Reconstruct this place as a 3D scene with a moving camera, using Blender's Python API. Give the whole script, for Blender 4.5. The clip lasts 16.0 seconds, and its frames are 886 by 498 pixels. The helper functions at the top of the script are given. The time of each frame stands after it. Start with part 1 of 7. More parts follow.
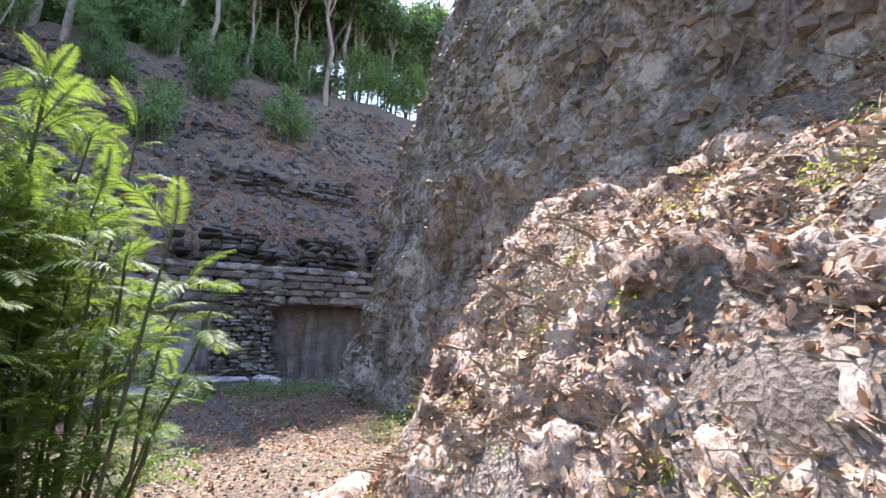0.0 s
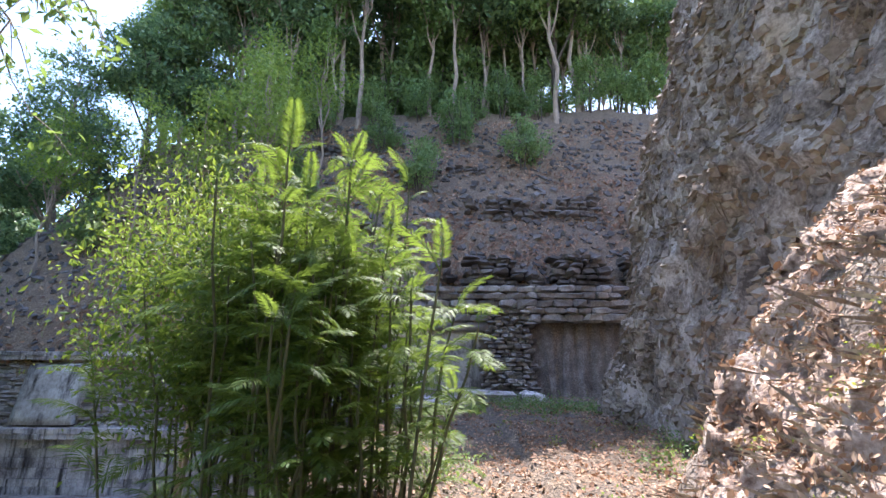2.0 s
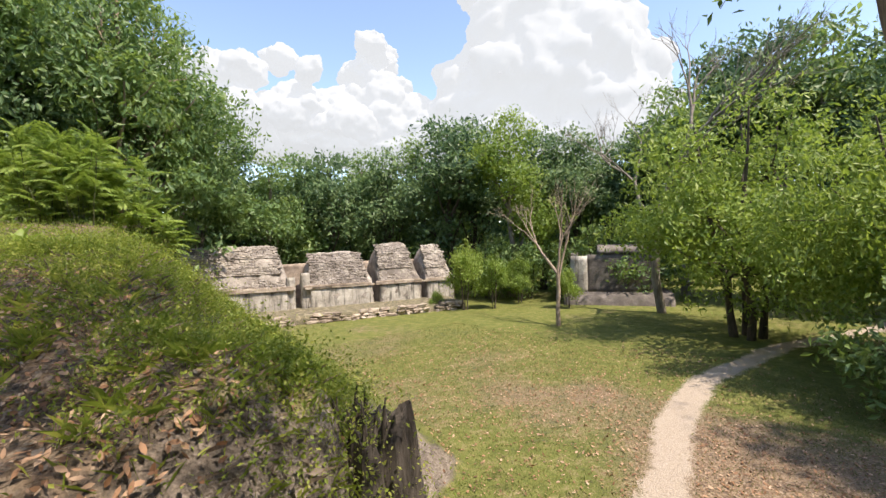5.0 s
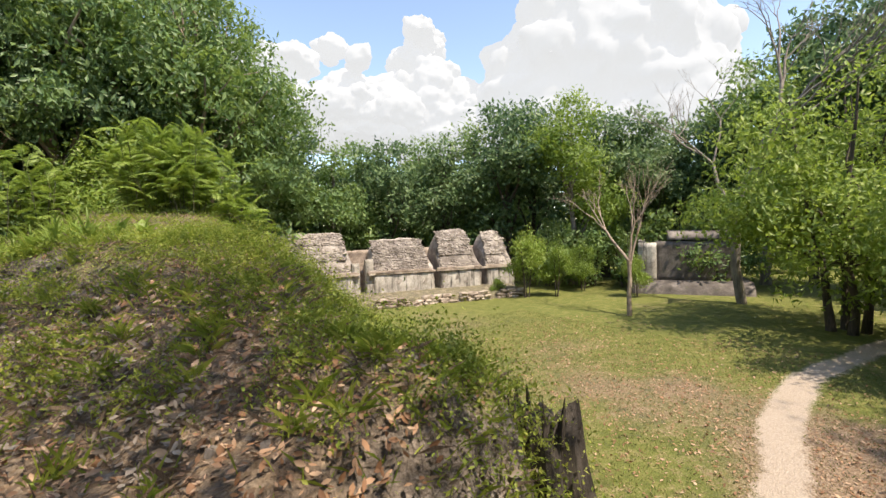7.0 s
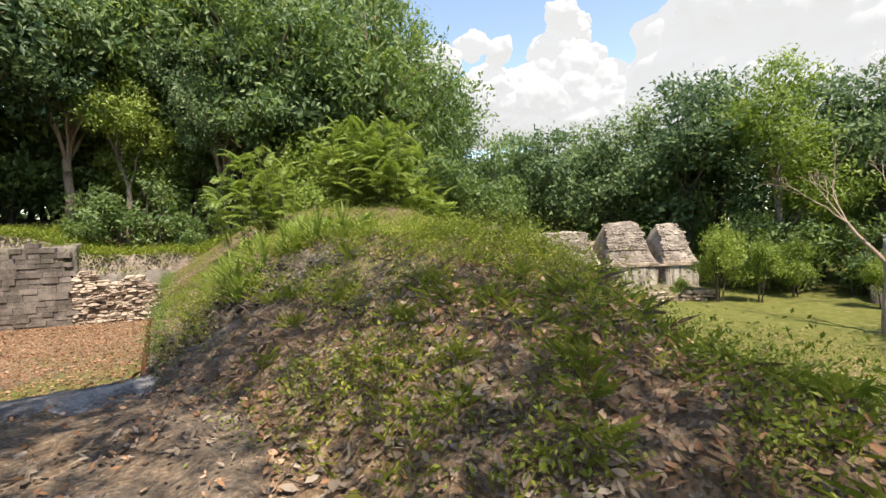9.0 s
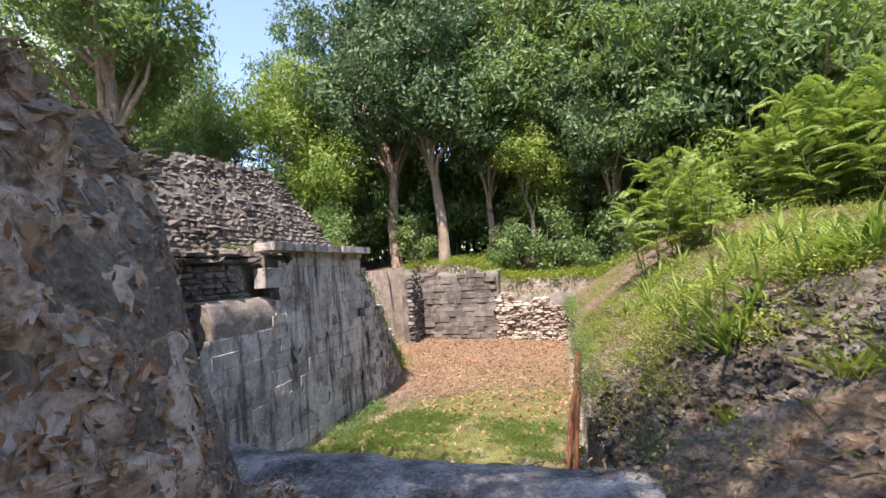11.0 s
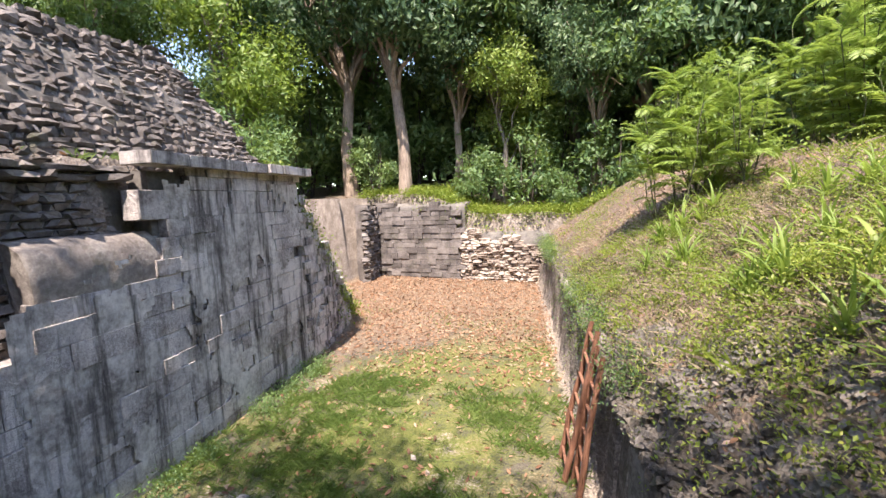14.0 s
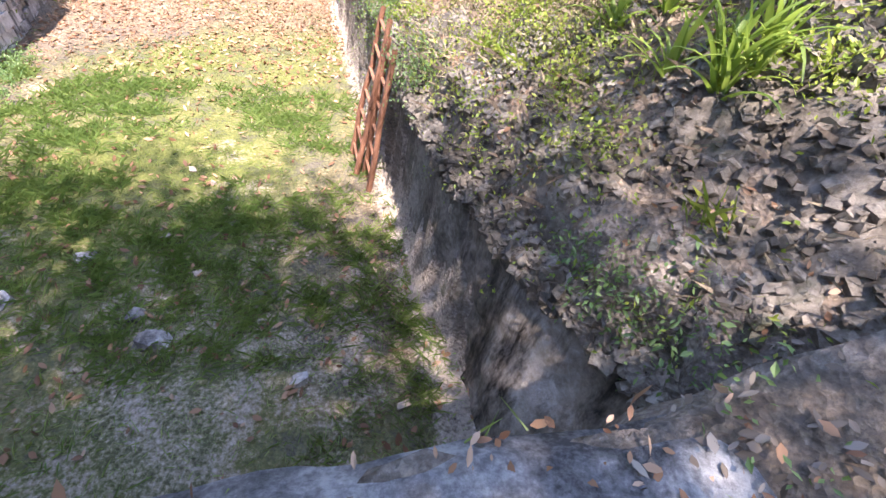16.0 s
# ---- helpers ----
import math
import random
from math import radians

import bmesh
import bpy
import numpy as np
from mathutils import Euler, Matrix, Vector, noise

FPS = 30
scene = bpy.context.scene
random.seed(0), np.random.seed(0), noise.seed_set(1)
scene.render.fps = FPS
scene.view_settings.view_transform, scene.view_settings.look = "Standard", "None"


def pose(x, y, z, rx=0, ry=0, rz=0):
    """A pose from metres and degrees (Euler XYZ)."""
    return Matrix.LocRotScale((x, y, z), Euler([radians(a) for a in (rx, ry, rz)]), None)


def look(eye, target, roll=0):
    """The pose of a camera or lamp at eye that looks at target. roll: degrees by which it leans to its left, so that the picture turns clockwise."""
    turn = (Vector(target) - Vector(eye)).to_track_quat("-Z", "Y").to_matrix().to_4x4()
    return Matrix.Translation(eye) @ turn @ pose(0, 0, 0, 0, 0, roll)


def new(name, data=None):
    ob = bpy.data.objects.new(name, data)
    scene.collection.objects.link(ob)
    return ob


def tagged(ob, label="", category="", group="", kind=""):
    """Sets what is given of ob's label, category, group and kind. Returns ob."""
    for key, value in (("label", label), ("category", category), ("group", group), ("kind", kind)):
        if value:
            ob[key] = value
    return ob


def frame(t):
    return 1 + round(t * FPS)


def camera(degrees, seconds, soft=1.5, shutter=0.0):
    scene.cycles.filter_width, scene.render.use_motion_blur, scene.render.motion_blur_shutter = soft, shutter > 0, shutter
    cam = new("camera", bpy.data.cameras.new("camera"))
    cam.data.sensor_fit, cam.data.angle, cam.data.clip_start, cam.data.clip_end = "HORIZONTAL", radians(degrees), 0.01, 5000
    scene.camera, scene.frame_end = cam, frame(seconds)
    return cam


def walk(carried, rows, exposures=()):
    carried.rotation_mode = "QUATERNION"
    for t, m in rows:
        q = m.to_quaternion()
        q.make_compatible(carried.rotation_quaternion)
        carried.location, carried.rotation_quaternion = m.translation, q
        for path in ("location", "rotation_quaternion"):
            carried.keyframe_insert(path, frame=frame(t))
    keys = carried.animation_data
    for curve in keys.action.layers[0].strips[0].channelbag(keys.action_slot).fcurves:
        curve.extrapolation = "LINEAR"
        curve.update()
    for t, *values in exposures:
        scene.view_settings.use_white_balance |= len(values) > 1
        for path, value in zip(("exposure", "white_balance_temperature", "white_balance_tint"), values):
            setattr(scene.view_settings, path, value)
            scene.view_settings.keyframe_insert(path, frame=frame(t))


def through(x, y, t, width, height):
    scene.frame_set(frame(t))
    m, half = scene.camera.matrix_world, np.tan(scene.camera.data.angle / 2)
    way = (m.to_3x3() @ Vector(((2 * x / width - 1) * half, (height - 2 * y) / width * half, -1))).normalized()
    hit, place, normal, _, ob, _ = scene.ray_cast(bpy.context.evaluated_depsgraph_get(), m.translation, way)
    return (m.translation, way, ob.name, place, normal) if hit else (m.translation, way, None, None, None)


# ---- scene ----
cam = camera(90.3, 16.0)
METRES, EYE, TILT, LEAN, TURN = 10.0, 1.5, 11.0, 0.0, 0.0
ROWS = [
    (0.0, 0.0, 0.0, 0.0, 0.0, 0.0, -0.0),
    (0.5, 0.0011, 0.0002, 0.0015, 4.28, -0.65, 1.27),
    (1.0, 0.0018, -0.0002, 0.0024, 7.64, 0.98, 1.8),
    (1.5, 0.0019, -0.0001, 0.0025, 11.93, 3.17, 1.67),
    (2.0, 0.0005, 0.0003, 0.0023, 31.56, 3.68, 5.74),
    (2.5, -0.0003, -0.0009, 0.0022, 56.9, 3.8, 10.18),
    (3.0, -0.0006, -0.0024, 0.0023, 75.88, 2.69, 12.84),
    (3.5, -0.0012, -0.004, 0.0025, 97.07, 6.06, 11.98),
    (4.0, -0.0014, -0.0047, 0.0027, 116.92, 7.76, 11.59),
    (4.5, -0.0013, -0.005, 0.0027, 133.49, 8.37, 9.62),
    (7.0, 0.0818, -0.0911, 0.0296, 145.64, 6.65, 8.07),
    (7.5, 0.1106, -0.1355, 0.0421, 144.83, 6.56, 7.65),
    (8.0, 0.1347, -0.1844, 0.0528, 141.64, 5.94, 7.76),
    (8.5, 0.1703, -0.2413, 0.0651, 149.94, 6.91, 6.87),
    (9.0, 0.2102, -0.3021, 0.0781, 163.26, 7.78, 5.07),
    (9.5, 0.2459, -0.3636, 0.0898, 179.25, 8.76, 2.65),
    (10.0, 0.2871, -0.4176, 0.1004, 195.78, 10.07, -1.54),
    (12.5, 0.424, -0.6712, 0.1486, 212.67, 13.23, -0.96),
    (13.0, 0.4537, -0.7109, 0.158, 213.17, 13.26, -1.44),
    (13.5, 0.4775, -0.7481, 0.1696, 214.25, 10.54, -3.06),
    (14.0, 0.4974, -0.7749, 0.1726, 203.29, 3.55, -2.12),
    (14.5, 0.5125, -0.7947, 0.1705, 197.62, -11.5, -2.28),
    (15.0, 0.5118, -0.8079, 0.1675, 196.11, -24.38, -2.48),
    (15.5, 0.5054, -0.8125, 0.1657, 183.1, -30.32, -3.33),
    (16.0, 0.5064, -0.8135, 0.1662, 177.75, -32.71, -6.01),
]
walk(cam, [(t, pose(0, 0, EYE, TILT, LEAN, TURN) @ pose(METRES * x, METRES * y, METRES * z, 90 + pitch, roll, yaw)) for t, x, y, z, yaw, pitch, roll in ROWS],
     [(0.0, 2.25, 6100, 19), (1.5, 2.3, 6100, 20), (2.5, 2.05, 6400, 20), (3.5, 1.25, 7000, 17), (4.5, 1.15, 7200, 14), (9.0, 1.2, 7600, 13), (10.0, 1.4, 7000, 19), (12.5, 1.65, 6900, 18), (14.0, 1.85, 6800, 19), (15.0, 2.35, 6500, 24), (16.0, 2.5, 6400, 23)])

# ---------------------------------------------------------------- world and sun
SUN_AZ, SUN_EL = 13.0, 61.0          # degrees left of +y, degrees above the ground
world = bpy.data.worlds.new("sky")
scene.world = world
world.use_nodes = True
_nt = world.node_tree
_sky = _nt.nodes.new("ShaderNodeTexSky")
_sky.sky_type = "NISHITA"
_sky.sun_disc = False
_sky.sun_elevation = radians(SUN_EL)
_sky.sun_rotation = radians(-SUN_AZ)
_sky.dust_density = 0.6
_sky.ozone_density = 1.6
_nt.links.new(_sky.outputs["Color"], _nt.nodes["Background"].inputs["Color"])
_nt.nodes["Background"].inputs["Strength"].default_value = 0.15
_sun = bpy.data.lights.new("sun", "SUN")
_sun.energy, _sun.angle, _sun.color = 3.7, radians(0.6), (1.0, 0.94, 0.84)
_d = Vector((-math.sin(radians(SUN_AZ)) * math.cos(radians(SUN_EL)), math.cos(radians(SUN_AZ)) * math.cos(radians(SUN_EL)), math.sin(radians(SUN_EL))))
sun = new("sun", _sun)
sun.matrix_world = look(_d * 300, (0, 0, 0))

rng = np.random.default_rng(7)


# ---------------------------------------------------------------- materials
def nodes_of(name):
    m = bpy.data.materials.new(name)
    m.use_nodes = True
    nt = m.node_tree
    return m, nt, nt.nodes["Principled BSDF"]


def noise_node(nt, scale, detail=6.0, rough=0.6, distortion=0.0, stretch=None):
    tc = nt.nodes.new("ShaderNodeNewGeometry")
    n = nt.nodes.new("ShaderNodeTexNoise")
    n.inputs["Scale"].default_value = scale
    n.inputs["Detail"].default_value = detail
    n.inputs["Roughness"].default_value = rough
    n.inputs["Distortion"].default_value = distortion
    src = tc.outputs["Position"]
    if stretch:
        mp = nt.nodes.new("ShaderNodeMapping")
        mp.inputs["Scale"].default_value = stretch
        nt.links.new(src, mp.inputs["Vector"])
        src = mp.outputs["Vector"]
    nt.links.new(src, n.inputs["Vector"])
    return n


def ramp(nt, fac, stops):
    r = nt.nodes.new("ShaderNodeValToRGB")
    e = r.color_ramp.elements
    while len(e) < len(stops):
        e.new(0.5)
    for el, (p, c) in zip(e, stops):
        el.position = p
        el.color = (*c, 1) if len(c) == 3 else c
    nt.links.new(fac, r.inputs["Fac"])
    return r.outputs["Color"]


def mix(nt, fac, a, b, mode="MIX"):
    m = nt.nodes.new("ShaderNodeMix")
    m.data_type, m.blend_type = "RGBA", mode
    for sock, v in ((m.inputs["Factor"], fac), (m.inputs["A"], a), (m.inputs["B"], b)):
        if isinstance(v, (int, float)):
            sock.default_value = v
        elif isinstance(v, tuple):
            sock.default_value = (*v, 1)
        else:
            nt.links.new(v, sock)
    return m.outputs["Result"]


def calc(nt, op, a, b=0.0, clamp=False):
    m = nt.nodes.new("ShaderNodeMath")
    m.operation, m.use_clamp = op, clamp
    for sock, v in ((m.inputs[0], a), (m.inputs[1], b)):
        if isinstance(v, (int, float)):
            sock.default_value = v
        else:
            nt.links.new(v, sock)
    return m.outputs[0]


def bump(nt, bsdf, height, strength=0.4, dist=0.02, after=None):
    b = nt.nodes.new("ShaderNodeBump")
    b.inputs["Strength"].default_value = strength
    b.inputs["Distance"].default_value = dist
    nt.links.new(height, b.inputs["Height"])
    if after:
        nt.links.new(after, b.inputs["Normal"])
    nt.links.new(b.outputs["Normal"], bsdf.inputs["Normal"])
    return b.outputs["Normal"]


def attr(nt, name):
    a = nt.nodes.new("ShaderNodeAttribute")
    a.attribute_name = name
    return a.outputs["Fac"]


def stone_mat(name, dark, mid, light, scale=1.0, moss=0.25, bumps=0.6, streak=False, per_piece=True, tight=1.0):
    """Weathered limestone: stains at two scales, lichen, moss, a shade of its own for each stone."""
    m, nt, p = nodes_of(name)
    big = noise_node(nt, 0.9 * scale, 5, 0.65)
    fine = noise_node(nt, 11 * scale, 8, 0.7)
    f = calc(nt, "ADD", calc(nt, "MULTIPLY", big.outputs["Fac"], 0.6), calc(nt, "MULTIPLY", fine.outputs["Fac"], 0.4))
    if per_piece:
        oi = nt.nodes.new("ShaderNodeObjectInfo")
        ge = nt.nodes.new("ShaderNodeNewGeometry")
        rnd = calc(nt, "ADD", oi.outputs["Random"], ge.outputs["Random Per Island"])
        f = calc(nt, "ADD", f, calc(nt, "MULTIPLY", calc(nt, "SUBTRACT", rnd, 0.8), 0.09))
    col = ramp(nt, f, [(0.5 - 0.17 * tight, dark), (0.5, mid), (0.5 + 0.16 * tight, light)])
    if streak:
        st = noise_node(nt, 1.0, 6, 0.7, stretch=(3.2, 3.2, 0.35))
        col = mix(nt, ramp(nt, st.outputs["Fac"], [(0.5, (0, 0, 0)), (0.66, (1, 1, 1))]), col, tuple(c * 0.33 for c in dark))
    ms = noise_node(nt, 1.7, 7, 0.75)
    col = mix(nt, calc(nt, "MULTIPLY", ramp(nt, ms.outputs["Fac"], [(0.55, (0, 0, 0)), (0.72, (1, 1, 1))]), moss), col, (0.07, 0.09, 0.03))
    nt.links.new(col, p.inputs["Base Color"])
    p.inputs["Roughness"].default_value = 0.92
    p.inputs["Specular IOR Level"].default_value = 0.25
    b1 = bump(nt, p, fine.outputs["Fac"], bumps, 0.03)
    bump(nt, p, noise_node(nt, 60 * scale, 4, 0.6).outputs["Fac"], bumps * 0.6, 0.006, b1)
    return m


def leaf_mat(name, a, b, c, through=0.45, rough=0.5):
    """Leaves: a colour of its own for each leaf, light comes through."""
    m, nt, p = nodes_of(name)
    ge = nt.nodes.new("ShaderNodeNewGeometry")
    oi = nt.nodes.new("ShaderNodeObjectInfo")
    big = noise_node(nt, 0.45, 3, 0.6)
    f = calc(nt, "ADD", calc(nt, "MULTIPLY", ge.outputs["Random Per Island"], 0.5), calc(nt, "MULTIPLY", big.outputs["Fac"], 0.5))
    f = calc(nt, "ADD", f, calc(nt, "MULTIPLY", calc(nt, "SUBTRACT", oi.outputs["Random"], 0.5), 0.25))
    col = ramp(nt, f, [(0.2, a), (0.5, b), (0.8, c)])
    nt.links.new(col, p.inputs["Base Color"])
    p.inputs["Roughness"].default_value = rough
    p.inputs["Specular IOR Level"].default_value = 0.5
    tr = nt.nodes.new("ShaderNodeBsdfTranslucent")
    nt.links.new(mix(nt, 0.45, col, (0.36, 0.48, 0.06), "MIX") if through > 0.4 else col, tr.inputs["Color"])
    ms = nt.nodes.new("ShaderNodeMixShader")
    ms.inputs["Fac"].default_value = through
    nt.links.new(p.outputs["BSDF"], ms.inputs[1])
    nt.links.new(tr.outputs["BSDF"], ms.inputs[2])
    nt.links.new(ms.outputs["Shader"], nt.nodes["Material Output"].inputs["Surface"])
    return m


def bark_mat(name, a, b, scale=1.0):
    m, nt, p = nodes_of(name)
    n1 = noise_node(nt, 4 * scale, 7, 0.65, stretch=(3.5, 3.5, 0.5), distortion=0.5)
    n2 = noise_node(nt, 1.3, 4, 0.6)
    col = ramp(nt, calc(nt, "ADD", calc(nt, "MULTIPLY", n1.outputs["Fac"], 0.65), calc(nt, "MULTIPLY", n2.outputs["Fac"], 0.35)), [(0.35, a), (0.62, b)])
    nt.links.new(col, p.inputs["Base Color"])
    p.inputs["Roughness"].default_value = 0.9
    bump(nt, p, n1.outputs["Fac"], 0.8, 0.03)
    return m


def ground_mat():
    """Soil, short grass, leaf litter, bare rubble and the pale layer of trodden path and courtyard floor, blended by
    the ground's own layers.
    """
    m, nt, p = nodes_of("ground_cover")
    n_big = noise_node(nt, 0.35, 5, 0.6)
    n_mid = noise_node(nt, 2.2, 7, 0.65)
    n_fine = noise_node(nt, 22, 7, 0.7)
    vor = nt.nodes.new("ShaderNodeTexVoronoi")
    vor.inputs["Scale"].default_value = 24
    tc = nt.nodes.new("ShaderNodeTexCoord")
    wob = nt.nodes.new("ShaderNodeVectorMath")
    wob.operation = "ADD"
    nt.links.new(tc.outputs["Object"], wob.inputs[0])
    sc = nt.nodes.new("ShaderNodeVectorMath")
    sc.operation = "SCALE"
    sc.inputs["Scale"].default_value = 0.12
    nt.links.new(noise_node(nt, 6, 3, 0.6).outputs["Color"], sc.inputs[0])
    nt.links.new(sc.outputs["Vector"], wob.inputs[1])
    nt.links.new(wob.outputs["Vector"], vor.inputs["Vector"])
    soil = ramp(nt, n_fine.outputs["Fac"], [(0.3, (0.07, 0.056, 0.045)), (0.55, (0.155, 0.13, 0.108)), (0.72, (0.29, 0.25, 0.215))])
    litter = ramp(nt, vor.outputs["Color"], [(0.1, (0.09, 0.05, 0.03)), (0.35, (0.24, 0.14, 0.075)), (0.6, (0.36, 0.24, 0.14)), (0.9, (0.50, 0.38, 0.26))])
    litter = mix(nt, 0.5, litter, soil)
    gr = ramp(nt, calc(nt, "ADD", calc(nt, "MULTIPLY", n_mid.outputs["Fac"], 0.5), calc(nt, "MULTIPLY", n_fine.outputs["Fac"], 0.5)),
              [(0.3, (0.055, 0.075, 0.018)), (0.5, (0.13, 0.145, 0.038)), (0.68, (0.28, 0.24, 0.10))])
    rock = ramp(nt, calc(nt, "ADD", calc(nt, "MULTIPLY", n_mid.outputs["Fac"], 0.45), calc(nt, "MULTIPLY", n_fine.outputs["Fac"], 0.55)),
                [(0.32, (0.065, 0.053, 0.044)), (0.5, (0.20, 0.165, 0.138)), (0.66, (0.42, 0.37, 0.32))])
    pale = ramp(nt, n_fine.outputs["Fac"], [(0.3, (0.28, 0.225, 0.18)), (0.7, (0.47, 0.40, 0.33))])

    def edge(name, soft=0.5):
        a = attr(nt, name)
        v = calc(nt, "ADD", a, calc(nt, "MULTIPLY", calc(nt, "SUBTRACT", calc(nt, "ADD", calc(nt, "MULTIPLY", n_mid.outputs["Fac"], 0.5), calc(nt, "MULTIPLY", n_fine.outputs["Fac"], 0.5)), 0.5), 2.2))
        return calc(nt, "MULTIPLY", calc(nt, "SUBTRACT", v, 0.5 - soft / 2, True), 1 / soft, True)

    col = mix(nt, edge("rock"), soil, rock)
    col = mix(nt, edge("grass", 0.4), col, gr)
    col = mix(nt, edge("litter", 0.4), col, litter)
    col = mix(nt, edge("path", 0.3), col, pale)
    nt.links.new(col, p.inputs["Base Color"])
    p.inputs["Roughness"].default_value = 0.95
    p.inputs["Specular IOR Level"].default_value = 0.2
    b1 = bump(nt, p, calc(nt, "ADD", n_fine.outputs["Fac"], vor.outputs["Distance"]), 0.7, 0.04)
    bump(nt, p, noise_node(nt, 90, 3, 0.6).outputs["Fac"], 0.4, 0.008, b1)
    return m


M_LEDGE = stone_mat("ledge_stone", (0.07, 0.066, 0.066), (0.22, 0.21, 0.215), (0.46, 0.445, 0.44), 2.4, 0.25, 1.0, False, False, 0.6)
# Darker rubble for the vault: weathering and moss, plus shade mixed into the colour.
M_VAULT = stone_mat("weathered_shaded_stone", (0.045, 0.040, 0.037), (0.12, 0.105, 0.097), (0.26, 0.23, 0.21), 1.3, 0.45)
M_SHOULDER = stone_mat("mossy_rubble", (0.06, 0.05, 0.04), (0.17, 0.145, 0.12), (0.34, 0.30, 0.255), 1.6, 0.55, 1.0, False, False, 0.7)
M_GROUND = ground_mat()
M_WEST = stone_mat("stained_earth_wall", (0.085, 0.068, 0.055), (0.32, 0.265, 0.215), (0.58, 0.52, 0.475), 0.9, 0.3, 1.0, True, False, 0.8)
M_EARTH = stone_mat("crumbling_earth", (0.13, 0.085, 0.065), (0.40, 0.30, 0.245), (0.68, 0.56, 0.48), 1.6, 0.15, 1.0, False, False, 0.5)
M_CLIFF = stone_mat("cliff_rubble", (0.085, 0.064, 0.052), (0.29, 0.235, 0.20), (0.58, 0.50, 0.44), 1.5, 0.3, 1.0, False, False, 0.55)
M_RUBBLE = stone_mat("rubble_stone", (0.08, 0.068, 0.06), (0.22, 0.19, 0.17), (0.42, 0.38, 0.34), 1.3, 0.35)
M_RUBBLE_DRY = stone_mat("dry_rubble_stone", (0.13, 0.10, 0.08), (0.31, 0.25, 0.205), (0.52, 0.45, 0.38), 1.3, 0.1)
M_BLOCK = stone_mat("limestone_block", (0.15, 0.13, 0.125), (0.40, 0.36, 0.34), (0.62, 0.57, 0.535), 1.7, 0.2, 1.0, True, True, 0.7)
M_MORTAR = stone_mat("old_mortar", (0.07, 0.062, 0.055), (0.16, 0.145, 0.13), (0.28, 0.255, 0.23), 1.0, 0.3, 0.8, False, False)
M_PLASTER = stone_mat("stained_plaster", (0.17, 0.15, 0.14), (0.42, 0.385, 0.355), (0.64, 0.60, 0.56), 0.9, 0.1, 0.5, True, False, 0.6)
M_FAR_PLASTER = stone_mat("pale_plaster", (0.14, 0.125, 0.11), (0.40, 0.37, 0.33), (0.66, 0.63, 0.58), 0.8, 0.05, 0.3, True, False)
M_LEAF = leaf_mat("broad_leaves", (0.058, 0.120, 0.045), (0.140, 0.235, 0.085), (0.245, 0.335, 0.125), 0.42, 0.5)
M_LEAF_DARK = leaf_mat("dark_leaves", (0.050, 0.105, 0.048), (0.118, 0.200, 0.082), (0.205, 0.290, 0.115), 0.40, 0.5)
M_LEAF_LIGHT = leaf_mat("light_leaves", (0.105, 0.18, 0.032), (0.205, 0.30, 0.058), (0.33, 0.41, 0.10), 0.45)
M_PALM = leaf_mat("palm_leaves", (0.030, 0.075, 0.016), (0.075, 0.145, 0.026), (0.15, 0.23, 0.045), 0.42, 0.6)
M_HERB = leaf_mat("sunny_herbs", (0.11, 0.17, 0.022), (0.22, 0.29, 0.04), (0.38, 0.40, 0.08), 0.45)
M_STEM = bark_mat("green_stem", (0.05, 0.06, 0.03), (0.15, 0.15, 0.08), 2.0)
M_DRY = leaf_mat("fallen_leaves", (0.15, 0.068, 0.034), (0.34, 0.185, 0.10), (0.56, 0.40, 0.28), 0.15, 0.7)
M_DRY_GREY = leaf_mat("weathered_leaves", (0.10, 0.075, 0.055), (0.22, 0.175, 0.14), (0.42, 0.37, 0.31), 0.1, 0.7)
M_BARK = bark_mat("pale_bark", (0.15, 0.11, 0.085), (0.42, 0.33, 0.26))
M_BARK_GREY = bark_mat("grey_bark", (0.10, 0.085, 0.07), (0.30, 0.26, 0.22))
M_BARK_DARK = bark_mat("dark_bark", (0.035, 0.028, 0.022), (0.12, 0.095, 0.075))
M_WOOD_RED = bark_mat("reddish_wood", (0.16, 0.065, 0.04), (0.36, 0.17, 0.10), 1.6)


# ---------------------------------------------------------------- helpers for things
def mesh_np(name, verts, faces, mats, smooth=False):
    """A mesh from an array of vertices and an array of faces, all with the same count of corners."""
    me = bpy.data.meshes.new(name)
    verts, faces = np.asarray(verts, np.float32), np.asarray(faces, np.int32)
    k = faces.shape[1]
    me.vertices.add(len(verts))
    me.vertices.foreach_set("co", verts.ravel())
    me.loops.add(faces.size)
    me.loops.foreach_set("vertex_index", faces.ravel())
    me.polygons.add(len(faces))
    me.polygons.foreach_set("loop_start", np.arange(0, faces.size, k, dtype=np.int32))
    me.polygons.foreach_set("use_smooth", np.full(len(faces), smooth, bool))
    me.update(calc_edges=True)
    me.validate()
    for m in mats if isinstance(mats, (list, tuple)) else [mats]:
        me.materials.append(m)
    return me


def part(name, me, parent=None, label="", m=None):
    ob = new(name, me)
    if parent:
        ob.parent = parent
    if m is not None:
        ob.matrix_local = m
    if label:
        ob["label"] = label
    return ob


def bm_mesh(name, bm, mat, smooth=False):
    me = bpy.data.meshes.new(name)
    bm.normal_update()
    bm.to_mesh(me)
    bm.free()
    me.materials.append(mat)
    for f in me.polygons:
        f.use_smooth = smooth
    return me


def thing(name, at, label, category, group="", kind=""):
    ob = new(name)
    ob.empty_display_size = 0.2
    ob.location = at
    return tagged(ob, label, category, group, kind)


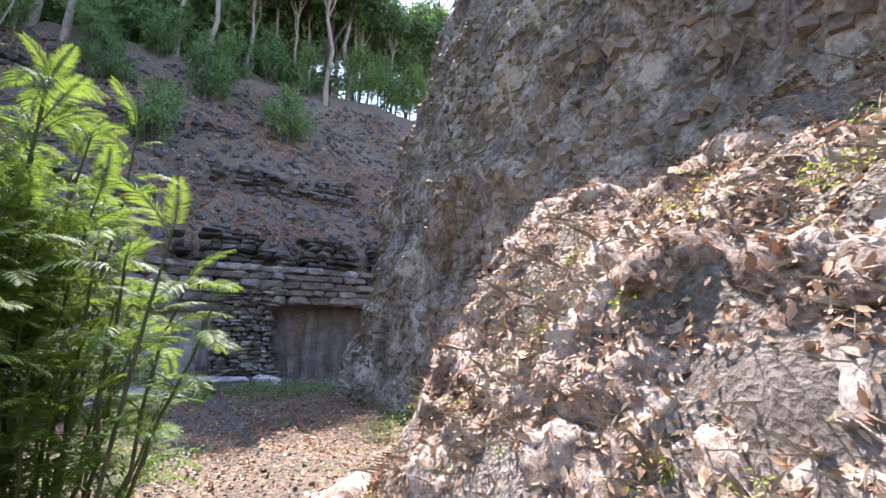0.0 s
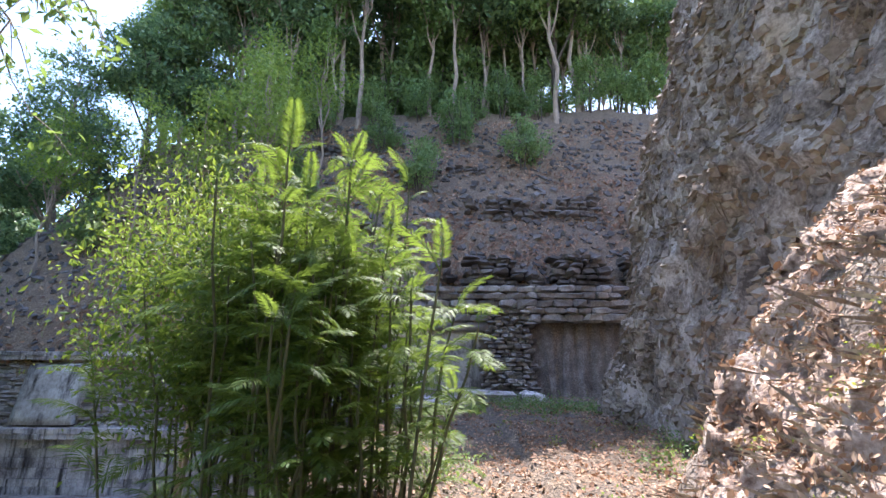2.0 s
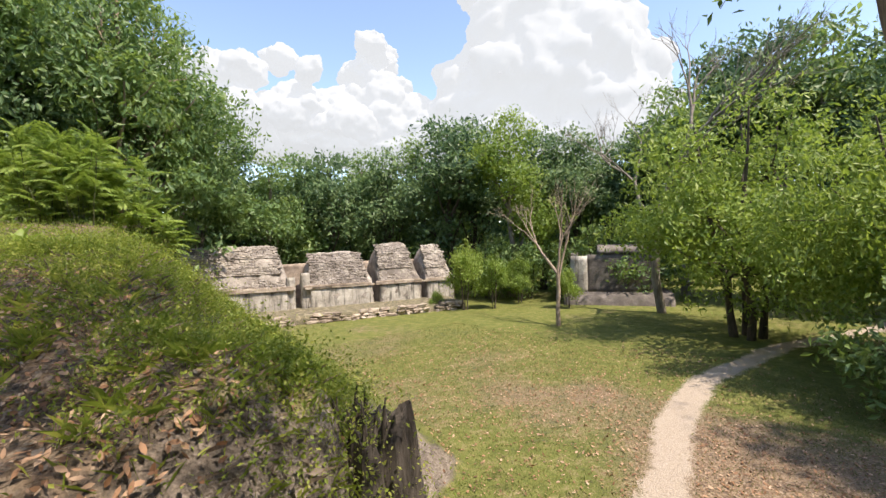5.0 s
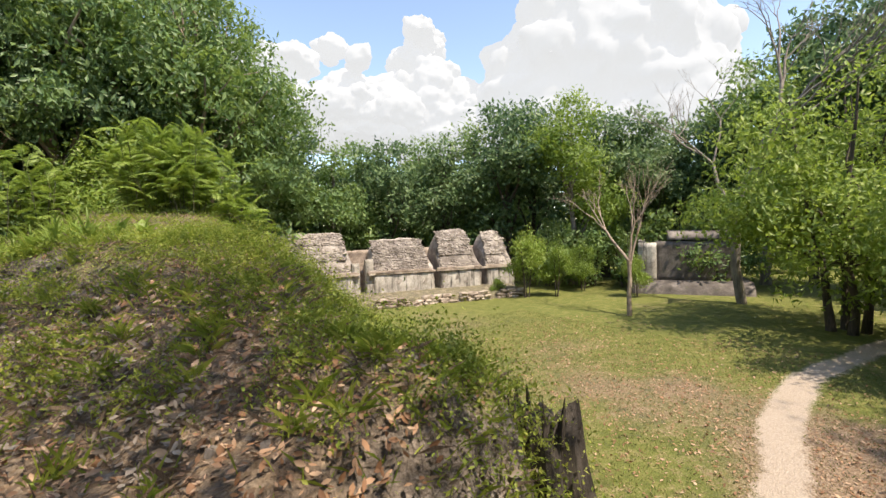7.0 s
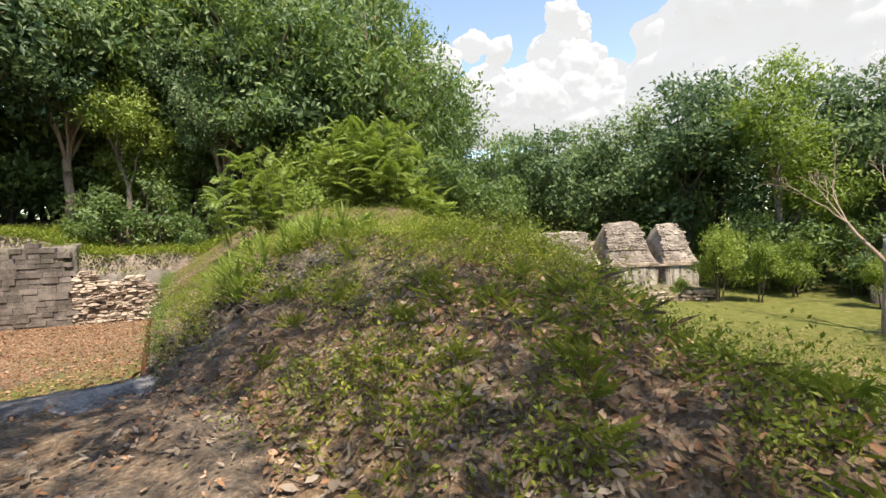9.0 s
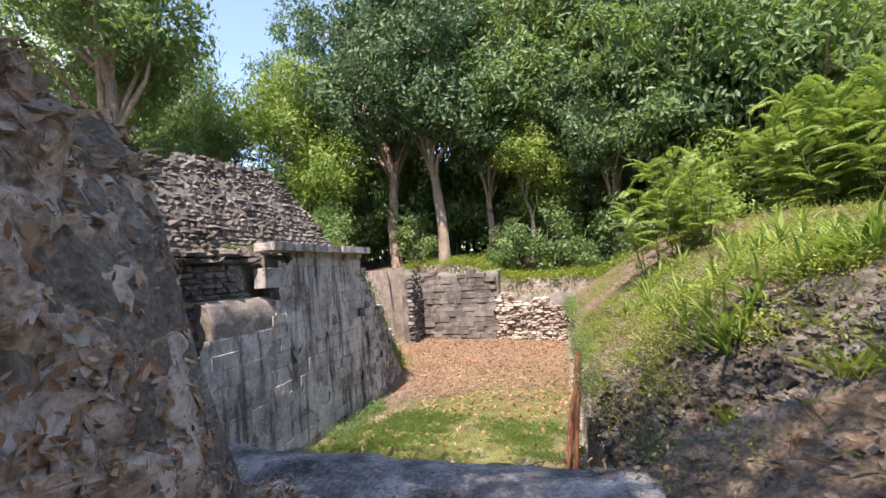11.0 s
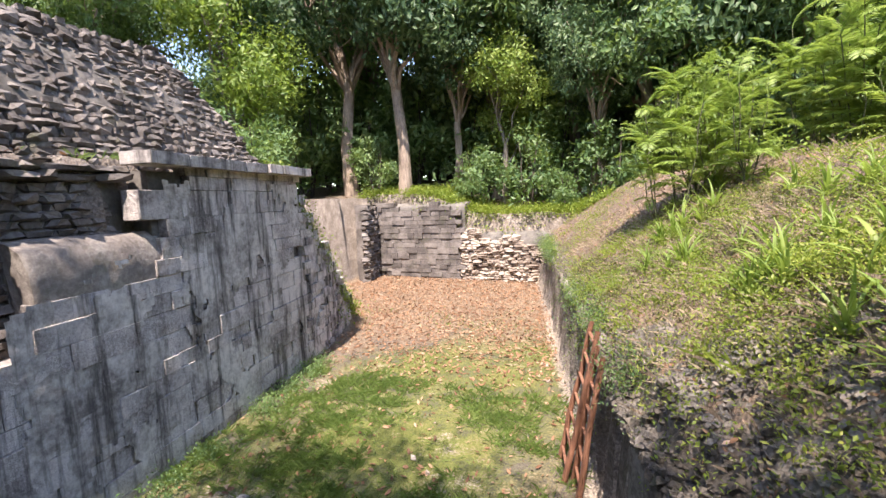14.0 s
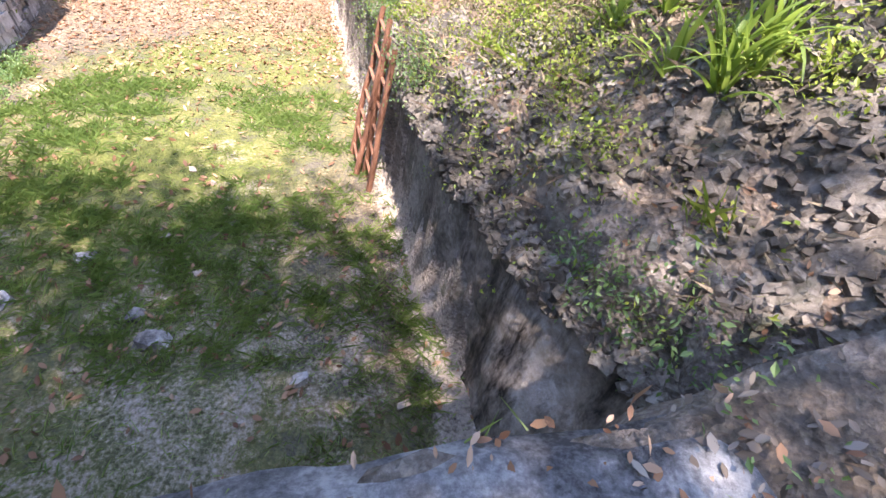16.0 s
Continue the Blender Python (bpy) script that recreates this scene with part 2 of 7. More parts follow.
def tube(points, radii, sides=7):
    """Vertices and quads of a tapered tube along points."""
    vs, fs = [], []
    pts = [Vector(p) for p in points]
    ref = Vector((0.31, 0.17, 0.94)).normalized()
    for i, p in enumerate(pts):
        d = (pts[min(i + 1, len(pts) - 1)] - pts[max(i - 1, 0)]).normalized()
        if abs(d.dot(ref)) > 0.95:
            ref = Vector((1, 0.1, 0)).normalized()
        a = d.cross(ref).normalized()
        b = d.cross(a)
        for k in range(sides):
            t = 2 * math.pi * k / sides
            vs.append(p + (a * math.cos(t) + b * math.sin(t)) * radii[i])
    for i in range(len(pts) - 1):
        for k in range(sides):
            k2 = (k + 1) % sides
            fs.append((i * sides + k, i * sides + k2, (i + 1) * sides + k2, (i + 1) * sides + k))
    return vs, fs


def join(pieces):
    vs, fs, o = [], [], 0
    for v, f in pieces:
        vs.extend(v)
        fs.extend(tuple(i + o for i in q) for q in f)
        o += len(v)
    return np.array([tuple(v) for v in vs]), np.array(fs)


def wander(a, b, n, amount, r):
    a, b = Vector(a), Vector(b)
    out = []
    for i in range(n + 1):
        t = i / n
        s = math.sin(math.pi * t) * amount
        out.append(a.lerp(b, t) + Vector((r.uniform(-s, s), r.uniform(-s, s), r.uniform(-s, s) * 0.5)))
    return out


def leaf_cloud(centres, spread, per, size, r, droop=0.3, aspect=0.42, outward=None):
    """Kite-shaped leaves, folded along the rib, scattered round centres (n,3): vertices and triangles' quads."""
    n = len(centres) * per
    c = np.repeat(centres, per, axis=0) + r.normal(0, 1, (n, 3)) * np.repeat(np.atleast_1d(spread) * np.ones(len(centres)), per)[:, None] * (1, 1, 0.75)
    d = r.normal(0, 1, (n, 3))
    d[:, 2] -= droop
    d /= np.linalg.norm(d, axis=1)[:, None]
    up = r.normal(0, 0.55, (n, 3)) + (0, 0, 1)
    if outward is not None:
        up = np.repeat(outward, per, axis=0) * 1.1 + r.normal(0, 0.4, (n, 3)) + (0, 0, 0.35)
    s = np.cross(d, up)
    s /= np.linalg.norm(s, axis=1)[:, None] + 1e-6
    nn = np.cross(s, d)
    L = (size * r.uniform(0.6, 1.35, n))[:, None]
    v = np.stack([c, c + d * L * 0.5 + s * L * aspect * 0.5 + nn * L * 0.07, c + d * L, c + d * L * 0.5 - s * L * aspect * 0.5 + nn * L * 0.07], 1).reshape(-1, 3)
    f = np.arange(n * 4).reshape(-1, 4)
    return v, f


# ---------------------------------------------------------------- the lie of the land
def S(t):
    t = np.clip(t, 0, 1)
    return t * t * (3 - 2 * t)


def lattice(x, y, seed):
    """Smooth value noise, -1 to 1."""
    xi, yi = np.floor(x).astype(np.int64), np.floor(y).astype(np.int64)

    def h(a, b):
        v = (a * 374761393 + b * 668265263 + seed * 974711) & 0x7FFFFFFF
        v = ((v ^ (v >> 13)) * 1274126177) & 0x7FFFFFFF
        return ((v ^ (v >> 16)) & 0xFFFF) / 32767.5 - 1

    tx, ty = S(x - xi), S(y - yi)
    return (h(xi, yi) * (1 - tx) + h(xi + 1, yi) * tx) * (1 - ty) + (h(xi, yi + 1) * (1 - tx) + h(xi + 1, yi + 1) * tx) * ty


def fbm(x, y, scale, octaves=4, seed=1):
    v, a = 0, 1.0
    for o in range(octaves):
        v = v + a * lattice(x * scale, y * scale, seed + o * 17)
        a *= 0.5
        scale *= 2.03
    return v / 1.8


PLAZA, COURT = -4.35, -2.6
BANK_END = 0.38


def x_cut(y):
    return 4.25 + (-11.0 - y) * 0.245


def x_left(y):
    return 11.2 + 0.2336 * (-8.0 - y)


def x_rim(y):
    """Edge of the mound above the courtyard; it falls back from the wall's foot near the terrace."""
    return x_cut(y) + 0.04 - 0.78 * S((y + 11.9) / 2.5)


def y_edge(x):
    return -9.2 + (x - 3.6) * 0.2


def uw(x, y):
    return x * 0.52 - y * 0.85, -x * 0.85 - y * 0.52


def fq(x, y):
    """Along and behind the line of the long front of the north building."""
    return (x + 16.9) * 0.86 + (y - 8.4) * 0.51, -(x + 16.9) * 0.51 + (y - 8.4) * 0.86


def height(x, y):
    u, w = uw(x, y)
    s, q = fq(x, y)
    z = PLAZA + 0.07 * fbm(x, y, 0.15, 3, 5) - 0.3 * S((-x - 25) / 40)
    # the terrace, widening towards the corner of the north building
    edge_w = 1.25 + 5.0 * S((-u - 7.5) / 7) + 0.3 * fbm(x, y, 0.5, 2, 9)
    ter = PLAZA + (-PLAZA + 0.02 * u) * (1 - S((w - edge_w) / 5.0))
    ter = ter - 0.2 * S(1.25 - (y - y_edge(x)) / 1.5) * S((x - 3.2) / 0.6) * (1 - S((x - 8) / 1.5))
    ter = np.where((y > y_edge(x) - 0.6), ter, PLAZA)
    z = np.maximum(z, ter)
    # the overgrown mound
    zc = 0.62 + 0.80 * S((-y - 3) / 7) + 0.85 * S((-y - 12) / 6) + 0.24 * fbm(x, y, 0.7, 3, 3)
    G = np.exp(-((y + 4.0) / 1.7) ** 2)
    xc = -0.35 - 0.15 * np.clip(-y - 5, 0, 6) + 0.4 * fbm(y, y * 0.3, 0.4, 2, 8)
    west = zc - np.clip(xc - x, 0, 50) * (0.74 - 0.46 * G) - (0.35 - 0.2 * G) * S((xc - x) / 2) - np.clip(-2.5 - x, 0, 50) * 0.9 * G
    inner = np.where(y > -9.28, zc * S((w - 0.75) / 3.3), np.maximum(-0.3, -0.25 + (x_rim(y) - x) * (0.95 - 0.34 * S((-y - 11) / 4))))
    m = np.minimum(np.minimum(zc, inner), west)
    m = m * S((-y - 1.2) / 2.6) + PLAZA * (1 - S((-y - 1.2) / 2.6))
    # the flank falls away steeply towards the plaza
    m = m - 1.25 * np.clip(-0.92 * x + 0.39 * y - 0.05, 0, 3) * S((y + 9) / 3)
    m = np.where(y < -31, PLAZA, np.maximum(m, PLAZA - 0.5))
    z = np.maximum(z, m)
    # the bank and the cliff beside the terrace
    n1 = fbm(x, y, 0.9, 4, 21)
    end_ = S((y + 6.85 + 0.231 * (x - 4.24) + 0.12 * n1) / 0.5)
    along = S((u + 4.3) / 0.9) * end_
    face = 2.45 + 0.35 * n1 + BANK_END * S((u - 5.5) / 2)
    bank = (face * S((-w - 1.15 - 0.25 * n1) / (2.0 - 1.1 * S((u - 4.5) / 2.5))) + 1.1 * S((-w - 2.9) / 1.8)) * along
    hc = 12.5 - 9.4 * S((u + 1.0) / 5.5)
    hc = hc * end_ * np.clip((u + 12.2) / 4.5, 0, 1) ** 0.6
    cliff = hc * (0.82 * S((-w - 4.1 - 0.35 * n1) / 2.0) + 0.18 * S((-w - 5.5) / 5)) * (1 - S((-w - 30) / 12))
    z = np.maximum(z, np.maximum(bank, cliff) + np.where(w < -1.2, 0, -99))
    # the hill of rubble over the north building
    hill = 1.2 + 1.9 * S((s + 2) / 6) + np.clip(q - 0.35, 0, 11) * 1.30 + 0.5 * fbm(x, y, 0.5, 4, 31)
    hill = PLAZA + (hill - PLAZA) * S((s + 15.5 - 0.25 * q) / 4) * (1 - S((q - 26) / 14))
    z = np.where(q > 0.3, np.maximum(z, hill), z)
    # ground of the wood behind the courtyard and the body of the east building
    wood = PLAZA + (0.75 + 1.3 * S((x - 12) / 4) + 1.0 * S((-y - 31) / 8) - PLAZA) * S((x - 1.5) / 5) * (1 - S((x - 70) / 20)) * (1 - S((-y - 80) / 20))
    z = np.where(y < -30.1, np.maximum(z, wood + 0.2 * fbm(x, y, 0.4, 2, 4)), z)
    back = np.where(y > -18.0, 2.5 + 2.2 * S((x - x_left(y) - 0.6) / 1.8) * S((y + 17.6) / 2.0) - 2 * S((x - 20) / 10), 2.3 - 4.2 * S((-y - 17.5) / 5))
    back = np.where(x > 19.2, np.maximum(back, 1.9), back)
    sel = (x > x_left(y) + 0.25) & (y < -7.4) & (y > -31)
    z = np.where(sel, np.where(y < -17.4, np.maximum(COURT, back * (1 - S((x - 13.5 - 0.3 * (-y - 17.4)) / -1.5)) + COURT * S((x - 13.5 - 0.3 * (-y - 17.4)) / -1.5)), np.maximum(z, back)), z)
    # the sunken courtyard
    cm = S((x - x_rim(y)) / 0.35) * S((np.where(y > -17.4, x_left(y) + 0.3, 19.2) - x) / 0.3) * S((y_edge(x) - y) / 0.3) * S((y + 30.2) / 0.3)
    court_z = COURT + 0.05 * fbm(x, y, 0.5, 3, 14)
    rise = np.where(y < -17.2, S((x - 13.6) / 1.2) * S((-17.2 - y) / 0.3) * (1 - S((-y - 18.2) / 3.5)) * 4.2, 0)
    court = cm > 0.5
    z = z * (1 - cm) + (court_z + rise) * cm
    # fine unevenness
    rough = np.where(court | (z < PLAZA + 0.4), 0.012, 0.09)
    return z + rough * fbm(x, y, 2.6, 3, 41)


def spaced(marks):
    """Coordinates from (start, step) marks; past the last one the steps grow."""
    out = []
    for (a, st), (b, _) in zip(marks, marks[1:]):
        out.extend(np.arange(a, b - 1e-6, st))
    return out


def grow(a, step, end):
    out, sgn = [], 1 if end > a else -1
    while (end - a) * sgn > 0:
        a += step * sgn
        out.append(a)
        step *= 1.18
    return out


gx = grow(-30, 0.9, -600)[::-1] + spaced([(-30, 0.9), (-12, 0.4), (-5, 0.14), (8, 0.2), (14.5, 0.35), (22, 0)]) + [22.0] + grow(22, 0.5, 600)
gy = grow(-36, 0.9, -600)[::-1] + spaced([(-36, 0.6), (-31, 0.25), (-17.6, 0.14), (6, 0.25), (24, 0.6), (34, 0)]) + [34.0] + grow(34, 0.8, 600)
gx, gy = np.array(gx), np.array(gy)
X, Y = np.meshgrid(gx, gy)
Z = height(X, Y)
nx, ny = len(gx), len(gy)
dzy, dzx = np.gradient(Z, gy, gx)
slope = np.hypot(dzx, dzy)
U, W = uw(X, Y)
Sf, Q = fq(X, Y)
near = (np.abs(X - 4) < 18) & (np.abs(Y + 4) < 26)
PX, PY = X.copy(), Y.copy()
# steep faces bulge and crumble sideways
k = np.where(near, np.clip(slope - 0.6, 0, 1.6) * 0.16, 0)
nrm = np.maximum(slope, 1e-3)
bul = fbm(X * 1.3 + Z * 0.6, Y * 1.3 + Z * 1.7, 1.1, 4, 77)
PX -= dzx / nrm * k * bul
PY -= dzy / nrm * k * bul
idx = np.arange(nx * ny).reshape(ny, nx)
quads = np.stack([idx[:-1, :-1], idx[:-1, 1:], idx[1:, 1:], idx[1:, :-1]], -1).reshape(-1, 4)
me = mesh_np("ground", np.stack([PX, PY, Z], -1).reshape(-1, 3), quads, M_GROUND, True)


def path_dist(x, y):
    """How far from the trodden path over the plaza."""
    cx = [(-2.5, -2.6), (-6.0, -3.3), (-10.8, -4.5), (-14.3, -5.7), (-19.7, -6.6), (-27.9, -5.7), (-36, -3.0), (-60, 4)]
    d = np.full(np.shape(x), 99.0)
    for (ax, ay), (bx, by) in zip(cx, cx[1:]):
        t = np.clip(((x - ax) * (bx - ax) + (y - ay) * (by - ay)) / ((bx - ax) ** 2 + (by - ay) ** 2), 0, 1)
        d = np.minimum(d, np.hypot(x - ax - t * (bx - ax), y - ay - t * (by - ay)))
    return d


COURTM = (X > x_cut(Y)) & (Y < y_edge(X)) & (Y > -30) & (Z < -2.2) & (X < 19)
n_big = fbm(X, Y, 0.22, 3, 51)
rock = np.where(Q > 0.35, 0.25, np.clip((slope - 0.85) * 1.5, 0, 1))
flat = 1 - np.clip((slope - 0.35) * 2, 0, 1)
plaza = Z < PLAZA + 0.5
grass = np.where(plaza, 0.74 + 0.35 * n_big + 0.3 * S((-X - 18) / 10), np.where(COURTM, 0.38 + 0.6 * n_big + 0.2 * S((Y + 16) / 5), 0.12))
crest = (Y < -2) & (Y > -31) & (X < x_rim(Y)) & ~plaza
near_ = S((X + 1.2) / 1.5) * S((Y + 9.5) / 3)
grass = np.where(crest, 0.42 + 0.45 * n_big - 0.3 * S((X - 1.0) / 1.5) + 0.3 * S((-0.3 - X) / 2) - 0.25 * near_, grass)
litter = np.where(plaza, 0.40 - 0.55 * n_big - 0.45 * S((-X - 16) / 8) + 0.25 * S((Y + 8) / 6), np.where(COURTM, 0.42 - 0.5 * n_big + 0.5 * S((-Y - 18) / 5), 0.45 + 0.25 * n_big))
hill_ = (Q > 0.35) & (Z > 0.5)
litter = np.where(hill_, 0.75 + 0.4 * n_big, litter)
litter = np.where(crest, 0.46 + 0.2 * S((X - 1.0) / 1.5) - 0.35 * n_big - 0.2 * S((-0.3 - X) / 2) + 0.15 * near_, litter) * np.where(hill_, 1.0, np.clip(1.25 - 0.5 * slope, 0.15, 1))
path = np.clip(1.35 - path_dist(X, Y) / 0.62 + 0.25 * fbm(X, Y, 0.8, 2, 61), 0, 1) * plaza
# pale stony strip at the west wall's foot, its sunlight put into the colour
path = np.maximum(path, np.where(COURTM, np.clip(1.2 - np.abs(X - x_cut(Y) - 0.35) / 0.4, 0, 0.9) * 0.8, 0))
# pale limestone soil, stronger at the near end to lift its shade in colour
path = np.maximum(path, np.where(COURTM, 0.05 + 0.3 * S((Y + 13.5) / 2) + 0.45 * fbm(X, Y, 0.8, 3, 63), 0))
for nm, arr in (("grass", grass * (1 - rock * 0.9)), ("litter", litter), ("rock", rock), ("path", path)):
    a = me.attributes.new(nm, "FLOAT", "POINT")
    a.data.foreach_set("value", np.clip(arr, 0, 1).astype(np.float32).ravel())
ground = tagged(new("ground", me), "uneven ground of grass, leaf litter, pale path and stony banks", "ground", kind="structure")


def gz(x, y):
    return float(height(np.array([float(x)]), np.array([float(y)]))[0])


# ---------------------------------------------------------------- stones
def stone_variants(count, jitter, bev, seed):
    """Unit blocks, centred, with knocked edges; all with the same faces."""
    out, r = [], random.Random(seed)
    for _ in range(count):
        bm = bmesh.new()
        bmesh.ops.create_cube(bm, size=1.0)
        bmesh.ops.bevel(bm, geom=bm.edges[:], offset=bev, segments=1, affect="EDGES", profile=0.5)
        for v in bm.verts:
            v.co += Vector((r.uniform(-1, 1), r.uniform(-1, 1), r.uniform(-1, 1))) * jitter
        bmesh.ops.triangulate(bm, faces=bm.faces[:])
        bm.verts.index_update()
        out.append((np.array([v.co[:] for v in bm.verts]), np.array([[v.index for v in f.verts] for f in bm.faces])))
        bm.free()
    return out


BLOCKS = stone_variants(10, 0.012, 0.025, 3)
RUBBLE = stone_variants(14, 0.13, 0.21, 5)


def chip_variants(count, seed):
    """Cheap angular stones: knocked-about boxes."""
    r, out = random.Random(seed), []
    cube = [(x, y, z) for x in (-0.5, 0.5) for y in (-0.5, 0.5) for z in (-0.5, 0.5)]
    quads = ((0, 1, 3, 2), (4, 6, 7, 5), (0, 4, 5, 1), (2, 3, 7, 6), (0, 2, 6, 4), (1, 5, 7, 3))
    tris = [t for q in quads for t in ((q[0], q[1], q[2]), (q[0], q[2], q[3]))]
    for _ in range(count):
        out.append((np.array([[k * r.uniform(0.55, 1.15) for k in v] for v in cube]), np.array(tris)))
    return out


CHIPS = chip_variants(24, 9)
_shared = {}


def shared(kind, i, mat):
    key = (kind, i, mat.name)
    if key not in _shared:
        v, f = (BLOCKS if kind == "block" else RUBBLE)[i]
        _shared[key] = mesh_np("stone", v, f, mat)
    return _shared[key]


def stones(parent, items, kind, mat, name="stone", singles=300, label="", stuff_name="stonework"):
    """items: (centre, size, matrix3). The first `singles` are pieces of their own, the rest one joined mesh."""
    lib = BLOCKS if kind == "block" else RUBBLE
    r = random.Random(len(items))
    inv = parent.matrix_world.inverted() if parent.type == "EMPTY" else Matrix()
    off = Vector(parent.location)
    vs, fs, o = [], [], 0
    for n, (c, size, rot) in enumerate(items):
        i = r.randrange(len(lib))
        if n < singles:
            ob = new(name, shared(kind, i, mat))
            ob.parent = parent
            ob.matrix_local = Matrix.LocRotScale(Vector(c) - off, rot.to_quaternion(), Vector(size))
        else:
            v, f = lib[i]
            vs.append((v * np.array(size)) @ np.array(rot).T + np.array(Vector(c) - off))
            fs.append(f + o)
            o += len(v)
    if vs:
        ob = part(stuff_name, mesh_np(stuff_name, np.concatenate(vs), np.concatenate(fs), mat), parent)
        ob["kind"] = "stuff"


def course_items(origin, along, length, rise, course, lens, depth, keep=None, lean=0.0, jit=0.02, seed=1, tilt=0.03):
    """Courses of stones on a plane: origin at its foot, along its length; lean: metres back for each metre up."""
    r = random.Random(seed)
    a = Vector((along[0], along[1], 0)).normalized()
    nrm = Vector((a.y, -a.x, 0))
    up = (Vector((0, 0, 1)) - nrm * lean).normalized()
    out3 = a.cross(up).normalized()
    rot = Matrix((a, -out3, up)).transposed()
    items, z = [], 0.0
    while z < rise:
        h = r.uniform(*course)
        s = -r.uniform(0, lens[0])
        while s < length:
            ln = r.uniform(*lens)
            sc, zc = s + ln / 2, z + h / 2
            if sc < length and (keep is None or keep(sc, zc * up.z)):
                c = Vector(origin) + a * sc + up * zc + out3 * r.uniform(-jit, jit)
                d = depth * r.uniform(0.8, 1.2)
                rr = rot @ Euler((r.uniform(-tilt, tilt), r.uniform(-tilt, tilt), r.uniform(-tilt, tilt))).to_matrix()
                items.append((c, (ln * 0.99, d, h * 0.982), rr))
            s += ln
        z += h
    r.shuffle(items)
    return items


def slab_mesh(name, profile, path_pts, mat, wob=0.04, seed=0, step=0.25, closed=True):
    """A profile (offset to the right of the path, z) swept along a path on the ground plan, with an uneven surface."""
    pts = []
    for (ax, ay), (bx, by) in zip(path_pts, path_pts[1:]):
        n = max(1, int(math.hypot(bx - ax, by - ay) / step))
        for i in range(n):
            pts.append((ax + (bx - ax) * i / n, ay + (by - ay) * i / n))
    pts.append(path_pts[-1])
    prof = []
    for (o1, z1), (o2, z2) in zip(profile, profile[1:]):
        n = max(1, int(math.hypot(o2 - o1, z2 - z1) / step))
        for i in range(n):
            prof.append((o1 + (o2 - o1) * i / n, z1 + (z2 - z1) * i / n))
    prof.append(profile[-1])
    vs = []
    for i, p in enumerate(pts):
        q0, q1 = pts[max(i - 1, 0)], pts[min(i + 1, len(pts) - 1)]
        d = Vector((q1[0] - q0[0], q1[1] - q0[1], 0)).normalized()
        nr = Vector((d.y, -d.x, 0))
        for o, z in prof:
            v = Vector((p[0], p[1], z)) + nr * o
            n3 = noise.noise_vector(v * 1.7 + Vector((seed, 0, 0))) + 0.5 * noise.noise_vector(v * 4.1 + Vector((seed, 3, 0)))
            vs.append(v + Vector((n3.x, n3.y, n3.z * 0.7)) * wob)
    m, k = len(pts), len(prof)
    fs = [(i * k + j, i * k + j + 1, (i + 1) * k + j + 1, (i + 1) * k + j) for i in range(m - 1) for j in range(k - 1)]
    me = bpy.data.meshes.new(name)
    ends = [tuple(range(k))[::-1], tuple((m - 1) * k + j for j in range(k))]
    me.from_pydata([v[:] for v in vs], [], fs + ends)
    me.materials.append(mat)
    me.polygons.foreach_set("use_smooth", [True] * len(fs) + [False] * 2)
    me.update()
    return me


def wavy(v, amps):
    out = Vector((0, 0, 0))
    for scale, amp in amps:
        out += noise.noise_vector(v * scale + Vector((scale * 7, 0, 0))) * amp
    return out


# ---------------------------------------------------------------- the sunken courtyard
EA = Vector((0.2275, -0.9738, 0))            # along the east wall, going south
E0 = Vector((11.2, -8.0, 0))


def east_pt(s, out=0.0, z=0.0):
    """s along the east wall, out: metres into the courtyard."""
    n = Vector((EA.y, -EA.x, 0))
    p = E0 + EA * s + n * out
    return Vector((p.x, p.y, z))


def east_path(s0, s1, out=0.0):
    return [tuple(east_pt(s0, out)[:2]), tuple(east_pt(s1, out)[:2])]


wall_east = thing("wall_east", (0, 0, 0), "tall ruined limestone wall with a cornice and a sloping rubble vault above", "wall", kind="structure")
# cores: block-faced part, broken part, sloping vault (offsets: minus is into the courtyard)
part("core", slab_mesh("core", [(-0.9, -2.9), (0.1, -2.9), (0.1, 2.35), (-0.9, 2.35)], east_path(4.75, 9.4)[::1], M_MORTAR, 0.02, 1), wall_east)
part("core", slab_mesh("core", [(-0.9, -2.9), (-0.02, -2.9), (-0, 0.0), (-0.16, 0.3), (-0.32, 2.2), (-1.2, 2.25)], east_path(-2.2, 4.8), M_MORTAR, 0.05, 2), wall_east)
part("core", slab_mesh("core", [(-0.32, 2.2), (-0.55, 2.7), (-1, 3.7), (-1.4, 4.45), (-2, 4.7), (-4.5, 4.7), (-4.5, 2.0)], east_path(-2.2, 7.2), M_MORTAR, 0.06, 3), wall_east)
part("core", slab_mesh("core", [(-0.32, 2.2), (-0.55, 2.7), (-0.95, 3.6), (-1.35, 4.2), (-1.8, 4.4), (-3.5, 4.4), (-3.5, 2.0)], east_path(7.1, 8.3), M_MORTAR, 0.06, 4), wall_east)
part("panel", slab_mesh("panel", [(-0.5, -2.8), (0.1, -2.8), (0.18, 0.3), (0.23, 0.6), (0.23, 1.0), (0.16, 1.25), (-0.02, 1.38), (-0.5, 1.42)], east_path(2.75, 4.8), M_RUBBLE, 0.05, 31, 0.12), wall_east, "rounded broken piece of plastered wall")
r0 = random.Random(4)


def east_keep(s, z):
    s, z = s - 2.0, z - 2.75
    if s > 4.75:
        return not (s < 5.2 and z > 2.0) and not (s > 9.2 and r0.random() < 0.3)
    if s > 2.3:
        return z < 0.75 - 0.8 * max(0.0, 2.9 - s)
    return z < 0.1 + 0.15 * math.sin(s * 3)


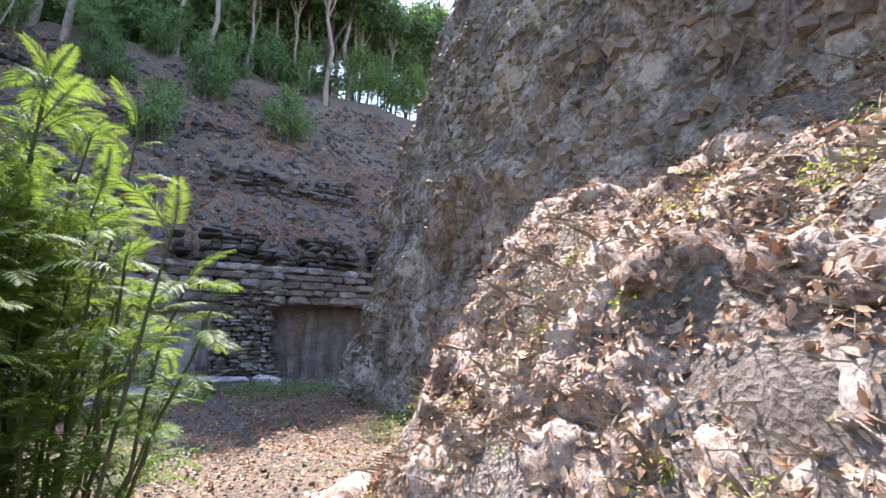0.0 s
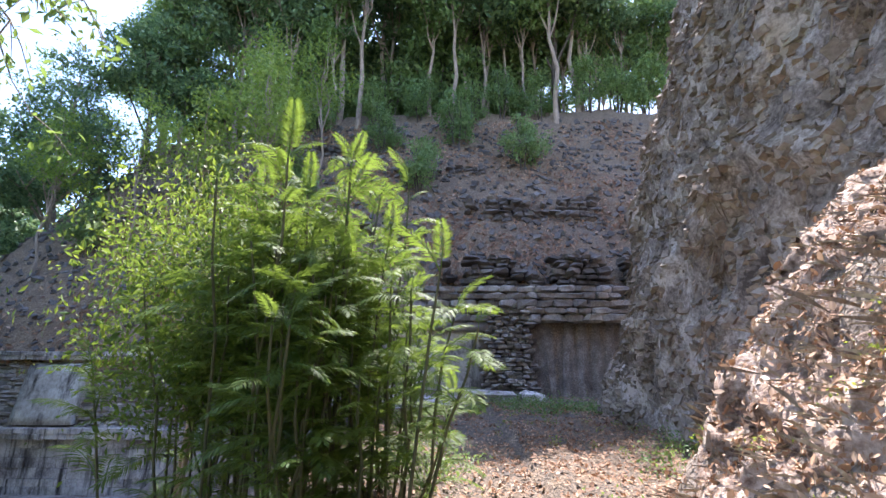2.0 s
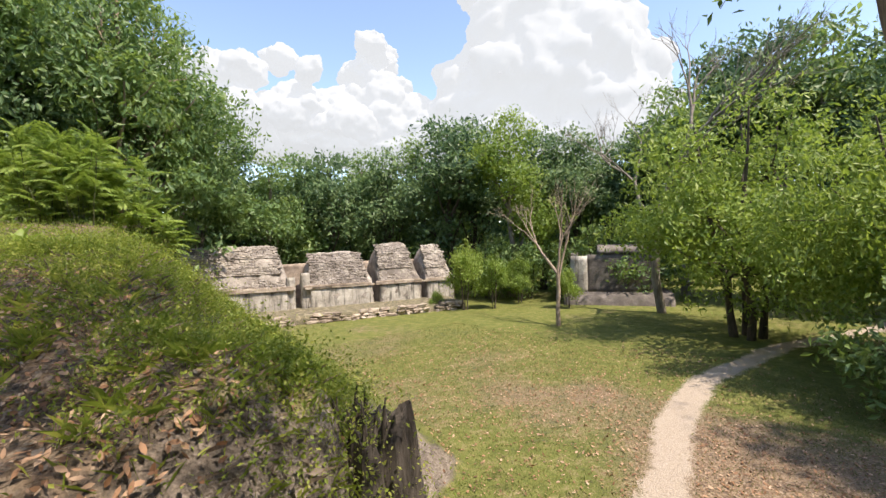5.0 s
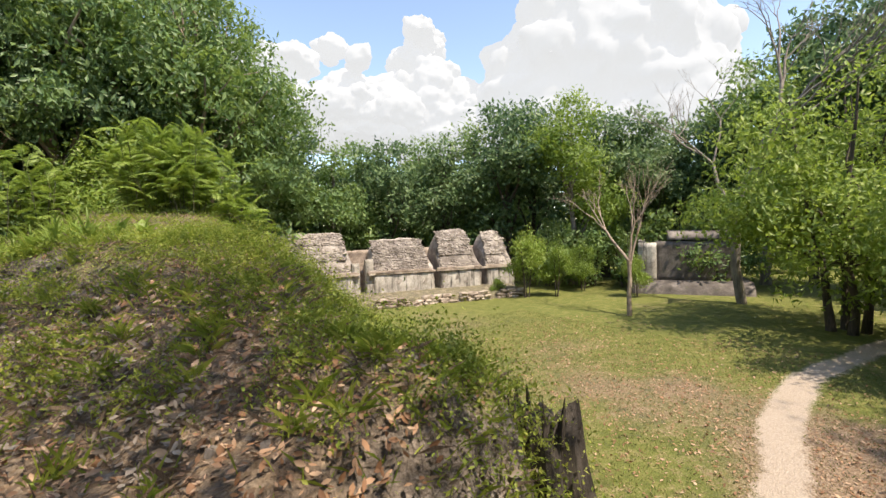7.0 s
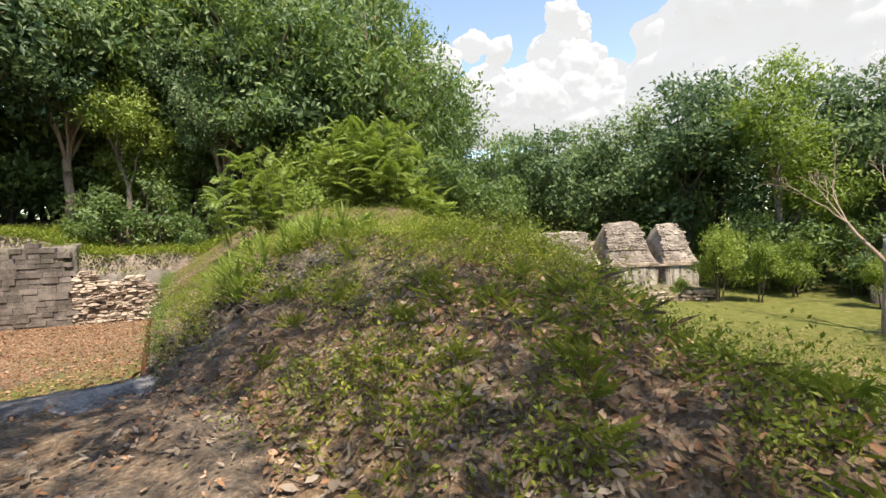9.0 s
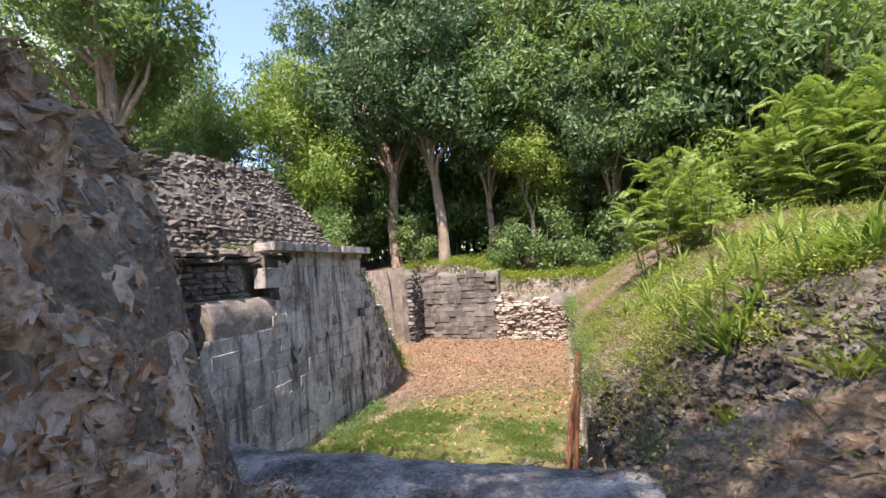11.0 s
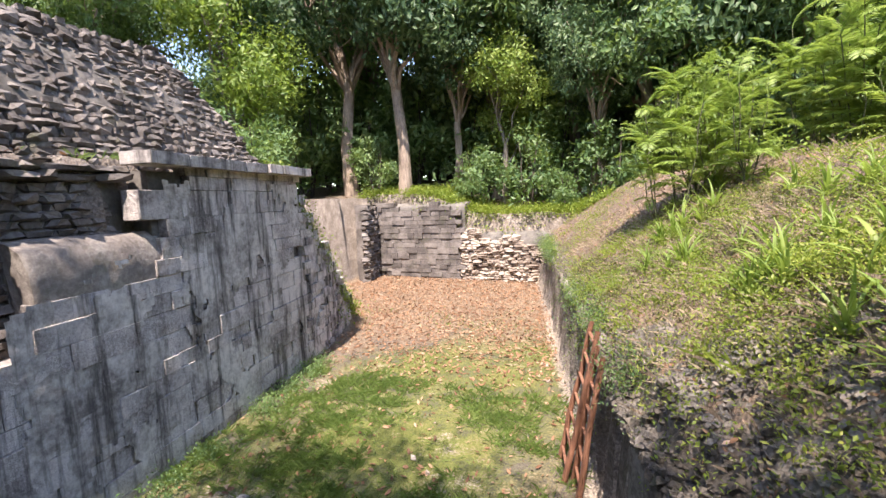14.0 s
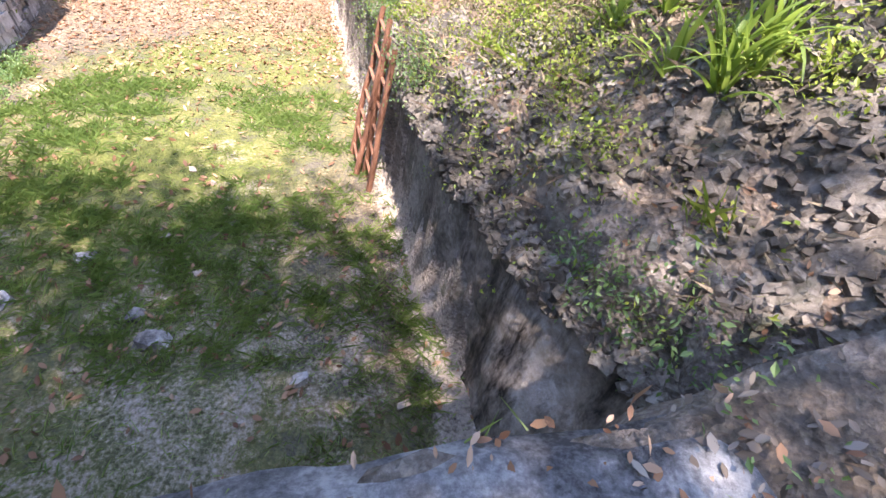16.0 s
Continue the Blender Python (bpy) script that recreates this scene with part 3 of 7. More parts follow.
stones(wall_east, course_items(east_pt(-2.0, 0.12, -2.75), EA, 11.35, 5.15, (0.24, 0.48), (0.3, 1.1), 0.3, east_keep, 0.0, 0.011, 11, 0.012), "block", M_BLOCK, "block", 300)
rub = course_items(east_pt(-2.2, -0.14, 0.0), EA, 7.0, 2.2, (0.09, 0.18), (0.14, 0.36), 0.3, lambda s, z: s < 7.0 - 0.3 * z, 0.1, 0.045, 12, 0.09)
stones(wall_east, rub, "rubble", M_VAULT, "rubble_stone", 110, stuff_name="rubble_core")
rub = course_items(east_pt(-2.2, -0.44, 2.36), EA, 11.2, 3.2, (0.08, 0.17), (0.12, 0.36), 0.3,
                   lambda s, z: z < 2.3 + 0.12 * math.sin(s * 2.1) + 0.4 * float(S((s - 5.5) / 3)) - max(0, s - 9.6) * 1.1 and s < 11.2 - 0.3 * z, 0.52, 0.025, 13, 0.07)
stones(wall_east, rub, "rubble", M_VAULT, "vault_stone", 190, stuff_name="vault_stones")
corn = course_items(east_pt(4.75, 0.24, 2.42), EA, 4.65, 0.2, (0.2, 0.21), (0.5, 1.0), 0.62, None, 0.0, 0.03, 14, 0.02)
stones(wall_east, corn, "block", M_BLOCK, "cornice_stone", 40)
corn = course_items(east_pt(-2.2, -0.26, 2.16), EA, 6.7, 0.14, (0.11, 0.13), (0.25, 0.6), 0.5, None, 0.0, 0.04, 15, 0.04)
stones(wall_east, corn, "rubble", M_VAULT, "cornice_stone", 40)
def skin(name, o_pt, s0, s1, z0, z1, cell, keep, mat, out):
    """A thin broken coat of plaster over a wall: only the patches that have stayed on."""
    ns, nz = int((s1 - s0) / cell), int((z1 - z0) / cell)
    vs, fs = [], []
    for i in range(ns + 1):
        for j in range(nz + 1):
            s, z = s0 + i * cell, z0 + j * cell
            n_ = noise.noise(Vector((s * 6, z * 6, 3))) * 0.5 + noise.noise(Vector((s * 1.6, z * 1.6, 9)))
            p_ = o_pt(s + 0.3 * cell * noise.noise(Vector((s * 31, z * 29, 1))), out + 0.010 * n_, z + 0.3 * cell * noise.noise(Vector((s * 27, z * 33, 5))))
            vs.append(p_[:])
    for i in range(ns):
        for j in range(nz):
            if keep(s0 + (i + 0.5) * cell, z0 + (j + 0.5) * cell):
                a = i * (nz + 1) + j
                fs.append((a, a + nz + 1, a + nz + 2, a + 1))
    return mesh_np(name, vs, fs, mat, True)


def skin_keep(s, z):
    n_ = noise.noise(Vector((s * 0.9, z * 0.7, 0.3))) + 0.6 * noise.noise(Vector((s * 2.4, z * 2.0, 4))) + 0.35 * noise.noise(Vector((s * 6, z * 5, 8)))
    return n_ > -0.08 and (s > 4.85 or z < 0.5 + 0.3 * (s - 2.3))


part("plaster", skin("plaster", east_pt, 2.4, 9.25, -2.6, 2.25, 0.06, skin_keep, M_PLASTER, 0.285), wall_east, "patches of old grey plaster with dark streaks")
# broken end of the wall going down to the back of the courtyard
tail = thing("wall_stub", (0, 0, 0), "crumbling stepped end of the limestone wall, overgrown on top", "wall", kind="structure")
it = []
for i in range(9):
    top = 1.7 - i * 0.42
    it += course_items(east_pt(9.4 + i * 0.38, 0.0 - 0.02 * i, -2.75), EA, 0.4, top + 2.75, (0.16, 0.3), (0.25, 0.45), 0.55, None, 0.0, 0.05, 40 + i, 0.05)
stones(tail, it, "block", M_BLOCK, "block", 160)
for i in range(3):
    part("core", slab_mesh("core", [(-0.9, -2.9), (0.0, -2.9), (-0.02, 0.9 - i * 1.15), (-0.9, 1.2 - i * 1.15)], east_path(9.3 + i * 1.1, 10.5 + i * 1.1), M_MORTAR, 0.06, 90 + i), tail)

wall_back = thing("wall_south", (0, 0, 0), "low ruined back wall of weathered stone courses, half fallen", "wall", kind="structure")
part("core", slab_mesh("core", [(-0.7, -2.8), (0.15, -2.8), (0.15, 1.35), (-0.7, 1.5)], [(18.6, -29.9), (13.2, -30.05)], M_MORTAR, 0.05, 6), wall_back)
part("core", slab_mesh("core", [(-0.9, -2.8), (0.15, -2.8), (0.1, -0.4), (-0.3, 0.0), (-0.9, 0.4)], [(13.3, -30.05), (8.0, -29.9)], M_MORTAR, 0.05, 7), wall_back)
# the courses run east to west so that their face looks into the courtyard
it = course_items((18.6, -29.75, -2.75), (-1, -0.02), 5.3, 4.3, (0.2, 0.34), (0.35, 0.8), 0.4, lambda s, z: z < 4.0 + 0.3 * math.sin(s * 2.2), 0.0, 0.04, 21, 0.02)
# the higher part gets the dark stone: the trees' shade is in its colour
stones(wall_back, it, "block", M_VAULT, "block", 150)
it = course_items((13.3, -29.8, -2.75), (-1, 0.03), 5.2, 3.1, (0.11, 0.2), (0.22, 0.6), 0.45, lambda s, z: z < 2.6 - 0.12 * s + 0.25 * math.sin(s * 3), 0.03, 0.08, 22, 0.07)
stones(wall_back, it, "rubble", M_RUBBLE_DRY, "rubble_stone", 150)
jamb = thing("wall_pier", (0, 0, 0), "worn stone pier at the back of the courtyard, shade in its dark colour", "pier", kind="structure")
# the pier's dark stone colour includes the shade it stands in
part("core", slab_mesh("core", [(-0.4, -2.8), (0.3, -2.8), (0.3, 1.5), (-0.4, 1.5)], [(18.9, -29.6), (18.5, -28.0)], M_VAULT, 0.08, 9), jamb)

rows = []
for y_ in np.arange(-30.2, -8.9, 0.085):
    row = []
    for k_ in range(40):
        t = k_ / 39
        foot_, rim__ = float(x_cut(y_)) + 0.16, float(x_rim(y_)) + 0.12
        lip_ = 0.10 * math.exp(-((t - 0.86) / 0.07) ** 2) - 0.45 * max(0.0, t - 0.92) / 0.08
        row.append((foot_ + (rim__ - foot_) * t ** 1.4 + lip_, float(y_), -2.75 + 2.3 * min(t, 0.95) + 0.10 * max(0.0, t - 0.9)))
    rows.append(row)
WEST_ROWS = rows[::-1]


def west_sheet():
    vs = []
    for row in WEST_ROWS:
        for p_ in row:
            v_ = Vector(p_)
            vs.append((v_ + wavy(v_, WEST_AMPS))[:])
    k_, n = len(WEST_ROWS[0]), len(WEST_ROWS)
    return mesh_np("wall_west", vs, [(a * k_ + b, (a + 1) * k_ + b, (a + 1) * k_ + b + 1, a * k_ + b + 1) for a in range(n - 1) for b in range(k_ - 1)], M_WEST, True)


WEST_AMPS = ((0.8, 0.10), (2.2, 0.07), (5.0, 0.035), (11.0, 0.018))
tagged(new("wall_west", west_sheet()), "stained earthen and plaster wall face under the overgrown mound", "wall", kind="structure")
edge_pts = [(9.6, y_edge(9.6) - 0.1), (8.0, y_edge(8.0)), (6.6, y_edge(6.6)), (5.4, y_edge(5.4)), (4.5, y_edge(4.5)), (3.8, y_edge(3.8) + 0.06)]
tagged(new("terrace_wall", slab_mesh("terrace_wall", [(1.2, -0.25), (1.05, -0.03), (0.8, 0.06), (0.45, 0.10), (0.12, 0.06), (-0.02, -0.05), (-0.07, -0.4), (-0.1, -2.8)], edge_pts, M_LEDGE, 0.06, 5, 0.12)),
               "rounded grey limestone wall top with pale lichen at the terrace edge", "wall", kind="structure")


it = course_items((18.17, -27.9, -2.75), (0.24, -0.97), 1.8, 4.15, (0.16, 0.3), (0.25, 0.6), 0.4, None, 0.0, 0.06, 23, 0.06)
stones(jamb, it, "rubble", M_VAULT, "rubble_stone", 60)


def ladder(name, feet, top, width, rungs, label):
    """A rough timber ladder: two poles and rungs. feet, top: middle points; its width runs along the wall."""
    base, tip = Vector(feet), Vector(top)
    wdir = Vector((0.24, -0.97, 0)).normalized() * width / 2
    ob = thing(name, feet, label, "ladder", "old ladders")
    r = random.Random(rungs)
    for sgn in (-1, 1):
        p = wander(wdir * sgn, tip - base + wdir * sgn * 0.82, 6, 0.025, r)
        p[0].z -= 0.03
        v, f = tube(p, [0.048, 0.046, 0.044, 0.043, 0.041, 0.04, 0.036], 7)
        part("pole", mesh_np("pole", [x[:] for x in v], f, M_WOOD_RED, True), ob)
    for i in range(rungs):
        t = (i + 0.7) / (rungs + 0.2)
        c = (tip - base) * t
        k = 1 - 0.18 * t
        d = Vector((0, 0, r.uniform(-0.03, 0.03)))
        v, f = tube([c - wdir * 1.12 * k - d, c, c + wdir * 1.12 * k + d], [0.024, 0.026, 0.024], 6)
        part("rung", mesh_np("rung", [x[:] for x in v], f, M_WOOD_RED, True), ob)
    return ob


ladder("ladder", (5.98, -14.6, COURT), (5.46, -14.25, -0.15), 0.6, 7, "old reddish wooden ladder leaning against the courtyard wall")
ladder("ladder", (5.72, -14.15, COURT), (5.36, -13.8, -0.35), 0.5, 6, "second weathered wooden ladder leaning behind the first one")

# ---------------------------------------------------------------- the north building
FA = Vector((0.86, 0.51, 0)).normalized()
F0 = Vector((-16.9, 8.4, 0))


def f_pt(s, q=0.0, z=0.0):
    p = F0 + FA * s + Vector((-FA.y, FA.x, 0)) * q
    return Vector((p.x, p.y, z))


def f_path(s0, s1, q=0.0):
    return [tuple(f_pt(s0, q)[:2]), tuple(f_pt(s1, q)[:2])]


# offsets to the right of the path are towards the plaza
wall_n = thing("wall_north", (0, 0, 0), "long ruined palace front with stained plaster, doorways and fallen vaults", "wall", kind="structure")
for s0, s1 in ((-11.4, -6.3), (-5.3, 1.2), (2.3, 6.0)):
    part("pier", slab_mesh("pier", [(-0.9, -4.6), (0.0, -4.6), (0.0, -1.3), (-0.9, -1.3)], f_path(s0, s1), M_MORTAR, 0.03, s0), wall_n)
part("vault", slab_mesh("vault", [(-1.0, -1.45), (0.12, -1.42), (0.14, -1.2), (-0.02, -1.15), (-0.35, 0.4), (-0.7, 1.2), (-1.6, 1.6)], f_path(-11.4, 6.0), M_MORTAR, 0.05, 33), wall_n)
it = course_items(f_pt(-11.4, 0.02, -3.15), FA, 17.4, 1.8, (0.24, 0.34), (0.35, 0.75), 0.3, lambda s, z: not (5.0 < s < 6.15 or 12.5 < s < 13.7 or (1.2 < s < 4.7)), 0.0, 0.03, 51, 0.02)
stones(wall_n, it, "block", M_BLOCK, "block", 60)
it = course_items(f_pt(-11.4, -0.12, -1.38), FA, 17.4, 0.2, (0.17, 0.18), (0.5, 1.0), 0.45, None, 0.0, 0.03, 52, 0.02)
stones(wall_n, it, "block", M_BLOCK, "moulding_stone", 36)
it = course_items(f_pt(-11.4, 0.06, -1.15), FA, 17.4, 2.5, (0.1, 0.2), (0.25, 0.7), 0.35, lambda s, z: not (1.0 < s < 1.7 and z < 1.4) and not (6.4 < s < 8.6 and z < 2.0), 0.28, 0.06, 53, 0.08)
stones(wall_n, it, "rubble", M_RUBBLE, "vault_stone", 100, stuff_name="vault_stones")
it = course_items(f_pt(-11.4, 0.55, 1.2), FA, 17.4, 0.15, (0.14, 0.15), (0.6, 1.2), 0.6, None, 0.0, 0.04, 54, 0.03)
stones(wall_n, it, "block", M_BLOCK, "cornice_stone", 30)
part("plaster_panel", slab_mesh("panel", [(-0.1, -3.1), (0.17, -3.1), (0.17, -1.45), (-0.1, -1.45)], f_path(-10.3, -6.6), M_FAR_PLASTER, 0.015, 8), wall_n, "white plaster with dark streaks")
part("plaster_panel", slab_mesh("panel", [(-0.5, -0.95), (0.22, -0.95), (-0.2, 1.0), (-0.6, 1.1)], f_path(-5.0, -2.8), M_FAR_PLASTER, 0.02, 9), wall_n, "white plaster with dark streaks")
# the corner under the cliff: plastered wall, rubble pier, recess with shade painted in by dark mortar
wall_c = thing("wall_corner", (0, 0, 0), "shaded corner of the palace with a plastered wall and a rubble pier", "wall", kind="structure")
part("plaster_wall", slab_mesh("plaster_wall", [(-0.8, -1.5), (0.0, -1.5), (0.0, 2.3), (-0.8, 2.3)], f_path(5.8, 11.3), M_PLASTER, 0.03, 10), wall_c)
part("lintel", slab_mesh("lintel", [(-0.8, 2.2), (0.15, 2.2), (0.15, 2.5), (-0.8, 2.5)], f_path(5.8, 11.6), M_RUBBLE, 0.05, 11), wall_c)
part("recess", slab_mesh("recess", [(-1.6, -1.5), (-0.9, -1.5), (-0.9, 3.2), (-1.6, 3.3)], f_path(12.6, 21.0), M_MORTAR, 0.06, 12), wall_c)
it = course_items(f_pt(11.2, -0.35, -0.6), FA, 1.8, 3.6, (0.09, 0.17), (0.2, 0.45), 0.6, lambda s, z: s > 0.0 + 0.05 * z, 0.12, 0.1, 55, 0.1)
stones(wall_c, it, "rubble", M_RUBBLE, "rubble_stone", 120)
it = course_items(f_pt(5.8, 0.0, 2.5), FA, 10.5, 1.1, (0.2, 0.3), (0.4, 0.9), 0.45, None, 0.05, 0.05, 56, 0.04)
stones(wall_c, it, "rubble", M_RUBBLE, "block", 90)
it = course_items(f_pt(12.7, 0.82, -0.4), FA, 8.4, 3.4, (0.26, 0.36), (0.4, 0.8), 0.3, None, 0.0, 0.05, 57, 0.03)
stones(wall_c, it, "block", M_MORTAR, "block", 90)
for s, q, sz in ((9.6, -1.7, (1.5, 0.9, 0.42)), (11.3, -1.5, (1.9, 0.8, 0.38)), (8.2, -2.0, (1.0, 0.7, 0.4)), (12.7, -1.2, (0.9, 0.7, 0.35))):
    c = f_pt(s, q)
    ob = tagged(new("fallen_stone", shared("rubble", int(s) % 10, M_BLOCK)), "fallen grey limestone slab lying among leaves", "stone", "fallen stones")
    ob.matrix_world = Matrix.LocRotScale((c.x, c.y, gz(c.x, c.y) + sz[2] * 0.3), Euler((0.05, 0.06, 0.5)).to_quaternion(), Vector(sz))
tagged(new("bench_ledge", slab_mesh("bench_ledge", [(0.2, -3.12), (1.5, -3.06), (1.9, -3.1), (2.0, -3.3), (2.05, -4.7)], f_path(-12.2, 3.0), M_RUBBLE, 0.05, 13)),
               "long low stone platform along the foot of the palace", "platform", kind="structure")
for s, q, w_, h_ in ((-3.2, -2.6, 3.4, 0.5), (-1.2, -3.3, 2.8, 0.35)):
    ob = tagged(new("stone_step", slab_mesh("stone_step", [(-0.45, PLAZA - 0.3), (0.45, PLAZA - 0.3), (0.42, PLAZA + h_), (-0.42, PLAZA + h_)], f_path(s, s + w_, q), M_RUBBLE, 0.05, s)), "low worn stone step in front of the platform", "step", "steps", "structure")

# stumps of old terraces showing through the rubble of the hill
for k_, (s0, s1, q_, z_, h_) in enumerate(((3.0, 9.5, 3.3, 6.3, 0.7), (-2.0, 2.0, 2.2, 4.6, 0.6), (11.0, 17.5, 4.2, 7.6, 0.8), (6.0, 12.0, 6.6, 10.6, 0.6), (10.0, 19.0, 1.0, 4.0, 0.9), (0.0, 5.0, 8.2, 12.6, 0.6))):
    ob = thing("terrace_stub", (0, 0, 0), "broken line of old wall stones in the rubble slope", "wall", "old terrace walls", "structure")
    it = course_items(f_pt(s0, q_ - 0.15, z_ - 0.5), FA, s1 - s0, h_ + 0.5, (0.14, 0.26), (0.25, 0.7), 0.7, lambda s, z: math.sin(s * 2.3) + math.sin(s * 5.1) * 0.6 < 1.1 - z * 0.5, 0.1, 0.12, 500 + k_, 0.12)
    stones(ob, it, "rubble", M_VAULT, "rubble_stone", 30)

# ---------------------------------------------------------------- ruins across the plaza
RA = Vector((-0.963, 0.268, 0)).normalized()
R0 = Vector((-13.7, -35.8, -3.6))


def r_pt(s, n=0.0, z=0.0):
    p = R0 + RA * s + Vector((-RA.y, RA.x, 0)) * -n
    return Vector((p.x, p.y, R0.z + z))


def r_path(s0, s1):
    return [tuple(r_pt(s0)[:2]), tuple(r_pt(s1)[:2])]


for k_, (s0, s1, top, depth) in enumerate(((-7.5, 0.6, 5.3, 3.2), (2.2, 7.7, 4.6, 2.6), (8.3, 12.3, 5.3, 2.6), (12.9, 15.8, 5.1, 2.6))):
    ob = thing("vault_ruin", r_pt((s0 + s1) / 2), "half-fallen vaulted stone room with plastered lower wall", "ruin", "ruined rooms across the plaza")
    off = Vector(ob.location)
    z0 = R0.z
    prof = [(-depth - 1.4, z0 - 0.9), (0, z0 - 0.9), (0, z0 + 1.65), (-0.12, z0 + 1.75), (-0.55, z0 + top * 0.55), (-1.1, z0 + top * 0.8), (-depth * 0.75, z0 + top), (-depth - 0.6, z0 + top - 0.1), (-depth - 1.4, z0 + top * 0.7)]
    me = slab_mesh("body", prof, r_path(s0, s1), M_RUBBLE, 0.16, k_ * 3)
    # the upper corners are worn away
    for v in me.vertices:
        s = (v.co - R0).dot(RA)
        e_ = min(s - s0, s1 - s)
        if v.co.z > z0 + 1.9 and e_ < 1.3:
            v.co.z -= (1.3 - e_) ** 2 * (v.co.z - z0 - 1.9) * (0.42 if (s1 - s) < 1.3 else 0.3)
        if k_ == 0 and v.co.z > z0 + 1.9 and s < -4.2:
            v.co.z -= min(0.5, (-4.2 - s) * 0.22) * (v.co.z - z0 - 1.9)
    me.transform(Matrix.Translation(-off))
    part("body", me, ob)
    pm = slab_mesh("plaster", [(-0.05, z0 - 0.3), (0.07, z0 - 0.3), (0.07, z0 + 1.5), (-0.05, z0 + 1.55)], r_path(s0 + 0.1, s1 - 0.1), M_FAR_PLASTER, 0.03, k_)
    pm.transform(Matrix.Translation(-off))
    part("plaster", pm, ob, "pale plaster with dark streaks")
    it = []
    for lo, hi, o0, lean in ((1.75, top * 0.56, 0.12, 0.55), (top * 0.55, top * 0.82, 0.55, 0.5), (top * 0.8, top * 0.97, 1.1, 0.9)):
        it += course_items(r_pt(s0 + 0.25, -o0 + 0.02, lo), RA, s1 - s0 - 0.5 - lo * 0.12, (hi - lo) * math.hypot(1, lean), (0.11, 0.19), (0.2, 0.5), 0.2, None, lean, 0.035, 60 + k_, 0.06)
    stones(ob, it, "rubble", M_RUBBLE, "rubble_stone", 0, stuff_name="rubble_facing")
    it = course_items(r_pt(s0, 0.04, 1.58), RA, s1 - s0, 0.16, (0.15, 0.16), (0.6, 1.1), 0.35, None, 0.0, 0.03, 70 + k_, 0.02)
    stones(ob, it, "block", M_RUBBLE_DRY, "moulding_stone", 12)
for s0, s1, z1 in ((0.5, 1.1, 2.6), (1.6, 2.3, 2.9)):
    ob = tagged(new("door_jamb", slab_mesh("door_jamb", [(-0.1, R0.z - 0.9), (-0.1, R0.z + z1), (-0.8, R0.z + z1), (-0.8, R0.z - 0.9)], r_path(s0, s1), M_FAR_PLASTER, 0.04, s0)), "pale stone doorway jamb between two ruined rooms", "door jamb", "door jambs", "structure")
tagged(new("room_wall", slab_mesh("room_wall", [(-3.2, R0.z - 0.9), (-3.2, R0.z + 3.6), (-4.0, R0.z + 3.6), (-4.0, R0.z - 0.9)], r_path(-7, 15.5), M_RUBBLE_DRY, 0.1, 4)), "rear stone wall of the ruined rooms", "wall", kind="structure")
plat = tagged(new("ruin_platform", slab_mesh("ruin_platform", [(-4.2, PLAZA - 0.6), (-4.2, R0.z + 0.02), (0.5, R0.z + 0.02), (3.0, R0.z - 0.1), (3.4, R0.z - 0.2), (3.6, PLAZA - 0.6)], r_path(-12, 15.0), M_GROUND, 0.08, 14)),
              "low grassy platform carrying the ruined rooms", "platform", kind="structure")
for nm, val in (("grass", 0.45), ("litter", 0.3), ("rock", 0.3), ("path", 0.35)):
    a_ = plat.data.attributes.new(nm, "FLOAT", "POINT")
    a_.data.foreach_set("value", np.full(len(plat.data.vertices), val, np.float32))
kerb = thing("platform_edge", (0, 0, 0), "broken row of pale stones edging the low platform", "stone edging", kind="structure")
it = course_items(r_pt(-11, 3.55, -1.0), RA, 25.5, 0.95, (0.2, 0.34), (0.4, 1.0), 0.5, lambda s, z: math.sin(s * 1.7) + z < 1.3, 0.1, 0.12, 80, 0.12)
stones(kerb, it, "rubble", M_RUBBLE_DRY, "edging_stone", 90)
far_b = thing("shrine", (-37.0, -21.4, PLAZA), "small roofless stone building with flaking white plaster", "building")
fb = Matrix.Rotation(radians(30), 4, "Z")


def far_part(name, prof, pts, mat, label="", wob=0.05):
    """Local x looks towards the terrace, local y to the north."""
    me = slab_mesh(name, prof, pts, mat, wob, 3, 0.4)
    me.transform(fb)
    return part(name, me, far_b, label)


far_part("base", [(-6, -0.6), (-6, 1.0), (0.6, 1.0), (1.4, 0.5), (1.8, -0.6)], [(0, -2.6), (0, 6.5)], M_VAULT)
far_part("front_wall", [(-0.6, 0.9), (0, 0.9), (0, 4.3), (-0.6, 4.3)], [(0, -2.0), (0, -0.5)], M_FAR_PLASTER, "flaking white plaster wall")
far_part("front_wall", [(-0.9, 0.9), (-0.3, 0.9), (-0.3, 4.4), (-0.9, 4.4)], [(0, -0.6), (0, 5.5)], M_VAULT)
far_part("rear_wall", [(-5.0, 0.9), (-4.4, 0.9), (-4.4, 4.4), (-5.0, 4.4)], [(0, -2.0), (0, 5.5)], M_MORTAR)
far_part("side_wall", [(-0.3, 0.9), (0.3, 0.9), (0.3, 4.5), (-0.3, 4.5)], [(-0.5, -1.7), (-4.8, -1.7)], M_MORTAR)
# Dark stone on the roof mass paints down its sunlit top.
far_part("roof_mass", [(-4.6, 4.3), (-0.2, 4.5), (-0.8, 5.2), (-3.8, 5.3)], [(0, 0.4), (0, 5.5)], M_VAULT)

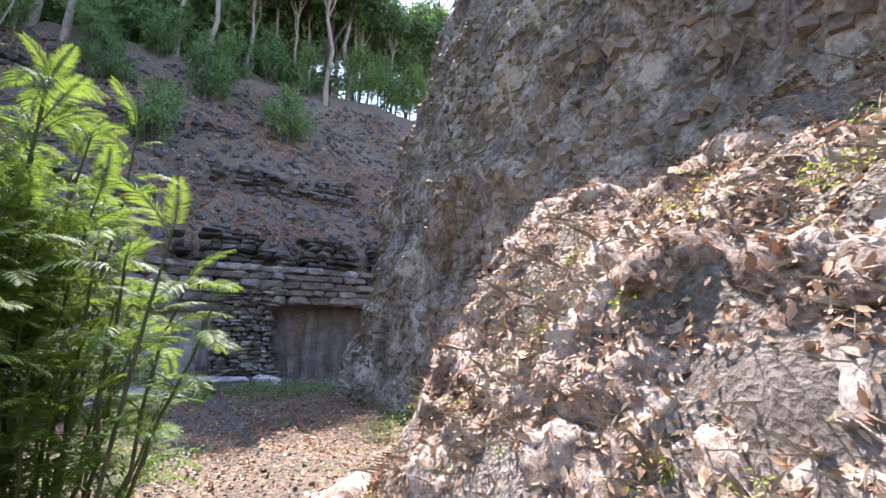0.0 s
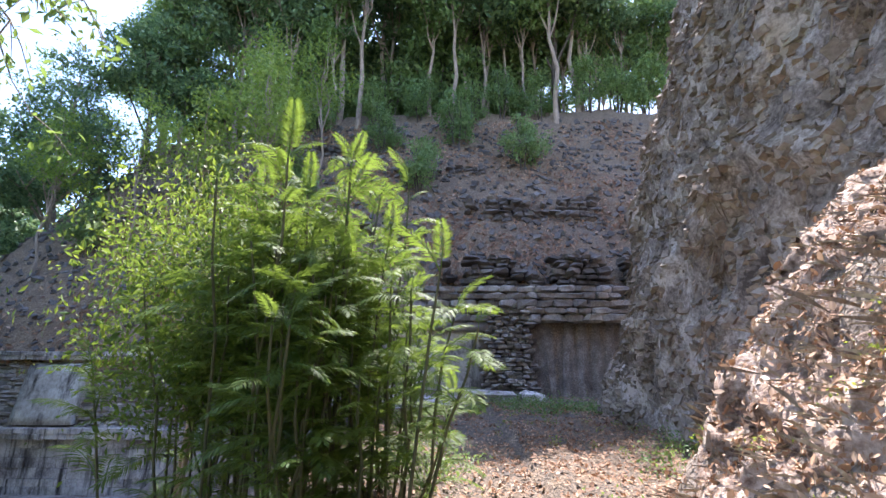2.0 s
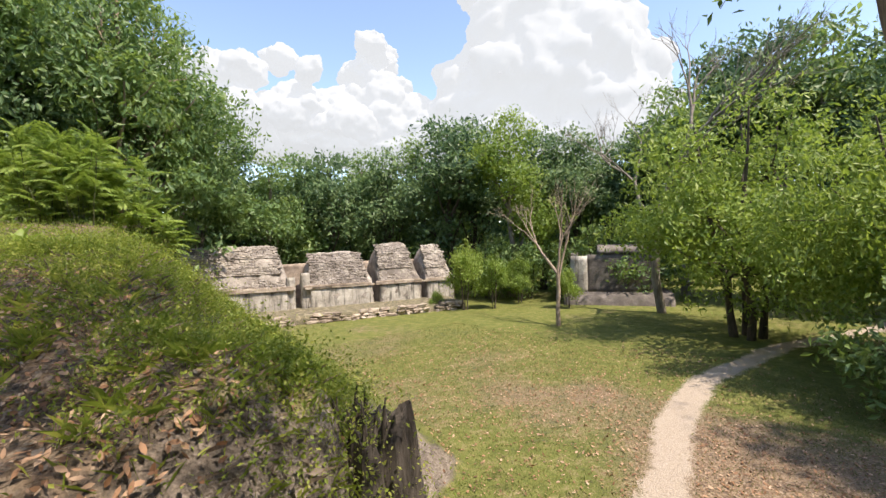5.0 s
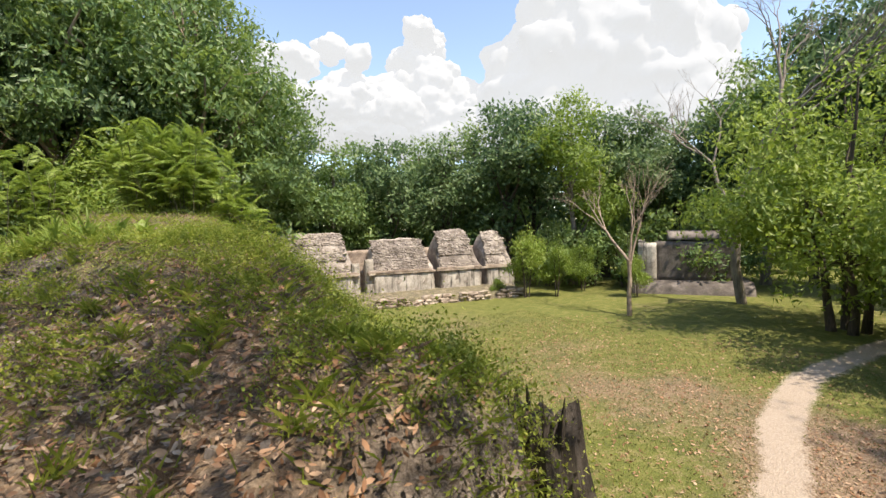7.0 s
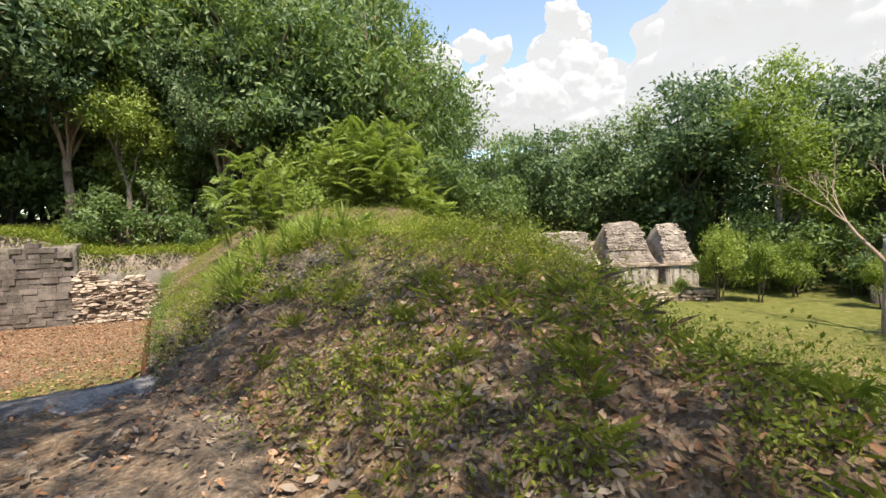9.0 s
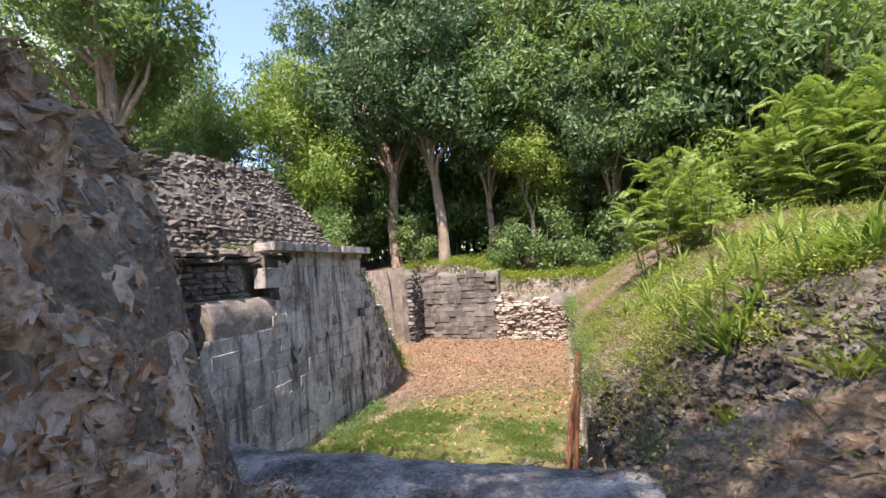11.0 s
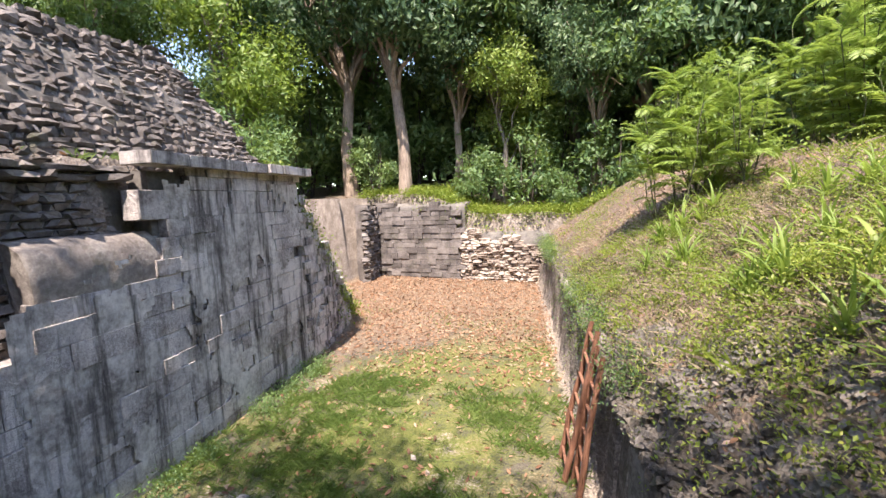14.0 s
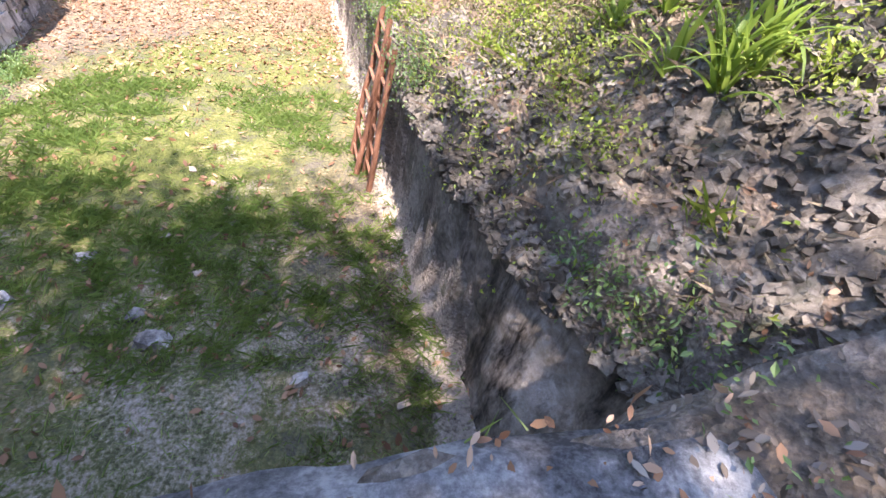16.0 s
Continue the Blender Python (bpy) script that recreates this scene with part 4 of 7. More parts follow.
# ---------------------------------------------------------------- the cliff and the crumbling bank
def sheet(name, rows, mat, amps, away):
    """A fine sheet through a grid of points, crumpled in space."""
    vs = []
    for row in rows:
        for p_ in row:
            p_ = Vector(p_)
            vs.append(p_ + wavy(p_, amps) + Vector(away))
    k_ = len(rows[0])
    n = len(rows)
    fs = [(i * k_ + j, i * k_ + j + 1, (i + 1) * k_ + j + 1, (i + 1) * k_ + j) for i in range(n - 1) for j in range(k_ - 1)]
    return mesh_np(name, [v[:] for v in vs], fs, mat, True)


def from_uw(u, w):
    return u * 0.52 - w * 0.85, -u * 0.85 - w * 0.52


rows = []
us = np.arange(-12.3, 4.6, 0.15)
ts = np.linspace(0, 1, 64)
for u_ in us:
    hc_ = float(12.8 - 9.4 * S((u_ + 1.0) / 5.5)) * min(1.0, max(0.0, (u_ + 12.25) / 4.5)) ** 0.6
    row = []
    for t in ts:
        w_ = -3.85 - 0.5 * t - 1.3 * t * t - 0.9 * S((t - 0.75) * 4) - 1.6 * S((u_ - 1.5) / 3)
        x_, y_ = from_uw(u_, w_)
        row.append((x_, y_, -0.4 + (hc_ + 0.4) * t))
    rows.append(row)
tagged(new("cliff", sheet("cliff", rows, M_CLIFF, ((0.35, 0.55), (0.9, 0.34), (2.3, 0.16), (5.5, 0.07)), (0, 0, 0))), "high crumbling face of rubble masonry and earth", "cliff", kind="structure")


def face_stones(rows, n, seed, size, mat, label, keep=None):
    """Stones bedded in a crumpled sheet, most lying level."""
    r = random.Random(seed)
    vs, fs, o = [], [], 0
    for _ in range(n):
        i, j = r.randrange(1, len(rows) - 1), r.randrange(1, len(rows[0]) - 1)
        p_ = Vector(rows[i][j])
        if keep and not keep(p_, r):
            continue
        a, b = Vector(rows[i + 1][j]) - Vector(rows[i - 1][j]), Vector(rows[i][j + 1]) - Vector(rows[i][j - 1])
        nn = b.cross(a).normalized()
        p_ = p_ + a * r.uniform(-0.5, 0.5) + b * r.uniform(-0.5, 0.5)
        p_ = p_ + wavy(p_, FACE_AMPS)
        s_ = size * r.uniform(0.45, 1.7) ** 1.4
        rot = Euler((r.gauss(0, 0.5), r.gauss(0, 0.5), math.atan2(nn.y, nn.x) + r.gauss(0, 0.7))).to_matrix()
        p_ = p_ - nn * s_ * 0.22 * (1 if nn.dot(Vector((0.85, 0.52, 0))) < 0 else -1)
        v, f = CHIPS[r.randrange(len(CHIPS))]
        vs.append((v * np.array((s_ * 0.8, s_ * r.uniform(0.7, 1.4), s_ * r.uniform(0.5, 1.0)))) @ np.array(rot).T + np.array(p_))
        fs.append(f + o)
        o += len(v)
    ob = new("bedded_stones", mesh_np("bedded_stones", np.concatenate(vs), np.concatenate(fs), mat))
    return tagged(ob, label, "stones", kind="stuff")


FACE_AMPS = ((0.35, 0.55), (0.9, 0.34), (2.3, 0.16), (5.5, 0.07))
CLIFF_ROWS, CLIFF_AMPS = rows, FACE_AMPS
face_stones(rows, 15000, 5, 0.10, M_RUBBLE_DRY, "rubble stones bedded in the cliff face")
rows = []
for u_ in np.arange(-4.6, 10.6, 0.055):
    row = []
    for w_ in np.arange(-0.95, -5.2, -0.055):
        x_, y_ = from_uw(u_, w_)
        row.append((x_, y_, 0.0))
    rows.append(row)
arr = np.array(rows)
arr[:, :, 2] = height(arr[:, :, 0], arr[:, :, 1])
lift = S((-uw(arr[:, :, 0], arr[:, :, 1])[1] - 0.95) / 0.5) * 0.07
arr[:, :, 2] += lift - 0.05


def even_rows(arr, n):
    """Points spaced evenly along each line, so that steep faces are as fine as flat ones."""
    out = []
    for row in arr:
        d_ = np.concatenate([[0], np.cumsum(np.linalg.norm(np.diff(row, axis=0), axis=1))])
        t_ = np.linspace(0, d_[-1], n)
        out.append([tuple(float(np.interp(s_, d_, row[:, k_])) for k_ in range(3)) for s_ in t_])
    return out


rows = even_rows(arr, 135)
BANK_AMPS = ((1.1, 0.10), (3.0, 0.12), (7.0, 0.085), (14.0, 0.045))
BANK_ROWS = rows
tagged(new("bank", sheet("bank", rows, M_EARTH, BANK_AMPS, (0, 0, 0))), "crumbling pale earth bank with roots and dry leaves", "bank", kind="structure")
FACE_AMPS = BANK_AMPS
face_stones(rows, 8000, 6, 0.03, M_RUBBLE_DRY, "small pale stones bedded in the earth bank", lambda p_, r: p_.z > 0.15)
face_stones(rows, 260, 7, 0.10, M_RUBBLE_DRY, "larger stones bedded in the earth bank", lambda p_, r: p_.z > 0.4)

rows = []
for y_ in np.arange(-14.6, -9.0, 0.055):
    rows.append([(float(x_rim(y_)) + 0.24 - k_ * 0.055, float(y_), 0.0) for k_ in range(46)])
arr = np.array(rows)
arr[:, :, 2] = height(arr[:, :, 0], arr[:, :, 1])
dist_ = np.arange(46)[None, :] * 0.055
fade_ = S((dist_ - 0.1) / 0.25) * (1 - S((dist_ - 0.55 - 1.6 * S((arr[:, :, 1] + 13.8) / 4)) / 0.4))
arr[:, :, 2] += fade_ * 0.10 - 0.07
arr[:, :, 2] -= 0.35 * (1 - S((2.45 - dist_) / 0.6) * S((arr[:, :, 1] + 14.6) / 0.6) * S((-9.05 - arr[:, :, 1]) / 0.35))
rows = [[tuple(p_) for p_ in row][::-1] for row in arr]
FACE_AMPS = ((1.3, 0.07), (3.4, 0.06), (8.0, 0.04), (17.0, 0.02))
tagged(new("mound_shoulder", sheet("mound_shoulder", rows, M_SHOULDER, FACE_AMPS, (0, 0, 0))), "grey weathered rubble shoulder of the mound", "bank", kind="structure")
face_stones(rows, 5200, 8, 0.045, M_SHOULDER, "rubble stones bedded in the mound's shoulder", lambda p_, r: p_.y > -12.8 and p_.z > -0.7 and p_.x > x_rim(p_.y) - 1.5)
FACE_AMPS = WEST_AMPS
face_stones(WEST_ROWS, 60000, 9, 0.05, M_SHOULDER, "rubble stones along the top of the stained wall", lambda p_, r: p_.y > -15 and p_.z > -0.85)


# ---------------------------------------------------------------- trees
def polar(az, el, d, eye=(0.0, 0.0, 1.5)):
    """A point d metres away over the ground, az degrees left of +y and el degrees up, from an eye."""
    a = radians(az)
    return Vector((eye[0] - math.sin(a) * d, eye[1] + math.cos(a) * d, eye[2] + d * math.tan(radians(el))))


def tree_meshes(seed, height_, radius, trunk_r, bare_to, leaf_mat_, bark, clusters=150, per=55, leaf=0.4, spread=0.62, stems=1, drooping=0.3, lumps=7, flat=0.8):
    """A trunk with limbs that end in the crown's lumps, and a crown of separate leaves with an uneven outline and gaps."""
    r = random.Random(seed)
    rn = np.random.default_rng(seed)
    pieces, tips = [], []
    cz = (bare_to + 1) / 2 * height_
    half = (1 - bare_to) / 2 * height_
    balls = []
    for i in range(lumps):
        a = i * 2.4 + r.uniform(-0.4, 0.4)
        rr = radius * (0.15 + 0.5 * math.sqrt((i + 0.3) / lumps)) * r.uniform(0.8, 1.15)
        balls.append((Vector((math.cos(a) * rr, math.sin(a) * rr, cz + half * r.uniform(-0.75, 0.7) * (1.1 - rr / radius))), radius * r.uniform(0.34, 0.52)))
    balls.append((Vector((0, 0, height_ - radius * 0.42)), radius * 0.45))
    for k_ in range(stems):
        a = 6.28 * k_ / stems
        base = Vector((math.cos(a), math.sin(a), 0)) * (0.0 if stems == 1 else radius * 0.09)
        top = Vector((math.cos(a), math.sin(a), 0)) * (0 if stems == 1 else radius * 0.3) + Vector((r.uniform(-0.3, 0.3), r.uniform(-0.3, 0.3), height_ * 0.86))
        base.z -= 0.35
        tr = wander(base, top, 7, height_ * 0.022, r)
        pieces.append(tube(tr, [trunk_r * (1.25 if i == 0 else 1) * (1 - 0.8 * i / 7) for i in range(8)], 8))
        for c, br in balls[k_::stems]:
            j = min(6, max(2, int((c.z - br) / height_ * 7)))
            lim = wander(tr[j], c + Vector((0, 0, br * 0.2)), 4, radius * 0.06, r)
            pieces.append(tube(lim, [trunk_r * 0.42 * (1 - 0.75 * i / 4) for i in range(5)], 6))
            for _ in range(2):
                v = Vector((r.gauss(0, 1), r.gauss(0, 1), r.gauss(0, 0.8))).normalized()
                pieces.append(tube(wander(lim[3], c + v * br * 0.85, 3, radius * 0.03, r), [trunk_r * 0.16, trunk_r * 0.12, trunk_r * 0.08, trunk_r * 0.03], 5))
    cen, outs = [], []
    w = np.array([b[1] ** 2 for b in balls])
    for i in rn.choice(len(balls), clusters, p=w / w.sum()):
        c, br = balls[i]
        v = rn.normal(0, 1, 3)
        v /= np.linalg.norm(v)
        rad = br * rn.uniform(0.55, 1.05)
        cen.append([c.x + v[0] * rad, c.y + v[1] * rad, c.z + v[2] * rad * flat])
        outs.append(v)
    v, f = leaf_cloud(np.array(cen), spread * radius / 4, per, leaf, rn, drooping, 0.42, np.array(outs))
    tv, tf = join(pieces)
    return mesh_np("trunk", tv, tf, bark, True), mesh_np("crown", v, f, leaf_mat_)


def plant_tree(meshes, at, scale, turn, label, category="tree", group="", name="tree", sz=None):
    ob = thing(name, at, label, category, group)
    ob.rotation_euler = (0, 0, turn)
    ob.scale = (scale, scale, sz or scale)
    part("trunk", meshes[0], ob)
    part("crown", meshes[1], ob)
    return ob


T_BROAD = tree_meshes(1, 17, 5.2, 0.32, 0.25, M_LEAF, M_BARK_GREY, 150, 44, 0.50, 0.46)
T_BROAD2 = tree_meshes(2, 16, 4.6, 0.30, 0.18, M_LEAF, M_BARK_GREY, 150, 42, 0.46, 0.46, lumps=9)
T_DARK = tree_meshes(3, 17, 5.0, 0.36, 0.16, M_LEAF_DARK, M_BARK_DARK, 160, 42, 0.50, 0.46, lumps=9)
T_DARK2 = tree_meshes(4, 15, 4.4, 0.26, 0.10, M_LEAF_DARK, M_BARK_DARK, 150, 42, 0.46, 0.46, lumps=10)
T_NEAR = tree_meshes(14, 17, 5.0, 0.34, 0.14, M_LEAF, M_BARK, 330, 62, 0.31, 0.30, lumps=15)
T_NEAR2 = tree_meshes(15, 17, 4.6, 0.30, 0.10, M_LEAF_DARK, M_BARK, 330, 62, 0.30, 0.30, lumps=16)
T_LIGHT = tree_meshes(5, 14, 4.4, 0.28, 0.22, M_LEAF_LIGHT, M_BARK_GREY, 200, 50, 0.32, 0.42)
T_YOUNG = tree_meshes(16, 11, 2.2, 0.09, 0.3, M_LEAF_LIGHT, M_BARK, 70, 34, 0.22, 0.7, lumps=7)
T_SLIM = tree_meshes(6, 13, 2.6, 0.15, 0.45, M_LEAF_DARK, M_BARK, 80, 36, 0.38, 0.6, lumps=6)
T_SLIM2 = tree_meshes(7, 12, 2.4, 0.12, 0.38, M_LEAF, M_BARK, 75, 36, 0.36, 0.6, lumps=6)
T_FEATHER = tree_meshes(8, 14, 7.0, 0.2, 0.04, M_LEAF_LIGHT, M_BARK_DARK, 440, 62, 0.31, 0.30, stems=4, drooping=0.7, lumps=16)
T_THICKET = tree_meshes(9, 6, 3.0, 0.1, 0.02, M_LEAF, M_BARK_DARK, 70, 36, 0.38, 0.5, stems=3, lumps=9)
T_SHRUB = tree_meshes(10, 3.6, 1.5, 0.05, 0.08, M_LEAF_LIGHT, M_BARK_DARK, 120, 40, 0.17, 0.5, stems=4, lumps=8)

rt = random.Random(21)
tall = "tall leafy tree at the edge of the clearing"
# wood behind the plaza
far_row = [(168, 46, 0), (164, 50, 3), (160, 47, 1), (157, 54, 0), (153, 50, 2), (149, 56, 0), (146, 50, 3), (142, 53, 1), (138, 50, 5), (134.5, 54, 3), (130, 47, 4), (126, 54, 2),
           (122, 51, 3), (118, 56, 2), (114, 53, 2), (110, 50, 0), (106, 52, 3), (102, 50, 2), (97, 47, 0), (93, 48, 2), (89, 44, 1), (84, 46, 0), (80, 44, 2), (76, 46, 3)]
kinds = {0: T_BROAD, 1: T_BROAD2, 2: T_DARK, 3: T_DARK2, 4: T_LIGHT, 5: T_DARK}
tops = {168: 14, 164: 13, 160: 11, 157: 11.5, 153: 12.5, 149: 12, 146: 12, 142: 13.5, 138: 16.6, 134.5: 15.5, 130: 16.2, 126: 14.5, 122: 13.5, 118: 12.5, 114: 14, 110: 17, 106: 20, 102: 22, 97: 20, 93: 19, 89: 17, 84: 15, 80: 18, 76: 20}
hts = {0: 17, 1: 16, 2: 17, 3: 15, 4: 14, 5: 17}
for az, d, kd in far_row:
    p = polar(az, 0, d)
    z = gz(p.x, p.y)
    want = 1.5 + d * math.tan(radians(tops[az])) - z
    sc = want / hts[kd]
    plant_tree(kinds[kd], (p.x, p.y, z), max(0.85, min(1.35, sc)), rt.uniform(0, 6.28), "bright green round-crowned tree behind the ruins" if kd == 4 else tall, "tree", "wood round the plaza", sz=sc)
for az, d, sc in ((166, 50, 1.0), (161, 50, 1.2), (155, 51, 1.25), (150, 51, 1.1), (144, 52, 1.3), (140, 52, 1.0), (133, 46, 0.9), (128, 46, 0.9), (124, 45, 0.8), (119, 47, 1.0), (115, 45, 1.0)):
    p = polar(az, 0, d)
    plant_tree(T_THICKET, (p.x, p.y, gz(p.x, p.y)), sc * 1.25, rt.uniform(0, 6.28), "dense dark shrub at the foot of the wood", "shrub", "undergrowth round the plaza", "shrub")
# a second, closing belt of wood all round
for i in range(16):
    az = 58 + i * 13 + rt.uniform(-2, 2)
    d = rt.uniform(62, 76) if 60 < az < 180 else rt.uniform(58, 70)
    p = polar(az, 0, d)
    kd = rt.choice((0, 1, 2, 3))
    plant_tree(kinds[kd], (p.x, p.y, gz(p.x, p.y)), rt.uniform(0.95, 1.15), rt.uniform(0, 6.28), "tall dark tree deep in the wood", "tree", "deep wood")
for i in range(18):
    az = 74 + i * 10.6 + rt.uniform(-3, 3)
    p = polar(az, 0, rt.uniform(54, 62))
    plant_tree(T_THICKET, (p.x, p.y, gz(p.x, p.y)), rt.uniform(1.5, 2.1), rt.uniform(0, 6.28), "dark undergrowth deep in the wood", "shrub", "deep undergrowth", "shrub")
rw_ = np.random.default_rng(77)
aw_ = rw_.uniform(0, 2 * math.pi, 3400)
dw_ = rw_.uniform(74, 90, 3400)
xw_, yw_ = np.sin(aw_) * dw_, np.cos(aw_) * dw_
lv, lf = leaf_cloud(np.stack([xw_, yw_, height(xw_, yw_) + rw_.uniform(0.5, 13.5, 3400)], 1), 2.2, 30, 1.6, rw_, 0.3, 0.5)
tagged(new("far_wood", mesh_np("far_wood", lv, lf, M_LEAF_DARK)), "dense dark far woodland closing the clearing", "woodland", kind="stuff")
# big trees behind the courtyard and the mound
for x, y, kd, sc in ((17.5, -31.5, 2, 1.15), (21.8, -32.2, 3, 1.3), (25.2, -15.2, 0, 0.92), (13.0, -36, 0, 1.2), (8.5, -37, 2, 1.15), (4.5, -35, 0, 1.15), (0.5, -37.5, 2, 1.2), (-3.5, -36.0, 0, 1.22), (-6.2, -40, 0, 1.15),
                     (11, -43, 2, 1.25), (3, -43, 2, 1.25), (17, -42, 2, 1.25), (-2, -45, 3, 1.3), (24, -38, 0, 1.2), (29, -31, 3, 1.0), (30, -22.5, 1, 0.72), (34, -18, 0, 0.78), (7, -33.6, 3, 0.75), (15, -33.8, 3, 0.8),
                     (40, -26, 0, 1.0), (38, -10, 0, 0.85)):
    plant_tree(T_NEAR if kd in (0, 1) else T_NEAR2, (x, y, gz(x, y)), sc * 1.12, rt.uniform(0, 6.28), "big leafy forest tree behind the courtyard" if kd in (0, 1) else "big dark-leaved forest tree behind the courtyard", "tree", "wood behind the courtyard", sz=sc * 1.3)
plant_tree(T_LIGHT, (12.0, -33.5, gz(12.0, -33.5)), 0.75, 2.0, "light green leafy tree behind the back wall", "tree")
plant_tree(T_LIGHT, (1.5, -32.5, gz(1.5, -32.5)), 0.9, 0.3, "light green leafy tree behind the mound", "tree")
plant_tree(T_LIGHT, (25.5, -26.5, gz(25.5, -26.5)), 1.05, 1.0, "light green leafy tree behind the ruined wall", "tree")
for x, y, sc in ((10.5, -33, 0.8), (13.5, -32.5, 0.6), (6, -32.5, 0.8), (19.5, -31.5, 0.6), (3, -33, 0.9), (-1.5, -34, 0.9), (24, -27, 0.9), (22, -24.5, 0.7), (21.5, -20, 0.8), (8.5, -31.8, 0.4), (9, -36, 1.1), (12, -38, 1.2), (15.5, -36.5, 1.2), (5.5, -37.5, 1.2), (19, -36, 1.2), (2, -39, 1.2), (22, -34, 1.1), (-4.5, -38, 1.2), (26, -33, 1.2), (30, -28, 1.2), (11, -40.5, 1.8), (14.5, -41, 1.9), (18, -39, 1.8), (21, -41, 1.9), (7, -41, 1.8), (24.5, -36, 1.6), (1, -42, 1.8), (-8, -42, 1.8), (27, -37, 1.7)):
    plant_tree(T_THICKET, (x, y, gz(x, y)), sc, rt.uniform(0, 6.28), "dense dark green undergrowth below the trees", "shrub", "undergrowth", "shrub")
# slender trees on the crest of the rubble hill
for i in range(30):
    s = -9 + i * 1.0 + rt.uniform(-0.5, 0.5)
    q = rt.uniform(10.0, 17)
    p = f_pt(s, q)
    kd = rt.choice((T_SLIM, T_SLIM2, T_SLIM))
    plant_tree(kd, (p.x, p.y, gz(p.x, p.y)), rt.uniform(1.0, 1.6), rt.uniform(0, 6.28), "slender pale-stemmed tree on the crest of the rubble hill", "tree", "trees on the hill")
for s, q, kd, sc in ((-11.5, 6.5, T_NEAR2, 0.85), (-9.5, 11, T_NEAR, 0.8), (-15, 4.5, T_NEAR2, 0.95), (-8.5, 8.5, T_DARK2, 0.75), (-13, 13, T_BROAD, 0.7), (-16, 9, T_DARK, 0.7), (2, 19, T_DARK, 0.6), (9, 19, T_DARK2, 0.6), (-4, 18, T_DARK2, 0.6), (14, 19, T_DARK, 0.55)):
    p = f_pt(s, q)
    plant_tree(kd, (p.x, p.y, gz(p.x, p.y)), sc, rt.uniform(0, 6.28), "dark leafy tree behind the crest of the hill", "tree", "trees on the hill")
for i in range(18):
    p = f_pt(-10 + i * 1.6 + rt.uniform(-0.6, 0.6), rt.uniform(12.5, 17))
    plant_tree(T_THICKET, (p.x, p.y, gz(p.x, p.y)), rt.uniform(0.9, 1.5), rt.uniform(0, 6.28), "dark thicket along the crest of the rubble hill", "shrub", "thickets on the hill", "shrub")
for s, q, sc in ((-1.5, 3.0, 0.9), (1.5, 2.5, 1.0), (3.5, 5, 0.85), (-5, 4, 0.8), (-8.5, 3, 0.8), (0.0, 6, 1.0)):
    p = f_pt(s, q)
    plant_tree(T_YOUNG, (p.x, p.y, gz(p.x, p.y)), sc, rt.uniform(0, 6.28), "young light green tree rooted in the rubble slope", "tree", "young trees on the hill")
for s, q, sc in ((21.5, 11.5, 0.6), (23.5, 11.8, 0.6), (25.5, 11.6, 0.6), (19.5, 11.2, 0.55), (5.0, 10.2, 0.4), (8.0, 10.6, 0.45), (11.5, 10.0, 0.4), (13.5, 10.8, 0.5), (1.5, 10.4, 0.45), (-2.0, 10.0, 0.45), (16.0, 10.4, 0.45), (14.0, 6.5, 0.45), (8.5, 5.0, 0.42), (10.5, 8.0, 0.5), (3, 4.0, 0.4), (-3, 6, 0.5), (6, 8.0, 0.4), (-7, 4, 0.4)):
    p = f_pt(s, q)
    plant_tree(T_THICKET, (p.x, p.y, gz(p.x, p.y)), sc, rt.uniform(0, 6.28), "small dark shrub growing on the rubble slope", "shrub", "shrubs on the hill", "shrub", sc * 1.3)
for i in range(13):
    s = -4 + i * 2.3 + rt.uniform(-0.5, 0.5)
    p = f_pt(s, rt.uniform(12.0, 20))
    plant_tree(rt.choice((T_DARK, T_DARK2, T_SLIM)), (p.x, p.y, gz(p.x, p.y)), rt.uniform(0.75, 1.0), rt.uniform(0, 6.28), "dark leafy tree behind the crest of the hill", "tree", "trees on the hill")
for s, q in ((12.5, 12.0), (14.0, 14.5), (15.2, 11.6), (16.4, 13.8), (17.6, 12.2), (18.8, 14.8), (20.0, 12.6), (21.2, 14.2), (13.4, 16.5), (16.0, 17.0), (19.0, 17.5), (22.4, 12.4), (23.5, 14.0), (24.6, 12.2), (25.8, 13.6), (27.0, 12.6), (28.2, 14.4), (23.0, 16.5), (26.0, 16.8)):
    p = f_pt(s, q)
    plant_tree(rt.choice((T_SLIM, T_SLIM2, T_DARK2)), (p.x, p.y, gz(p.x, p.y)), rt.uniform(0.8, 1.1), rt.uniform(0, 6.28), "slender pale-stemmed tree on the crest of the rubble hill", "tree", "trees on the hill")
# unseen trees on the bank, placed to shade the terrace and the courtyard's near end
for x, y, sc in ((4.6, -3.1, 1.35), (3.9, -2.4, 1.42), (5.9, -4.3, 1.0), (7.4, -5.6, 0.9), (8.6, -4.2, 1.0)):
    plant_tree(T_YOUNG, (x, y, gz(x, y)), sc, x, "unseen young tree on the bank, placed to shade the terrace", "tree", "trees on the bank")
plant_tree(T_SLIM2, (5.6, -1.2, gz(5.6, -1.2)), 0.8, 2.1, "unseen slender tree on the bank, placed to shade the terrace", "tree", "trees on the bank")
